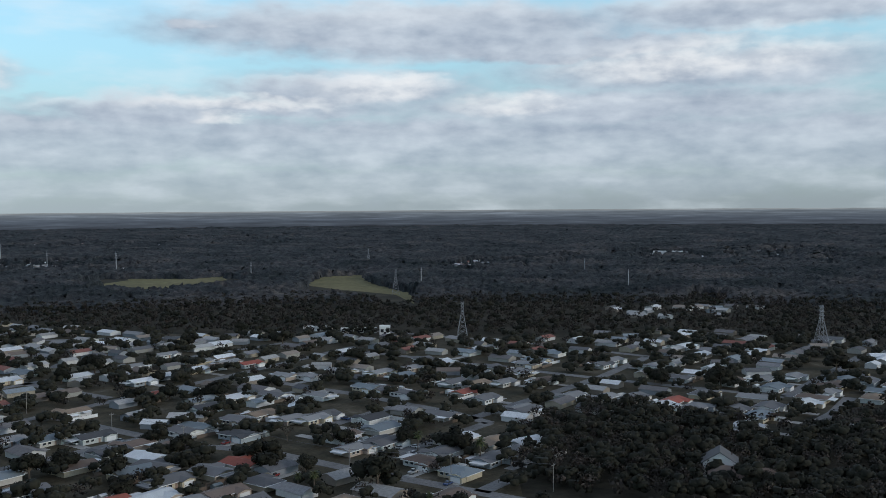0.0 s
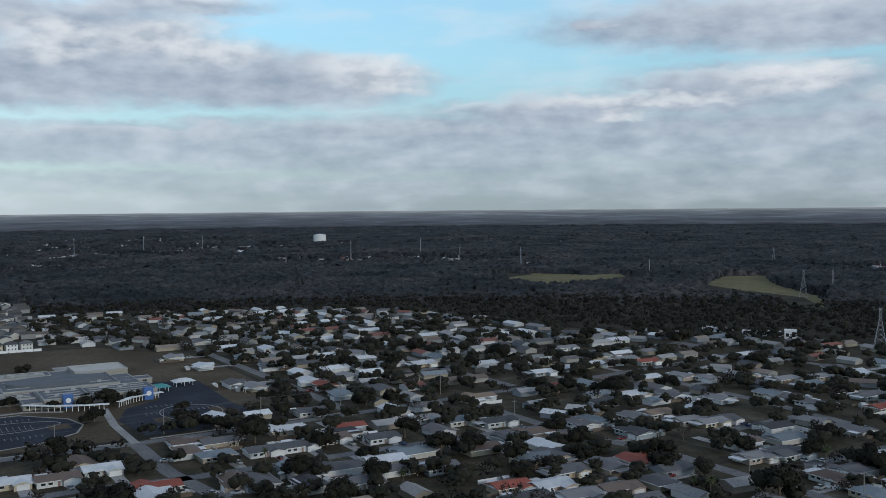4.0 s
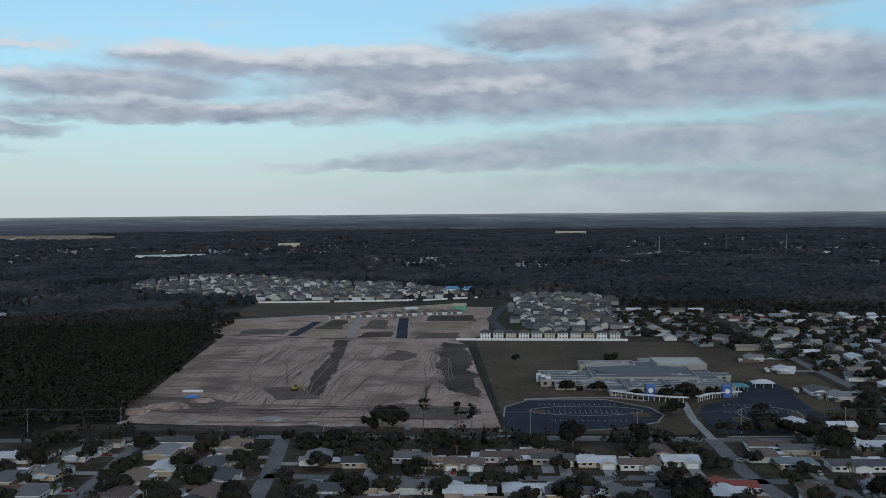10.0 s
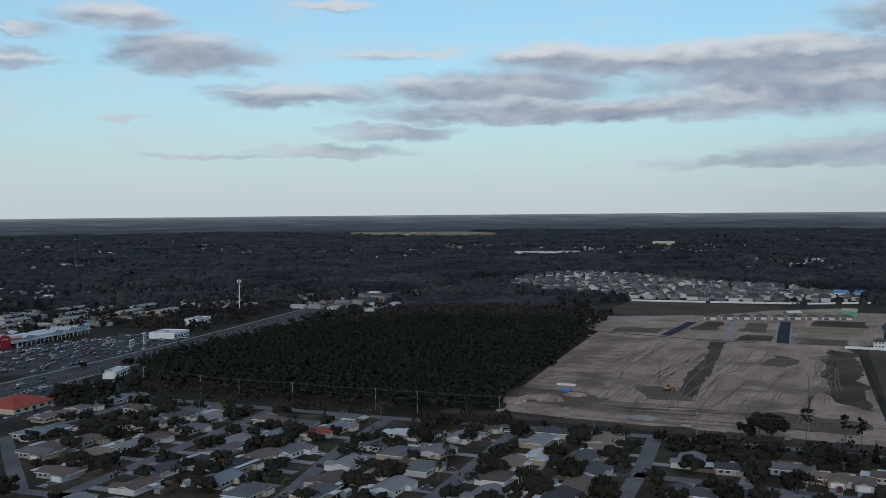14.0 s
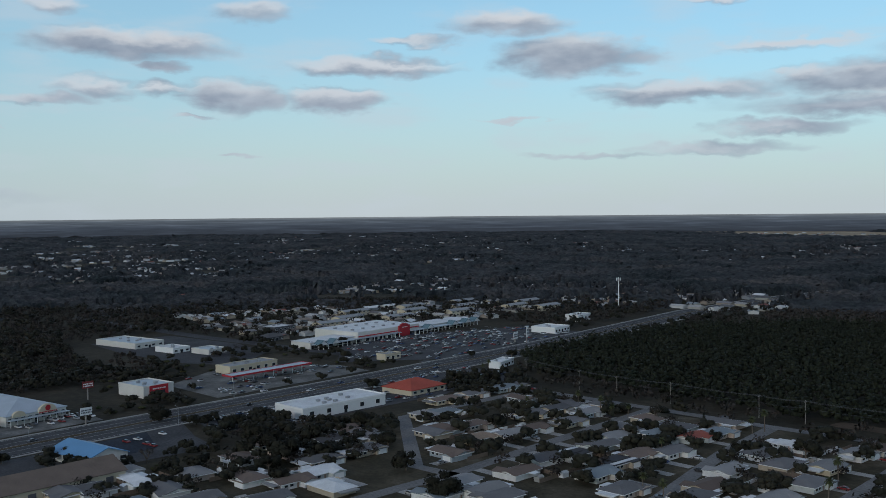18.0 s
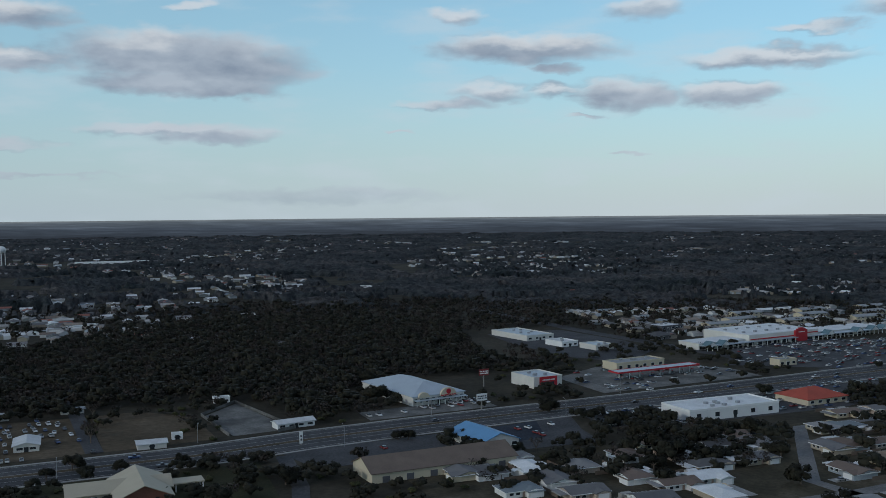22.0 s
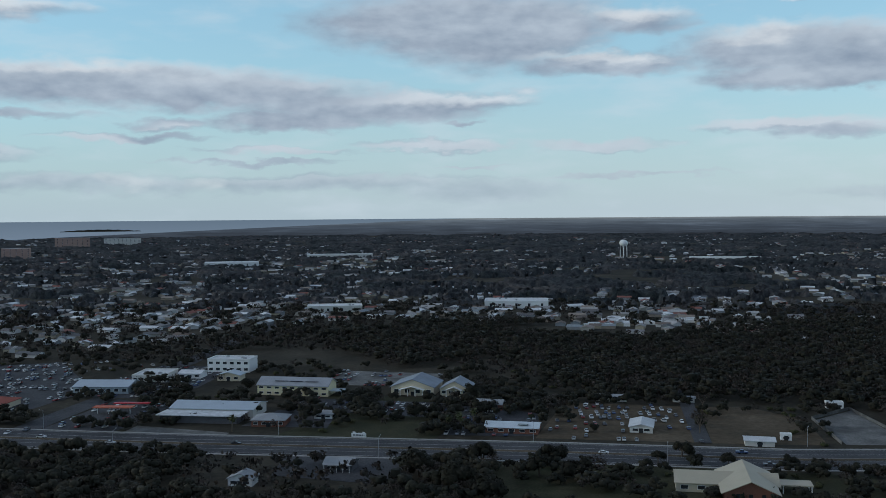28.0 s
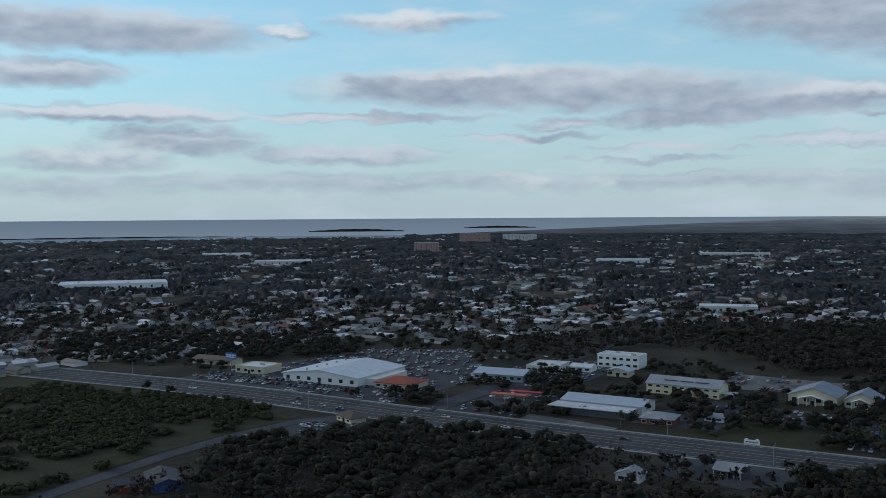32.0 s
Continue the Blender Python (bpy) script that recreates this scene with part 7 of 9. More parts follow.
add_box(bm, 13.5, 18.5, -11.6, -10.1, 10.4, 11.2)
part("red_arch", bm, M_red, A, "red stepped entrance arch")
bars(A, 12.5, 19.5, -11.62, 7.2, 8.4, M_white, 1, 4)
part("south_shop_row", box_bm((-92, -42.2, -6, 16, -0.3, 5.2)), M_pale, A)
part("north_shop_row", box_bm((38.2, 122, -6, 18, -0.3, 5.2)), M_pale, A)
part("shop_roof", box_bm((-92.5, -42.3, -6.5, 16.5, 5.204, 5.4), (38.3, 122.5, -6.5, 18.5, 5.204, 5.4)), M_roof_white, A)
part("walkway_roof", box_bm((-92, 8.9, -14.5, -10.6, 3.6, 4.2), (23.1, 122, -14.5, -10.6, 3.6, 4.2), (-92, -42.3, -10.6, -6.1, 3.6, 4.2), (38.3, 122, -10.6, -6.1, 3.6, 4.2)), M_metal_roof, A, "blue-grey walkway roof")
for i in range(40):
    xx = -91 + i * 5.4
    if not 8 < xx < 24:
        part("walkway_post", box_bm((xx - 0.2, xx + 0.2, -14.3, -13.9, -0.2, 3.6)), M_white, A)
for xx in (-86, -72, 48, 84, 104, 118):
    bm = bmesh.new()
    add_gable_wall(bm, -14.7, xx - 5, xx + 5, 3.6, 3.4, "y", 0.4)
    part("shop_gable", bm, M_white, A, "white shop gable")
    bm = bmesh.new()
    add_roof(bm, xx - 5, xx + 5, -14.9, -8, 3.7, 3.7, "g", "y", over=0.3)
    part("gable_roof", bm, plain("teal_trim", (0.10, 0.17, 0.20), 0.6) if "teal_trim" not in bpy.data.materials else bpy.data.materials["teal_trim"], A)
for i in range(22):
    xx = -88 + i * 9.6
    part("shop_window", box_bm((xx - 3, xx + 3, (-10.2 if -42 < xx < 38 else -6.2), (-9.9 if -42 < xx < 38 else -5.9), 0.4, 3.0)), M_glass, A)
for i in range(12):
    ux, uy = -36 + (i % 6) * 13, 2 + (i // 6) * 20
    part("roof_unit", box_bm((ux, ux + 2.4, uy, uy + 1.8, 8.75, 10.0)), M_metal, A)
store("bank", "white flat-roofed bank at the edge of the parking lot", -563, 674, 100, 26, 24, 4.6, M_white, M_roof_white, windows=5)
store("apartment_office", "white low building behind the plaza", -600, 760, 100, 26, 14, 6.0, M_white, M_roof_white, windows=4)
rnd = random.Random(8)
for i, (x, y) in enumerate(((-735, 560), (-760, 600), (-730, 640), (-765, 690), (-725, 720), (-760, 760), (-720, 800), (-800, 640), (-800, 720), (-690, 820), (-745, 850), (-800, 800))):
    store("apartment_block", "low grey-brown apartment block behind the plaza", x, y, 95 + rnd.uniform(-4, 4), 34, 12, 5.6, M_cream, M_grey_roof, "gable", 1.5, "x", windows=6, floors=2, units=0)
store("depot", "pale blue-roofed depot among trees", -760, 372, 100, 28, 52, 4.0, M_pale, M_metal_roof, windows=4, units=5)
store("small_depot", "white flat-roofed depot among trees", -700, 378, 100, 16, 22, 3.6, M_white, M_roof_white, windows=3)
store("small_depot", "low blue-white depot beside the road", -672, 394, 100, 18, 20, 3.4, M_pale, M_metal_roof, windows=3)
store("dark_office", "dark shingled office on the parking lot", -700, 470, 100, 20, 14, 3.6, M_signbar, ROOFS["d"], "hip", 2.5, "x", windows=3)
store("glass_office", "office with white flat roof behind trees", -735, 500, 100, 26, 20, 6.5, M_signbar, M_roof_white, windows=5, floors=2)
post_sign("billboard", "red roadside billboard on a post", -553, 244, 96, 11.0, 7.0, 4.0, plain("dull_red_panel", (0.20, 0.03, 0.03), 0.6), 0.3)
post_sign("billboard", "white roadside billboard on a post", -488, 214, 96, 9.0, 6.5, 3.8, M_white, 0.3)
post_sign("plaza_sign", "tall white sign of the shopping plaza", -530, 590, 110, 10.0, 9.0, 5.5, M_white, 0.4)
post_sign("plaza_sign", "tall narrow white shop sign", -528, 602, 110, 14.0, 4.0, 9.0, M_white, 0.3)
post_sign("roadside_sign", "narrow white sign by the parking lot", -447, 104, 92, 6.5, 1.6, 5.5, M_white)
post_sign("roadside_sign", "blue roadside sign on a post", -470, -522, 96, 11.0, 10.0, 4.5, M_blue_sign, 0.3)
gsn = tagged(thing("garden_sign", -450, -148, 0, 95), "low white sign wall on the lawn", "sign")
part("sign_wall", box_bm((-3.6, 3.6, -0.4, 0.4, -0.2, 1.9), (-3.0, -1.8, -0.4, 0.4, 1.9, 2.5), (1.8, 3.0, -0.4, 0.4, 1.9, 2.5)), M_white, gsn)
bars(gsn, -2.8, 2.8, -0.42, 0.6, 1.6, M_signbar, 1, 6)
sheet_ob("sign_lawn", [(-441, -190), (-446, -112), (-500, -108), (-520, -140), (-500, -180)], 0.06, M_lawn, "lawn round the low sign", "lawn")
sheet_ob("chapel_lawn", [(-540, -200), (-540, -110), (-556, -112), (-552, -196)], 0.06, M_lawn, "lawn before the chapel", "lawn")
sheet_ob("hall_parking", [(-500, -100), (-505, -205), (-540, -212), (-541, -105)], 0.08, M_asphalt, "grey parking lot before the hall", "parking lot")
sheet_ob("rear_parking", [(-585, -215), (-590, -150), (-640, -150), (-640, -220)], 0.08, M_worn, "pale parking lot behind the hall", "parking lot")
sheet_ob("gravel_lot", [(-462, -110), (-468, -66), (-520, -68), (-540, -105)], 0.05, M_asphalt, "worn dark lot beside the yard office", "lot")
sheet_ob("dirt_lot", [(-470, 18), (-476, 70), (-534, 66), (-560, 40), (-556, 14)], 0.05, M_field, "bare dry ground beside the side road", "lot")
sheet_ob("hall_drive", [(-462, -215), (-466, -170), (-505, -178), (-505, -212)], 0.07, M_asphalt, "dark asphalt drive between buildings", "drive")
sheet_ob("canopy_lot", [(-432, -312), (-436, -272), (-500, -276), (-516, -318)], 0.07, M_asphalt, "dark asphalt lot under the red canopy", "lot")
sheet_ob("kiosk_lot", [(-372, -112), (-414, -108), (-412, -170), (-376, -162)], 0.07, M_asphalt, "dark asphalt lot round the kiosk", "lot")
sheet_ob("workshop_lot", [(-520, -350), (-640, -358), (-640, -300), (-560, -290), (-520, -312)], 0.06, M_asphalt, "worn asphalt lot round the workshops", "lot")
sheet_ob("arched_hall_parking", [(-486, 150), (-494, 226), (-520, 226), (-512, 176), (-508, 150)], 0.08, M_worn, "pale parking lot before the arched hall", "parking lot")

# ---- school, estate, building site ----
M_school = plain("school_stucco", (0.33, 0.30, 0.255), 0.9, var=0.1)
M_school_roof = plain("school_roofing", (0.13, 0.14, 0.155), 0.9, var=0.25)
M_trim = plain("grey_white_trim", (0.34, 0.34, 0.33), 0.8)
sc = tagged(thing("school", 88, 600), "long low school with grey flat roofs and pale walls", "school")


def block(name, x0, x1, y0, y1, h, wall=M_school, roof=None):
    x0, x1, y0, y1 = x0 - 88, x1 - 88, y0 - 600, y1 - 600
    b = part(name, box_bm((x0, x1, y0, y1, -0.3, h)), wall, sc)
    part("flat_roof", box_bm((x0 + 0.4, x1 - 0.4, y0 + 0.4, y1 - 0.4, h + 0.004, h + 0.15)), roof or M_school_roof, b)
    part("roof_edge", box_bm((x0 - 0.1, x1 + 0.1, y0 - 0.1, y0 + 0.4, h - 0.3, h + 0.6), (x0 - 0.1, x1 + 0.1, y1 - 0.4, y1 + 0.1, h - 0.3, h + 0.6), (x0 - 0.1, x0 + 0.4, y0 + 0.4, y1 - 0.4, h - 0.3, h + 0.6), (x1 - 0.4, x1 + 0.1, y0 + 0.4, y1 - 0.4, h - 0.3, h + 0.6)), M_trim, b)
    for i in range(int((x1 - x0) / 5)):
        xx = x0 + 2.5 + i * 5
        part("window", box_bm((xx - 1.1, xx + 1.1, y0 - 0.06, y0 + 0.05, 1.2, 3.0)), M_glass, b)
    return b


block("west_wing", 32, 64, 592, 626, 3.8)
block("classroom_wing", 52, 80, 580, 600, 3.4)
block("middle_wing", 64, 128, 598, 640, 4.4)
block("front_wing", 80, 104, 560, 590, 5.0)
block("entrance_wing", 104, 142, 566, 592, 4.2)
block("rear_wing", 60, 96, 640, 656, 5.4)
block("gymnasium", 110, 142, 640, 668, 5.6, M_school, plain("gym_roof", (0.48, 0.46, 0.42), 0.8))
bm = bmesh.new()
bmesh.ops.create_cone(bm, cap_ends=True, segments=32, radius1=22, radius2=22, depth=1.8, matrix=pose(8, 20, 5.2) @ Matrix.Diagonal((1.3, 0.7, 1, 1)))
part("curved_roof", bm, M_school_roof, sc, "curved grey roof with white edge")
for xx, hh in ((92, 7.5), (135, 7.0)):
    tw = part("sign_tower", box_bm((xx - 90.5, xx - 85.5, -43, -39, -0.3, hh)), M_blue_sign, sc, "blue sign tower")
    bm = bmesh.new()
    bmesh.ops.create_cone(bm, cap_ends=True, segments=24, radius1=1.4, radius2=1.4, depth=0.2, matrix=pose(xx - 88, -43.1, hh - 3.2, 90))
    part("round_emblem", bm, M_white, tw, "round white emblem")
for i in range(3):
    bm = bmesh.new()
    bmesh.ops.create_cone(bm, cap_ends=True, segments=14, radius1=1.7, radius2=1.7, depth=5.5, matrix=pose(-56.5 + i * 2.5, 10 + i * -6, 2.5))
    part("tank", bm, M_white, sc, "white round tank")
rnd = random.Random(5)
# rooftop ridges, air units and cross walks between the wings
for x0, x1, y0, y1, z in ((34, 62, 594, 624, 3.8), (66, 126, 600, 638, 4.4), (54, 78, 582, 598, 3.4), (82, 102, 562, 588, 5.0), (106, 140, 568, 590, 4.2), (62, 94, 642, 654, 5.4)):
    for i in range(3):
        yy = y0 + (i + 0.7) * (y1 - y0) / 3.4
        part("roof_ridge", box_bm((x0 + 1 - 88, x1 - 1 - 88, yy - 600.3, yy - 599.7, z + 0.16, z + 0.5)), M_trim, sc, "pale roof edge")
    for i in range(4):
        xx, yy = rnd.uniform(x0 + 2, x1 - 4) - 88, rnd.uniform(y0 + 2, y1 - 4) - 600
        part("air_unit", box_bm((xx, xx + 2.2, yy, yy + 1.8, z + 0.15, z + 1.3)), M_metal, sc, "grey rooftop air unit")
for x0, x1, y0, y1, h in ((40, 56, 580, 592, 3.0), (128, 140, 596, 634, 3.4), (96, 110, 642, 664, 3.6), (70, 80, 562, 578, 3.2), (128, 150, 610, 622, 3.0)):
    block("annex", x0, x1, y0, y1, h)
# covered walkways
for pts in ([(70, 563), (84, 552), (98, 545), (110, 542)], [(116, 545), (124, 553), (133, 558), (143, 560)]):
    wkr = tagged(thing("covered_walkway", *pts[0]), "curved white covered walkway with posts", "walkway")
    for (ax, ay), (bx, by) in zip(pts, pts[1:]):
        L = math.hypot(bx - ax, by - ay)
        q = part("walkway_roof", box_bm((-0.3, L + 0.3, -1.6, 1.6, 3.0, 3.35)), M_white, wkr)
        q.matrix_basis = pose(ax - pts[0][0], ay - pts[0][1], 0, 0, 0, math.degrees(math.atan2(by - ay, bx - ax)))
        for k in range(5):
            px2, py2 = ax + (bx - ax) * k / 5 - pts[0][0], ay + (by - ay) * k / 5 - pts[0][1]
            part("post", box_bm((px2 - 0.15, px2 + 0.15, py2 - 0.15, py2 + 0.15, -0.2, 3.0)), M_white, wkr)
sheet_ob("school_court", [(106, 672), (142, 672), (142, 706), (106, 706)], 0.1, M_concrete, "pale concrete sports court", "court")
sheet_ob("school_parking", [(10, 468), (20, 468), (66, 480), (84, 494), (90, 510), (86, 528), (66, 550), (22, 549), (9, 530), (7, 505)], 0.12, M_asphalt_new, "blue-black school parking lot with white stalls", "parking lot")
sheet_ob("school_parking", [(112, 468), (160, 470), (176, 500), (172, 520), (150, 556), (136, 552), (118, 538), (108, 510)], 0.12, M_asphalt_new, "blue-black school parking lot with white stalls", "parking lot")
sheet_ob("school_yard", [(140, 556), (172, 522), (176, 600), (150, 612)], 0.11, M_asphalt_new, "dark paved yard beside the school", "yard")
line_v, line_f = [], []


def paint(x0, x1, y0, y1, z=0.15):
    k = len(line_v)
    line_v.extend([(x0, y0, z), (x1, y0, z), (x1, y1, z), (x0, y1, z)])
    line_f.append([k, k + 1, k + 2, k + 3])


for yy, a, b in ((496, 34, 74), (515, 24, 72), (521, 24, 72), (538, 28, 72)):
    for i in range(int((b - a) / 2.75)):
        paint(a + i * 2.75 - 0.1, a + i * 2.75 + 0.1, yy - 2.6, yy + 2.6)
for yy, a, b in ((484, 122, 156), (500, 124, 168), (518, 124, 166), (536, 128, 156)):
    for i in range(int((b - a) / 2.75)):
        paint(a + i * 2.75 - 0.1, a + i * 2.75 + 0.1, yy - 2.6, yy + 2.6)
tagged(mesh_ob("stall_lines", line_v, line_f, M_paint), "white painted parking stall lines", "marking", kind="structure")
line_v, line_f = [], []
for i in range(14):
    for yy in (520, 545, 560, 590, 612, 640, 660):
        paint(-630 + i * 6, -629.7 + i * 6, yy - 2.5, yy + 2.5)
tagged(mesh_ob("stall_lines", line_v, line_f, M_paint), "white painted stall lines of the plaza lot", "marking", kind="structure")
for ring_x, ring_y, rx, ry in ((52, 521, 30, 12), (146, 512, 16, 20)):
    ring_pts = [(ring_x + rx * math.cos(k * 0.3142), ring_y + ry * math.sin(k * 0.3142)) for k in range(21)]
    strip("kerb", ring_pts, 0.5, 0.22, M_concrete, "pale kerb of a parking island", "kerb")
for ix, iy, iw, ih in ((80, 512, 5, 6), (26, 520, 4, 5), (128, 500, 4, 6), (160, 510, 4, 7)):
    sheet_ob("planted_island", [(ix - iw, iy - ih), (ix + iw, iy - ih), (ix + iw, iy + ih), (ix - iw, iy + ih)], 0.18, M_field, "grassy island in the school parking lot", "island")
kerb_pts = [(8, 505), (9, 530), (22, 550), (66, 551), (87, 529), (91, 510), (85, 493), (66, 479), (40, 473)]
strip("kerb", kerb_pts, 0.9, 0.24, M_concrete, "pale kerb round the school parking lot", "kerb")
strip("pavement", [(20, 552), (40, 556), (70, 558), (88, 548)], 3.0, 0.2, M_concrete, "pale footway along the school parking lot", "pavement")
strip("school_drive", [(104, 456), (104, 500), (108, 545)], 4.0, 0.2, M_concrete, "pale drive to the school", "path")
strip("pavement", [(4, 462), (100, 460)], 1.6, 0.2, M_concrete, "pale footway along the street", "pavement")
strip("pavement", [(112, 462), (215, 466)], 1.6, 0.2, M_concrete, "pale footway along the street", "pavement")
for i in range(2):
    sh = tagged(thing("shelter", 146 + i * 18, 580 + i * 12), "small open shelter with teal roof" if i == 0 else "small pale pavilion by the school", "shelter")
    bm = bmesh.new()
    add_roof(bm, -6, 6, -4, 4, 3.0, 1.6, "h")
    part("roof", bm, plain("teal_roof", (0.06, 0.26, 0.26), 0.5) if i == 0 else M_roof_white, sh)
    for a in (-5, 0, 5):
        for b in (-3.5, 3.5):
            part("post", box_bm((a - 0.12, a + 0.12, b - 0.12, b + 0.12, -0.2, 3.0)), M_white, sh)
# white estate wall and two-storey houses behind it
ew = tagged(thing("estate_wall", 44, 797), "long white estate wall along the field", "wall")
for i in range(24):
    part("wall_panel", box_bm((-70 + i * 5.8, -64.4 + i * 5.8, -0.15 - i * 0.28 + 5, 0.15 - i * 0.28 + 5, -0.2, 2.0)), M_white, ew)
for i in range(11):
    x, y = -2 + i * 10.6, 814 - i * 0.5
    key = ("estate_house", i % 3)
    if key in made_house:
        copy_thing(made_house[key], pose(x, y, 0, 0, 0, 0))
        continue
    eh = tagged(thing("estate_house", x, y), ("white", "pale grey", "tan")[i % 3] + " two-storey new house with dark shingle roof", "house", "new estate houses")
    part("wall", box_bm((-4.2, 4.2, -5, 5, -0.3, 5.6)), (M_white, M_pale, M_cream)[i % 3], eh)
    bm = bmesh.new()
    add_roof(bm, -4.2, 4.2, -5, 5, 5.6, 2.0, "h")
    part("roof", bm, ROOFS["dmd"[i % 3]], eh)
    for wx in (-2.4, 0.2, 2.4):
        for wz in (1.0, 3.8):
            wn = part("window", box_bm((wx - 0.6, wx + 0.6, -5.07, -4.95, wz, wz + 1.3)), M_white, eh)
            part("pane", box_bm((wx - 0.5, wx + 0.5, -5.1, -4.98, wz + 0.1, wz + 1.2)), M_glass, wn)
    made_house[key] = eh
fw = tagged(thing("estate_wall", -300, 1180), "long pale wall before the far estate", "wall")
for (ax, ay), (bx, by) in zip([(-476, 1238), (-379, 1195), (-267, 1128), (-179, 1136), (-76, 1150)], [(-379, 1195), (-267, 1128), (-179, 1136), (-76, 1150), (-10, 1184)]):
    L = math.hypot(bx - ax, by - ay)
    for k in range(int(L / 12)):
        q = part("wall_panel", box_bm((k * 12.0, k * 12.0 + 11.7, -0.15, 0.15, -0.2, 2.0)), M_white, fw)
        q.matrix_basis = pose(ax + 300, ay - 1180, 0, 0, 0, math.degrees(math.atan2(by - ay, bx - ax)))
gh = tagged(thing("house_under_construction", -30, 1040), "unfinished house wrapped in green sheeting", "house")
part("wall", box_bm((-7, 7, -5, 5, -0.3, 5.5)), plain("green_sheeting", (0.12, 0.34, 0.22), 0.6), gh)
bm = bmesh.new()
add_roof(bm, -7, 7, -5, 5, 5.5, 2.2, "g")
part("roof", bm, M_cream_roof, gh)
rnd = random.Random(21)
for i in range(9):
    x = -152 + i * 15
    ug = tagged(thing("house_shell", x, 970 + i * 4.7 + rnd.uniform(-2, 2)), "grey block shell of a new house", "house", "house shells")
    part("wall", box_bm((-5.5, 5.5, -5, 5, -0.3, 3.0)), M_pale, ug)
    bm = bmesh.new()
    add_roof(bm, -5.5, 5.5, -5, 5, 3.0, 2.2, "h")
    part("roof", bm, ROOFS["d" if i % 2 else "b"], ug)
    part("garage_opening", box_bm((-4, 0.4, -5.05, -4.9, 0, 2.3)), M_signbar, ug)
store("blue_roofed_hall", "white hall with blue roof at the edge of the woods", -36, 1256, 0, 34, 16, 6, M_white, M_blue_roof, "gable", 3, "x", windows=5)
# dark patches, tracks and heaps on the site
def ragged(name, pts, z, mat, label, category, amp=4.0, seed=0):
    """A sheet with a frayed edge."""
    out = []
    for i, p in enumerate(pts):
        p, q = Vector(p), Vector(pts[(i + 1) % len(pts)])
        d = q - p
        side = Vector((-d.y, d.x)).normalized()
        n = max(2, int(d.length / 5))
        for k in range(n):
            c = p + d * (k / n)
            out.append(tuple(c + side * amp * (noise.noise(Vector((c.x * 0.05, c.y * 0.05, seed))) + 0.6 * noise.noise(Vector((c.x * 0.2, c.y * 0.2, seed + 9))))))
    return sheet_ob(name, out, z, mat, label, category)


M_soil = ground_material("dark_soil", [(0.3, (0.050, 0.040, 0.030)), (0.5, (0.085, 0.067, 0.050)), (0.7, (0.13, 0.10, 0.08))], 0.03, 0.3)
M_damp = ground_material("damp_dirt", [(0.3, (0.10, 0.078, 0.062)), (0.7, (0.17, 0.132, 0.105))], 0.06, 0.5)
ragged("ditch", [(-215, 486), (-60, 482), (6, 478), (6, 468), (-60, 470), (-215, 474)], 0.09, M_soil, "dark ditch along the building site", "ditch", 3, 1)
ragged("weed_strip", [(-116, 813), (-127, 802), (-118, 742), (-116, 676), (-114, 627), (-109, 573), (-97, 559), (-100, 609), (-104, 680), (-111, 772)], 0.11, M_soil, "dark weedy strip across the bare site", "weeds", 2.5, 2)
ragged("weed_patch", [(-38, 796), (-17, 778), (-10, 666), (-3, 556), (-22, 574), (-32, 645), (-36, 720)], 0.09, M_soil, "dark weedy patch on the bare site", "weeds", 6, 4)
ragged("damp_patch", [(-137, 590), (-112, 591), (-95, 555), (-122, 549)], 0.13, M_damp, "damp dug dirt by the excavator", "dirt", 4, 5)
ragged("damp_patch", [(-60, 500), (-10, 498), (-2, 530), (-36, 540), (-66, 528)], 0.10, M_damp, "damp dark patch on the bare site", "dirt", 7, 6)
ragged("damp_patch", [(-205, 520), (-150, 512), (-140, 545), (-170, 560), (-206, 556)], 0.10, M_damp, "damp dug dirt at the wood's edge", "dirt", 7, 7)
ragged("weed_patch", [(-76, 700), (-58, 690), (-52, 730), (-70, 748)], 0.10, M_damp, "damp dark patch on the bare site", "dirt", 5, 8)
strip("site_fence_line", [(-16, 790), (3, 560), (8, 470)], 1.0, 0.4, M_ground, "dark fence line between site and school field", "fence")
M_rut = ground_material("rutted_dirt", [(0.3, (0.15, 0.115, 0.092)), (0.55, (0.22, 0.17, 0.138)), (0.75, (0.3, 0.24, 0.2))], 0.15, 0.6)
rnd = random.Random(33)
fv, ff = [], []


def rut(x, y, dx, dy, n, w, step=6.0, bend=0.25):
    """A wavering wheel rut of n steps."""
    last = None
    ang = math.atan2(dy, dx)
    for k in range(n):
        ang += rnd.gauss(0, 0.03)
        nx, ny = -math.sin(ang), math.cos(ang)
        i = len(fv)
        fv.extend([(x - nx * w / 2, y - ny * w / 2, 0.15), (x + nx * w / 2, y + ny * w / 2, 0.15)])
        if last is not None:
            ff.append([last, i, i + 1, last + 1])
        last = i
        x, y = x + step * math.cos(ang), y + step * math.sin(ang)


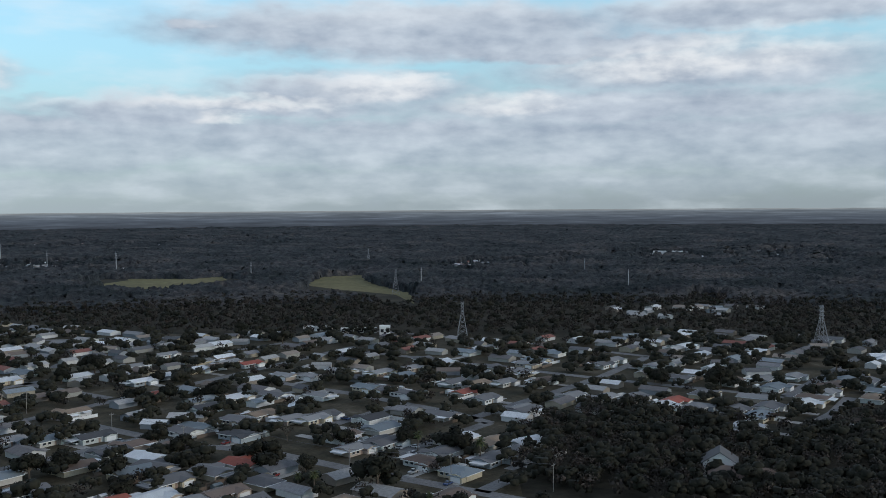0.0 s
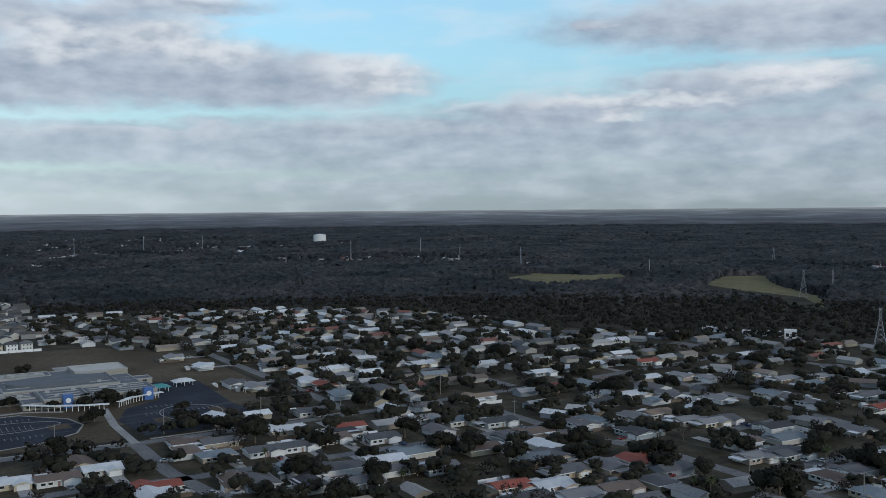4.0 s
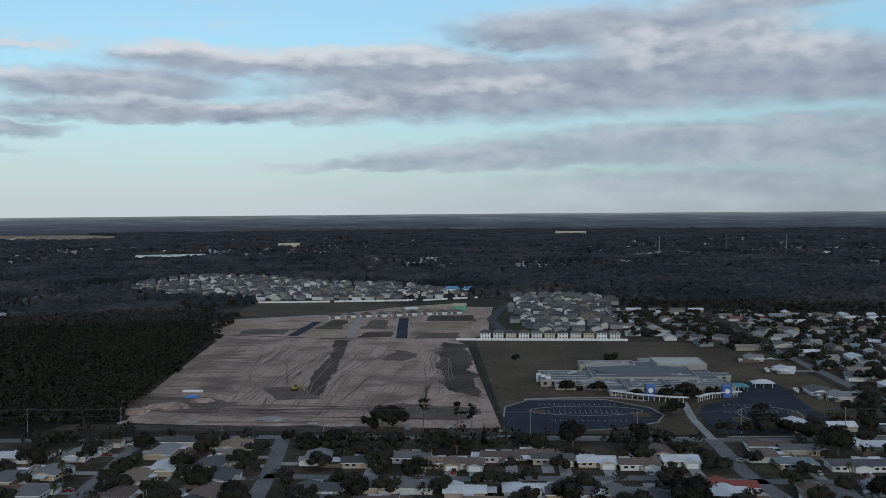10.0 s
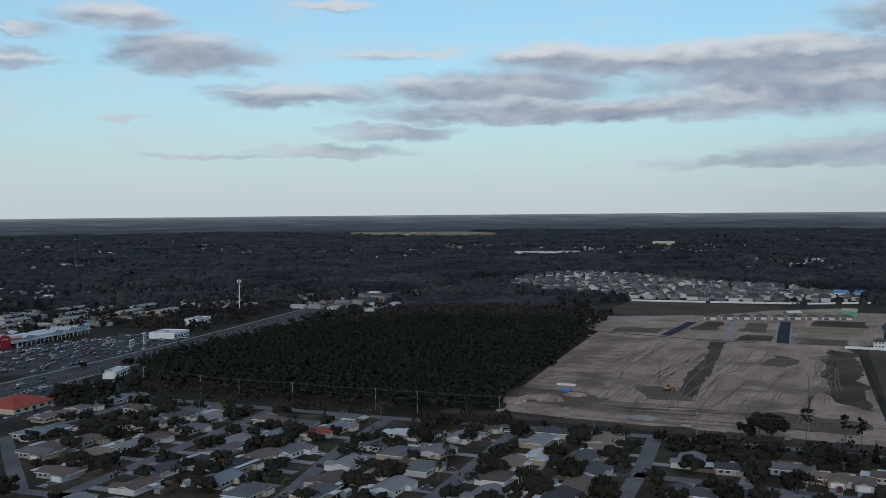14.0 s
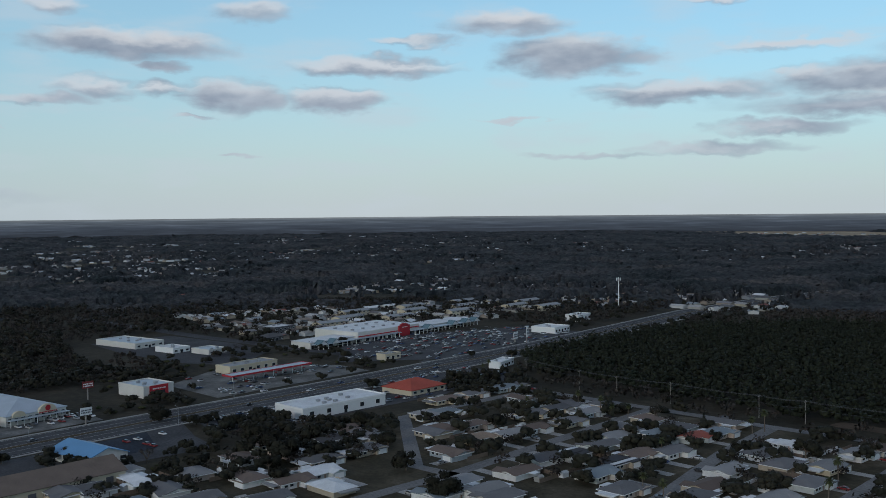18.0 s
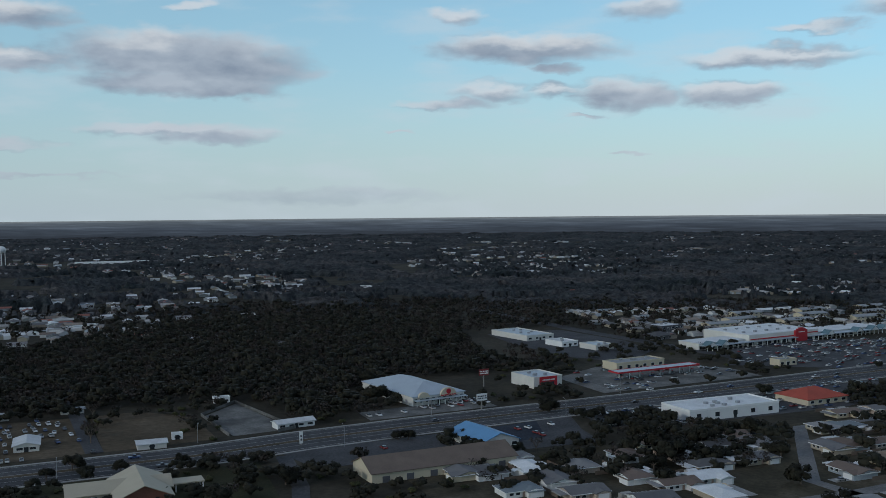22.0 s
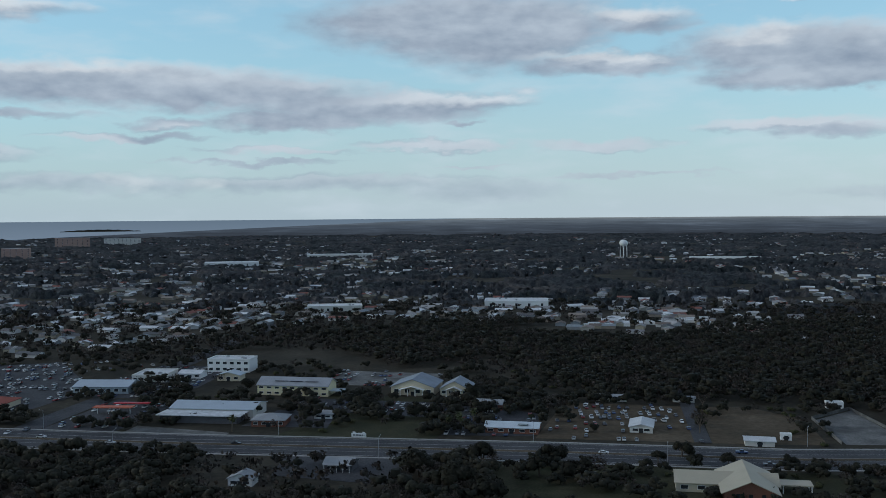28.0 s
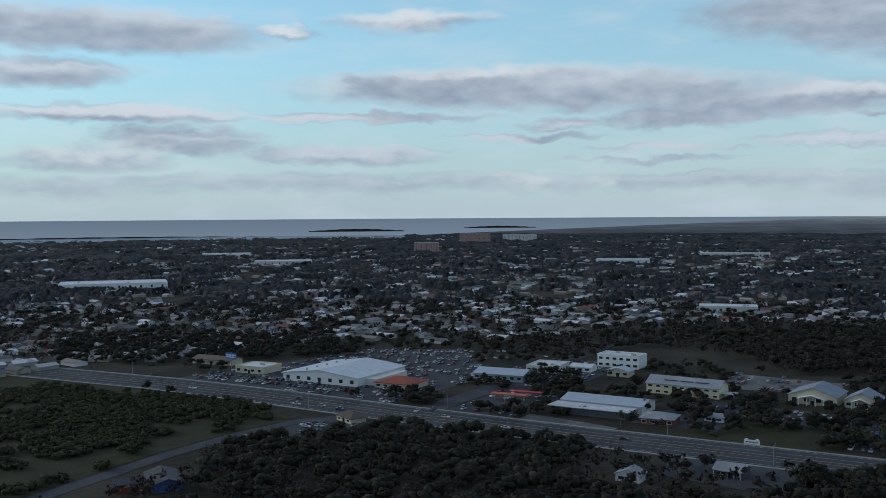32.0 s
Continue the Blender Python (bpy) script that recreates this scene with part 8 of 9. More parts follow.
# graded bands across the western part, wheel ruts along the rest
for i in range(64):
    yy = 540 + i * 4.0 + rnd.uniform(-1, 1)
    x = -206 + rnd.uniform(0, 10) - (yy - 540) * 0.06
    if rnd.random() < 0.85:
        rut(x, yy, 1, 0.05, rnd.randint(3, 9), rnd.uniform(0.6, 2.2), 6)
for i in range(44):
    x, y = rnd.uniform(-180, -20), rnd.uniform(495, 700)
    n, w = rnd.randint(8, 24), rnd.uniform(0.5, 0.9)
    dx = rnd.uniform(-0.12, 0.12)
    for off in (0, 2.6):
        rut(x + off, y, dx, 1, min(n, int((795 - y) / 6)), w)
for i in range(12):
    x, y = rnd.uniform(-200, -90), rnd.uniform(490, 535)
    for off in (0, 2.8):
        rut(x, y + off, 1, rnd.uniform(-0.06, 0.06), min(14, int((-5 - x) / 6)), 0.8)
tagged(mesh_ob("wheel_ruts", fv, ff, M_rut), "dark wheel ruts and graded bands in the dirt", "tracks", kind="stuff")
# plots and tracks of the estate under construction
for k, (x0, x1, y0, y1) in enumerate(((-222, -176, 842, 880), (-158, -122, 826, 870), (-110, -80, 822, 860), (-62, -22, 815, 850), (-240, -172, 892, 935), (-156, -132, 880, 950), (-116, -92, 880, 950), (-66, -12, 868, 930), (-62, -12, 940, 990))):
    ragged("house_plot", [(x0, y0), (x1, y0), (x1 - 4, y1), (x0 + 5, y1)], 0.10, (M_damp, M_sand_sunlit, M_field)[k % 3], "bare building plot of the new estate", "plot", 4, 20 + k)


def heap(x, y, w, h, mat, name, label, seed):
    r = random.Random(seed)
    bm = bmesh.new()
    bmesh.ops.create_icosphere(bm, subdivisions=3, radius=1)
    for v in bm.verts:
        k = 1 + 0.35 * noise.noise(v.co * 2.2 + Vector((seed, 0, 0))) + 0.15 * noise.noise(v.co * 6)
        v.co = Vector((v.co.x * w * k, v.co.y * w * 0.7 * k, max(-0.2, v.co.z) * h * k))
    me = bpy.data.meshes.new(name)
    bm.to_mesh(me)
    bm.free()
    me.materials.append(mat)
    ob = new(name, me)
    ob.matrix_basis = pose(x, y, 0)
    tagged(ob, label, "heap")


heap(-176, 528, 12, 2.6, M_dirt, "dirt_mound", "rough heap of pale dirt on the site", 1)
heap(-190, 515, 9, 2.0, M_dirt, "dirt_mound", "low heap of dug dirt at the wood's edge", 2)
heap(-162, 545, 7, 1.8, M_dirt, "dirt_mound", "low heap of dug dirt beside tracks", 3)
heap(-112, 498, 8, 1.3, M_concrete, "gravel_mound", "low heap of white gravel", 4)
tr = tagged(thing("tarpaulin_stack", -171, 556), "stack under a bright blue tarpaulin", "stack")
part("stack", box_bm((-3.6, 3.6, -1.6, 1.6, 0, 1.3), bevel=0.3), plain("blue_tarpaulin", (0.06, 0.20, 0.55), 0.5), tr)
tr = tagged(thing("tarpaulin_stack", -176, 574), "pipe stack under a pale tarpaulin", "stack")
part("stack", box_bm((-6, 6, -1.5, 1.5, 0, 1.3), bevel=0.3), M_white, tr)
ex = tagged(thing("excavator", -116, 580), "yellow-brown excavator on the bare dirt", "excavator")
M_yel = plain("digger_yellow", (0.40, 0.24, 0.05), 0.5)
part("body", box_bm((-1.6, 1.4, -1.4, 1.4, 1.0, 2.2), bevel=0.15), M_yel, ex)
part("cab", box_bm((-0.2, 1.4, 0.1, 1.3, 2.2, 3.3), bevel=0.1), M_glass, ex)
for s in (-1.3, 1.3):
    part("track", box_bm((-2.1, 2.1, s - 0.35, s + 0.35, 0.0, 0.95), bevel=0.25), M_tyre, ex)
bm = bmesh.new()
add_limb(bm, (1.2, -0.6, 1.8), (4.0, -0.6, 4.2), 0.3, 0.25)
add_limb(bm, (4.0, -0.6, 4.2), (5.8, -0.6, 1.4), 0.24, 0.18)
add_box(bm, 5.3, 6.4, -1.1, -0.1, 0.4, 1.4)
part("arm", bm, M_yel, ex)
for i, (x, y) in enumerate(((-40, 478), (-88, 486), (-70, 482), (-20, 480), (-150, 488), (-186, 488), (-182, 480))):
    pt = tagged(thing("pipe_stack", x, y, 0.05, rnd.uniform(0, 180)), "stack of pale concrete pipes on the site", "pipes", "pipe stacks")
    for k in range(3):
        bm = bmesh.new()
        bmesh.ops.create_cone(bm, cap_ends=True, segments=10, radius1=0.5, radius2=0.5, depth=5, matrix=pose(0, -1.0 + k, 0.5, 0, 90))
        part("pipe", bm, M_concrete, pt)

ragged("rubble_ground", [(-285, -447), (-305, -437), (-308, -406), (-284, -395), (-277, -423)], 0.12, M_worn, "broken concrete slab among the brush", "rubble", 5, 51)
rnd = random.Random(71)
for i in range(14):
    heap(rnd.uniform(-304, -282), rnd.uniform(-440, -400), rnd.uniform(0.9, 2.4), rnd.uniform(0.4, 1.1), M_concrete, "rubble_pile", "low pile of broken pale concrete", 60 + i)
# white mobile homes in the western woods
MOBILES = []
for i in range(4, 13):
    for k in range(2):
        MOBILES.append((-893 - 8.2 * i - 15 * k + rnd.uniform(-3, 3), -128 + 13.4 * i + rnd.uniform(-3, 3)))
mobile = None
for x, y in MOBILES:
    m = pose(x, y, 0, 0, 0, 92 + rnd.uniform(-12, 12))
    if mobile:
        copy_thing(mobile, m)
        continue
    mobile = tagged(thing("mobile_home", x, y), "white mobile home with low metal roof", "mobile home", "white mobile homes")
    mobile.matrix_basis = m
    part("wall", box_bm((-5.5, 5.5, -2.1, 2.1, -0.2, 2.9)), M_white, mobile)
    bm = bmesh.new()
    add_roof(bm, -5.5, 5.5, -2.1, 2.1, 2.9, 0.5, "g", over=0.15, thick=0.12)
    part("roof", bm, M_roof_white, mobile)

# ---- poles, wires, pylons, masts ----
def pole(x, y, h, turn=0.0, arm=True, label="weathered wooden utility pole with crossarm"):
    key = ("pole", h, arm)
    if key in made_house:
        return copy_thing(made_house[key], pose(x, y, 0, 0, 0, turn))
    root = tagged(thing("utility_pole", x, y, 0, turn), label, "pole", "utility poles")
    bm = bmesh.new()
    add_limb(bm, (0, 0, -0.5), (0, 0, h), 0.2, 0.13, 7)
    part("post", bm, M_pole, root)
    if arm:
        part("crossarm", box_bm((-1.3, 1.3, -0.08, 0.08, h - 1.0, h - 0.8)), M_pole, root)
        for k in (-1.1, 0, 1.1):
            part("insulator", box_bm((k - 0.06, k + 0.06, -0.06, 0.06, h - 0.8, h - 0.5)), M_metal, root)
    made_house[key] = root
    return root


def wires(name, pts, offs, sag, label):
    """Sagging wires over a row of pole tops."""
    for o in offs:
        cu = bpy.data.curves.new(name, "CURVE")
        cu.dimensions, cu.bevel_depth, cu.bevel_resolution = "3D", 0.035, 0
        sp = cu.splines.new("POLY")
        line = []
        for (a, b) in zip(pts, pts[1:]):
            for k in range(6):
                t = k / 6
                line.append((a[0] + (b[0] - a[0]) * t, a[1] + (b[1] - a[1]) * t + o, a[2] + (b[2] - a[2]) * t - sag * 4 * t * (1 - t)))
        line.append((pts[-1][0], pts[-1][1] + o, pts[-1][2]))
        sp.points.add(len(line) - 1)
        for p, q in zip(sp.points, line):
            p.co = (*q, 1)
        cu.materials.append(M_signbar)
        tagged(new(name, cu), label, "wire", kind="structure")


ROW = [(-420, 478), (-367, 466), (-338, 464), (-303, 466), (-250, 466), (-226, 468), (-180, 470), (-130, 470), (-80, 470), (-30, 468), (20, 463), (70, 462), (120, 468), (170, 472), (215, 474), (280, 480)]
for x, y in ROW:
    pole(x, y, 12.0, 90)
wires("power_line", [(x, y, 11.6) for x, y in ROW], (-1.1, 0, 1.1), 0.6, "sagging overhead power wires along the street")
wires("phone_line", [(x, y, 8.2) for x, y in ROW], (0.1,), 0.7, "sagging phone cable along the street")
ROW2 = [(317, 184), (308, 225), (290, 262), (288, 310), (278, 350), (276, 400)]
for x, y in ROW2:
    pole(x, y, 11.0, 0)
wires("power_line", [(x, y, 10.5) for x, y in ROW2], (0, 0.9), 0.6, "sagging overhead power wires along the street")
for k in range(15):
    y = -560 + k * 62
    i = min(range(len(HWY)), key=lambda j: abs(HWY[j][1] - y))
    (ax, ay), (bx, by) = HWY[max(0, i - 1)], HWY[min(len(HWY) - 1, i + 1)]
    x = ax + (bx - ax) * (y - ay) / (by - ay)
    lp = tagged(thing("street_lamp", x + (20.5 if k % 2 else -20.5), y, 0, 0 if k % 2 == 0 else 180), "tall grey street lamp with a curved arm", "street lamp", "street lamps")
    bm = bmesh.new()
    add_limb(bm, (0, 0, -0.3), (0, 0, 9.5), 0.12, 0.08, 6)
    add_limb(bm, (0, 0, 9.4), (2.6, 0, 10.2), 0.06, 0.05, 5)
    part("post", bm, M_steel, lp)
    part("lamp_head", box_bm((2.4, 3.3, -0.16, 0.16, 10.08, 10.3)), M_metal, lp)


def pylon(x, y, h, turn):
    key = ("pylon", h)
    if key in made_house:
        return copy_thing(made_house[key], pose(x, y, 0, 0, 0, turn))
    root = tagged(thing("power_pylon", x, y, 0, turn), "grey steel lattice power pylon", "pylon", "power pylons")
    r = lambda z: 4.6 - 3.7 * min(1.0, z / (h * 0.72))
    levels = [0, h * 0.16, h * 0.3, h * 0.42, h * 0.53, h * 0.63, h * 0.72, h * 0.8, h * 0.88, h]
    bm = bmesh.new()
    for sx, sy in ((1, 1), (1, -1), (-1, -1), (-1, 1)):
        for a, b in zip(levels, levels[1:]):
            add_limb(bm, (sx * r(a), sy * r(a), a), (sx * r(b), sy * r(b), b), 0.17, 0.15, 4)
    part("leg_frame", bm, M_steel, root)
    bm = bmesh.new()
    for a, b in zip(levels, levels[1:]):
        for s in (-1, 1):
            add_limb(bm, (-r(a), s * r(a), a), (r(b), s * r(b), b), 0.09, 0.09, 3)
            add_limb(bm, (r(a), s * r(a), a), (-r(b), s * r(b), b), 0.09, 0.09, 3)
            add_limb(bm, (s * r(a), -r(a), a), (s * r(b), r(b), b), 0.09, 0.09, 3)
            add_limb(bm, (s * r(a), r(a), a), (s * r(b), -r(b), b), 0.09, 0.09, 3)
    part("bracing", bm, M_steel, root)
    for z in (h * 0.74, h * 0.84, h * 0.94):
        bm = bmesh.new()
        for s in (-1, 1):
            add_limb(bm, (0, 0, z), (s * 5.2, 0, z + 0.5), 0.22, 0.1, 4)
            add_limb(bm, (0, 0, z + 1.6), (s * 5.2, 0, z + 0.6), 0.12, 0.08, 4)
        part("crossarm", bm, M_steel, root)
    made_house[key] = root
    return root


pylon(634, 451, 31, 40)
pylon(916, 750, 31, 40)
for x, y in ((760, 209), (1340, 1160)):
    pylon(x, y, 31, 40)
for x, y, h in ((1009, 783, 27), (1077, 521, 29), (978, 1072, 28), (987, 1409, 34), (942, 1344, 34), (1007, 1804, 40), (832, 1775, 40), (929, 1518, 34), (1300, 700, 26), (400, 2300, 42), (560, 2330, 42), (700, 2330, 42)):
    ms = tagged(thing("steel_pole", x, y), "tall slim steel transmission pole", "pole", "transmission poles")
    bm = bmesh.new()
    add_limb(bm, (0, 0, -0.5), (0, 0, h), 0.75, 0.4, 6)
    part("post", bm, M_steel, ms)
    part("arms", box_bm((-2.4, 2.4, -0.15, 0.15, h - 3, h - 2.7), (-2.4, 2.4, -0.15, 0.15, h - 6, h - 5.7)), M_steel, ms)
# phone mast near the wood
mast = tagged(thing("phone_mast", -616, 849), "tall white phone mast with antennas", "mast")
bm = bmesh.new()
add_limb(bm, (0, 0, -0.5), (0, 0, 37), 0.6, 0.4, 8)
part("post", bm, M_white, mast)
for k in range(6):
    a = k * math.pi / 3
    part("antenna", box_bm((2.0 * math.cos(a) - 0.3, 2.0 * math.cos(a) + 0.3, 2.0 * math.sin(a) - 0.3, 2.0 * math.sin(a) + 0.3, 33.5, 36.5)), M_white, mast)
part("platform", box_bm((-2, 2, -2, 2, 33.9, 34.2)), M_metal, mast)
# water tower and tank
wtw = tagged(thing("water_tower", -2308, -111), "white water tower on slim legs", "water tower")
bm = bmesh.new()
bmesh.ops.create_uvsphere(bm, u_segments=24, v_segments=14, radius=10, matrix=pose(0, 0, 36) @ Matrix.Diagonal((1, 1, 0.8, 1)))
part("tank", bm, M_white, wtw, "white bulging tank")
for k in range(6):
    a = k * math.pi / 3
    bm = bmesh.new()
    add_limb(bm, (9 * math.cos(a), 9 * math.sin(a), -0.5), (8.5 * math.cos(a), 8.5 * math.sin(a), 34), 0.7, 0.6, 6)
    part("leg", bm, M_white, wtw)
bm = bmesh.new()
add_limb(bm, (0, 0, -0.5), (0, 0, 30), 1.4, 1.4, 8)
part("riser", bm, M_white, wtw)
tk = tagged(thing("storage_tank", 1134, 2629), "big white storage tank above the woods", "tank")
bm = bmesh.new()
bmesh.ops.create_cone(bm, cap_ends=True, segments=32, radius1=18, radius2=18, depth=26, matrix=pose(0, 0, 13))
part("shell", bm, M_white, tk)
bm = bmesh.new()
bmesh.ops.create_cone(bm, cap_ends=True, segments=32, radius1=18, radius2=2, depth=3, matrix=pose(0, 0, 27.5))
part("lid", bm, M_white, tk)
# far blocks by the shore and big pale roofs
for x, y, w, d, h, mt, lab in ((-2920, -1960, 110, 30, 34, plain("pink_stucco", (0.40, 0.27, 0.23), 0.9), "pink apartment tower near the shore"), (-3260, -1980, 130, 30, 24, M_pale, "pale apartment slab near the shore"),
                               (-2200, -1640, 70, 40, 26, bpy.data.materials["pink_stucco"] if "pink_stucco" in bpy.data.materials else M_cream, "pink office tower among roofs"), (-2211, 110, 150, 24, 9, M_white, "long white school building far off"),
                               (-1115, -175, 72, 40, 8, M_white, "broad white-roofed store among trees"), (-1030, -365, 60, 30, 7, M_pale, "pale store with flat roof among trees"), (-890, -1240, 150, 70, 9, M_white, "broad white warehouse among trees"),
                               (-707, 2162, 150, 60, 9, M_white, "long white store building beyond the woods"), (-1500, -1500, 120, 60, 9, M_pale, "broad pale store among roofs"), (-1900, -900, 110, 50, 9, M_white, "broad white store among roofs"), (-2300, -800, 160, 50, 9, M_pale, "pale retail block far off"),
                               (-1700, -1900, 120, 60, 9, M_white, "white retail block far off"), (-560, 2750, 60, 40, 14, M_cream, "pale hospital block far off"), (330, 3900, 120, 50, 15, M_cream, "pale office block far off"), (1900, 830, 60, 30, 9, M_white, "white hall in the woods"), (-1300, 420, 60, 24, 6, M_pale, "pale school building among trees")):
    store("far_building", lab, x, y, math.degrees(math.atan2(y, x)) + 90 + 180, w, d, h, mt, M_roof_white, windows=max(4, int(w / 14)), floors=max(1, int(h / 4.5)) if h > 20 else 1, units=3)

# ---- vehicles ----
rnd = random.Random(33)
def row(n, x, y, dx, dy, turn, skip=0.25):
    for i in range(n):
        if rnd.random() > skip:
            car(x + dx * i + rnd.uniform(-0.2, 0.2), y + dy * i + rnd.uniform(-0.2, 0.2), turn + rnd.uniform(-4, 4) + 180 * rnd.randrange(2), rnd.choice((0, 0, 0, 1)))


for yy in (530, 552, 575, 600, 622):
    row(9, -628 + (yy - 530) * 0.25, yy, 2.9, 0.8, 98, 0.35)
for k in range(4):
    row(12, -545 + k * 15, -52 + k * 3, 0.2, 4.6, 10, 0.3)
row(14, -620, -430, -3.0, 3.0, 45, 0.3)
row(14, -600, -400, -3.0, 3.0, 45, 0.3)
row(16, -440, -478, -0.2, 5.0, 10, 0.3)
row(10, -452, -470, -0.2, 5.0, 10, 0.35)
row(8, -440, 262, -1.5, 7.0, 100, 0.3)
row(7, -462, 410, -0.8, 3.0, 10, 0.2)
row(7, -470, 432, -0.8, 3.0, 10, 0.2)
row(6, -512, 205, -0.4, 3.2, 10, 0.4)
row(6, -370, -348, 3.4, 1.0, 100, 0.3)
row(5, -520, -130, 0, 3.2, 5, 0.4)
row(5, -525, -190, 0, 3.2, 5, 0.4)
for x, y, tn in ((-500, 330, 98), (-470, 300, 98), (-480, 350, 98), (-489, 380, 98), (-440, -30, 92), (-432, 40, 92), (-452, 30, 92), (-470, 180, 98), (-424, -200, 95), (-414, -260, 95), (-402, -360, 95), (-399, -390, 95), (-404, -375, 95), (-412, -400, 95), (-418, -300, 95), (-400, -480, 95), (-486, 440, 98), (-494, 450, 98), (-488, 462, 98), (-497, 470, 98), (-430, -317, 10), (-422, -322, 10)):
    car(x, y, tn, rnd.choice((0, 0, 1)))
car(-236, 372, 95, 2)
n = 0
for x, y in HOME_SPOTS[:200]:
    if rnd.random() < 0.45:
        dd, way = nearest_street(x, y)
        if 12 < dd < 40:
            w2 = round((way + 90) / 90) * 90
            c, s = math.cos(radians(w2)), math.sin(radians(w2))
            lx, ly = rnd.choice((3.2, 5.8)), -rnd.uniform(10.5, 12.5)
            car(x + lx * c - ly * s, y + lx * s + ly * c, w2 + 90 + rnd.uniform(-4, 4), rnd.choice((0, 0, 0, 1)))

# ---- trees and further parked cars round the shops ----
def clear_of_shops(x, y, gap):
    for sx, sy, turn, w, d in SHOP_SPOTS:
        c, s = math.cos(radians(turn)), math.sin(radians(turn))
        lx, ly = (x - sx) * c + (y - sy) * s, -(x - sx) * s + (y - sy) * c
        if abs(lx) < w / 2 + gap and abs(ly) < d / 2 + gap:
            return False
    return True


def clear_of_roads(x, y, gap):
    for line in [HWY] + STREETS:
        wd = 21 if line is HWY else 5
        for (ax, ay), (bx, by) in zip(line, line[1:]):
            t = max(0, min(1, ((x - ax) * (bx - ax) + (y - ay) * (by - ay)) / ((bx - ax) ** 2 + (by - ay) ** 2)))
            if math.hypot(ax + t * (bx - ax) - x, ay + t * (by - ay) - y) < wd + gap:
                return False
    return True


LOT_LIST = [([(-512, 500), (-560, 432), (-640, 500), (-655, 520), (-622, 625), (-605, 690), (-528, 690)], 98, 0.24), ([(-425, 250), (-452, 258), (-458, 330), (-466, 400), (-474, 480), (-440, 485), (-415, 400), (-412, 290)], 98, 0.35),
            ([(-503, 300), (-515, 425), (-548, 425), (-585, 395), (-590, 345), (-562, 300)], 98, 0.12), ([(-424, -520), (-432, -350), (-540, -350), (-640, -440), (-600, -500)], 8, 0.3), ([(-500, -100), (-505, -205), (-540, -212), (-541, -105)], 5, 0.3),
            ([(-585, -215), (-590, -150), (-640, -150), (-640, -220)], 5, 0.3), ([(-462, -110), (-468, -66), (-520, -68), (-540, -105)], 5, 0.2), ([(-432, -312), (-436, -272), (-500, -276), (-516, -318)], 5, 0.2),
            ([(-520, -350), (-640, -358), (-640, -300), (-560, -290), (-520, -312)], 5, 0.35), ([(-464, -64), (-470, 14), (-556, 6), (-556, -60)], 5, 0.16), ([(-319, -343), (-324, -355), (-372, -353), (-390, -340), (-386, -322), (-350, -328)], 15, 0.35), ([(-486, 150), (-494, 226), (-520, 226), (-512, 176), (-508, 150)], 8, 0.3), ([(-436, 92), (-446, 200), (-453, 250), (-424, 240), (-398, 236), (-398, 190), (-404, 100)], 8, 0.05)]
rnd = random.Random(77)
shape = [(-2.3, 0.3), (2.3, 0.3), (2.3, 0.62), (2.1, 0.8), (1.0, 0.92), (-1.7, 0.95), (-2.25, 0.85)]
cabin = [(0.95, 0.9), (0.35, 1.42), (-1.0, 1.44), (-1.75, 0.93)]
pv, pf, pm = [], [], []
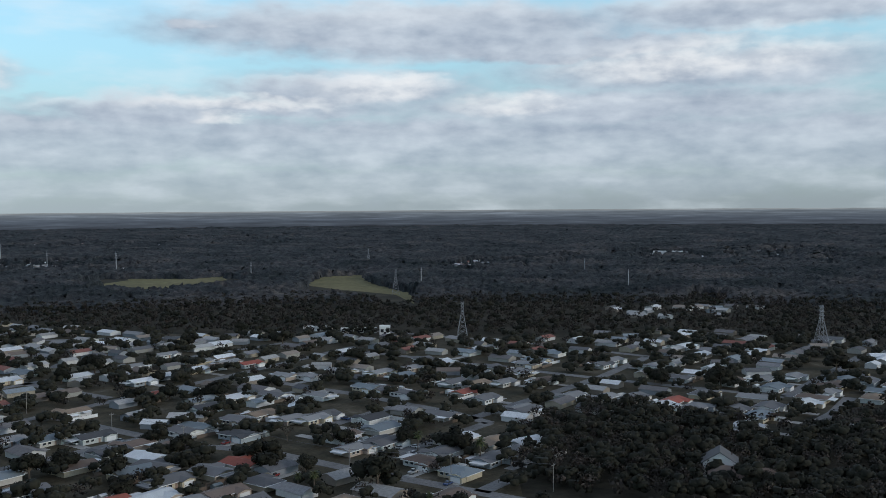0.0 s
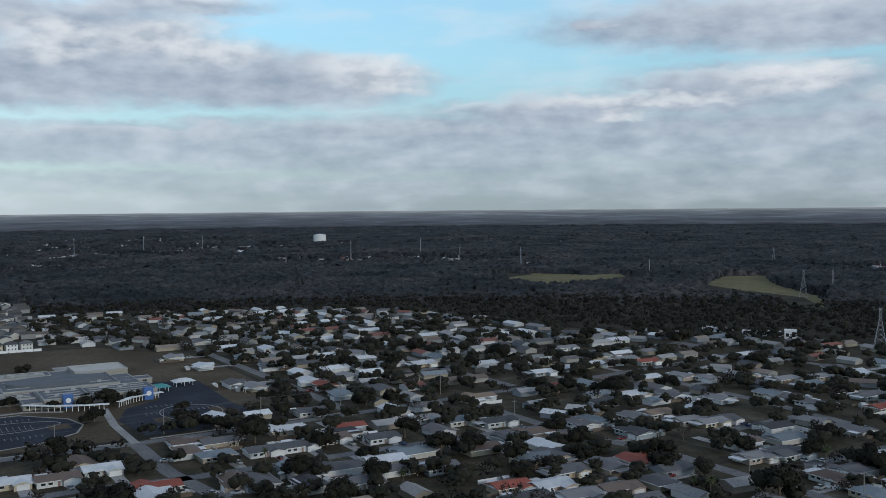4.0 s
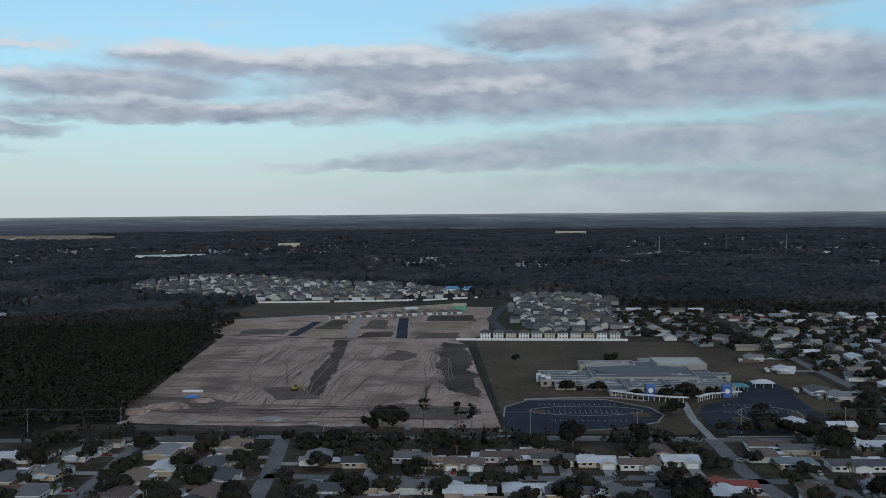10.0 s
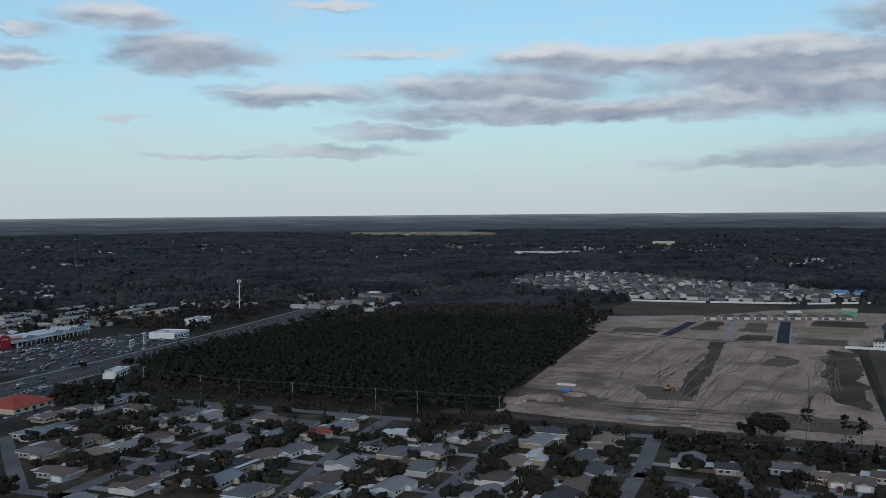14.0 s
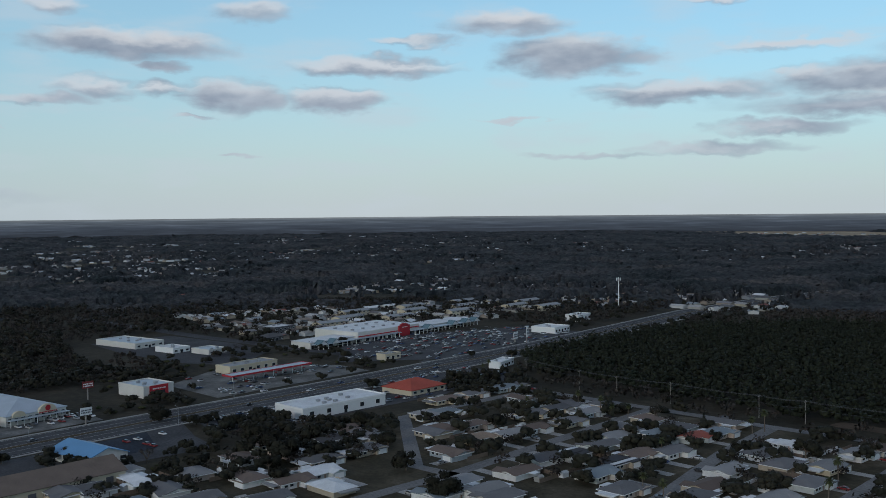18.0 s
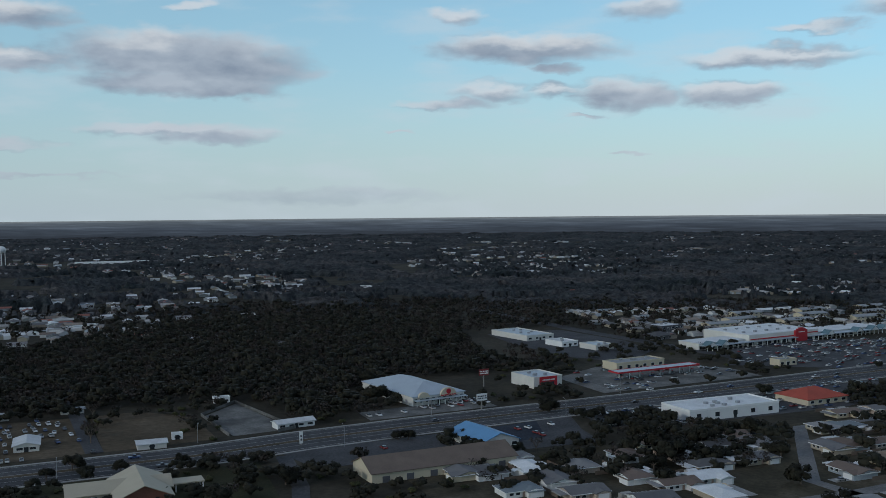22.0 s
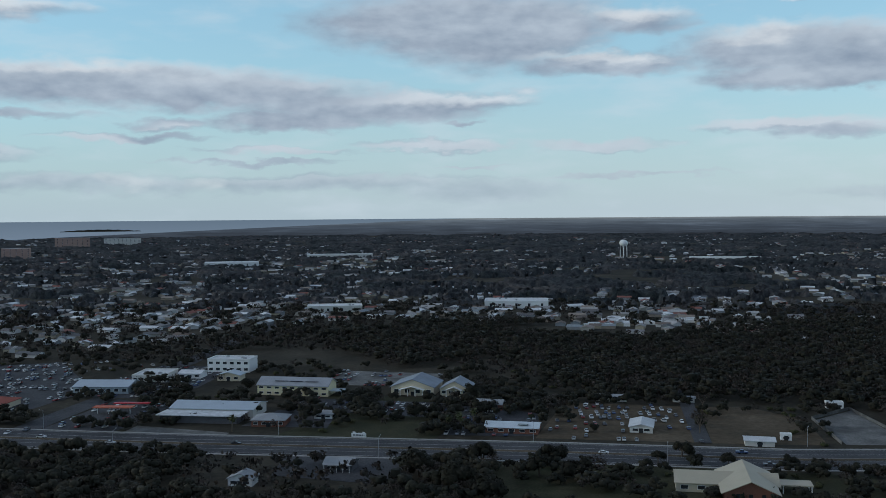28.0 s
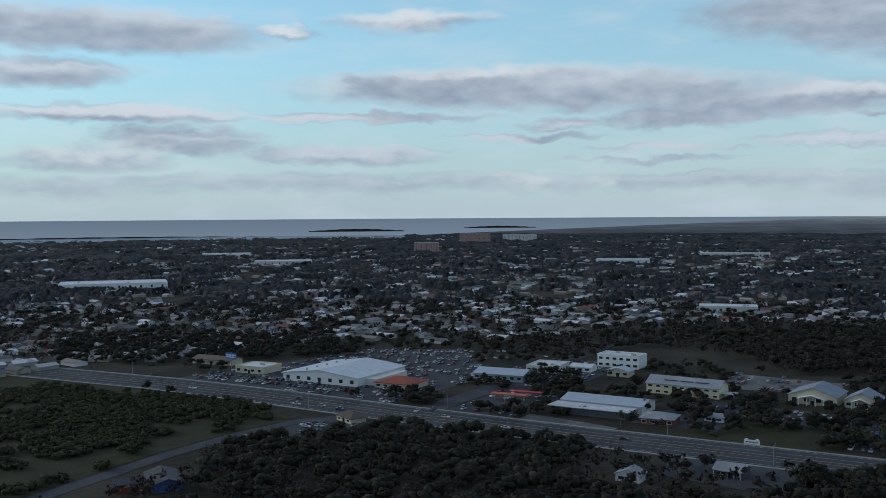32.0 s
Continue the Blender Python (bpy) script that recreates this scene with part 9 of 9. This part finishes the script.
for poly, turn, share in LOT_LIST:
    xs, ys = [p[0] for p in poly], [p[1] for p in poly]
    mx, my, reach = (min(xs) + max(xs)) / 2, (min(ys) + max(ys)) / 2, max(max(xs) - min(xs), max(ys) - min(ys)) / 1.4
    c, s = math.cos(radians(turn)), math.sin(radians(turn))
    b = -reach
    k = 0
    while b < reach:
        k += 1
        b += 5.6 if k % 2 else 11.5
        a = -reach
        while a < reach:
            a += 2.95
            # rows run across the parking direction
            x, y = mx + b * c - a * s, my + b * s + a * c
            if rnd.random() > share or not inside(poly, x, y) or not clear_of_shops(x, y, 3) or not clear_of_roads(x, y, -1) or any(abs(x - p) + abs(y - q) < 4.5 for p, q in CAR_SPOTS):
                continue
            m = pose(x + rnd.uniform(-0.3, 0.3), y + rnd.uniform(-0.3, 0.3), 0.12, 0, 0, turn + rnd.uniform(-3, 3) + 180 * rnd.randrange(2))
            for prof, hw, mat in ((shape, 0.9, 0), (cabin, 0.76, 1)):
                n0, n = len(pv), len(prof)
                pv.extend([tuple(m @ Vector((px, -hw, pz))) for px, pz in prof] + [tuple(m @ Vector((px, hw, pz))) for px, pz in prof])
                pf.append([n0 + i for i in range(n)])
                pf.append([n0 + 2 * n - 1 - i for i in range(n)])
                pf.extend([[n0 + (i + 1) % n, n0 + i, n0 + n + i, n0 + n + (i + 1) % n] for i in range(n)])
                pm.extend([mat] * (n + 2))
M_paint_lot = palette("parked_paint", [(0.6, 0.6, 0.61), (0.05, 0.05, 0.055), (0.30, 0.31, 0.32), (0.68, 0.68, 0.68), (0.10, 0.11, 0.13), (0.22, 0.03, 0.03), (0.05, 0.08, 0.17), (0.45, 0.44, 0.42)], 0.3, 0.1, island=True, var=0.05, spec=0.5)
tagged(mesh_ob("parked_cars", pv, pf, None, mats=[M_paint_lot, M_glass], index=pm), "hundreds of parked cars of many colours on the lots", "cars", kind="stuff")

lot_x, lot_y = [], []
for x0, x1, y0, y1, n in ((-660, -455, -345, 470, 1500), (-425, -335, -70, 300, 420), (-660, -440, -640, -345, 420)):
    for i in range(n):
        x, y = rnd.uniform(x0, x1), rnd.uniform(y0, y1)
        thick = noise.noise(Vector((x * 0.022, y * 0.022, 3.3)))
        if thick < -0.12 or not clear_of_shops(x, y, 5) or not clear_of_roads(x, y, 1.5):
            continue
        # few trees stand inside the lots, none before the shop fronts seen from the road
        if any(inside(p, x, y) for p, t, q in LOT_LIST) and rnd.random() < 0.93:
            continue
        if not all(abs(x - a) + abs(y - b) > 6 for a, b in zip(lot_x, lot_y)) or any(abs(x - p) + abs(y - q) < 6 for p, q in CAR_SPOTS):
            continue
        lot_x.append(x)
        lot_y.append(y)
lot_x, lot_y = np.array(lot_x), np.array(lot_y)
k = np.random.default_rng(5).random(len(lot_x))
for lo, hi, name, label, mat, h, r, n, size in ((0, 0.62, "oak_grove", "dark evergreen trees scattered between the shops", M_oak, 7.0, 4.2, 95, 0.46), (0.62, 0.8, "bare_grove", "leafless trees scattered between the shops", M_bare, 7.5, 3.6, 110, 0.36), (0.8, 1.1, "shrubs", "low dark shrubs between the shops", M_bush, 2.6, 2.6, 80, 0.3)):
    q = (k >= lo) & (k < hi)
    wood(name, label, lot_x[q], lot_y[q], "oak", mat, h, r, n, size, 90 + n)
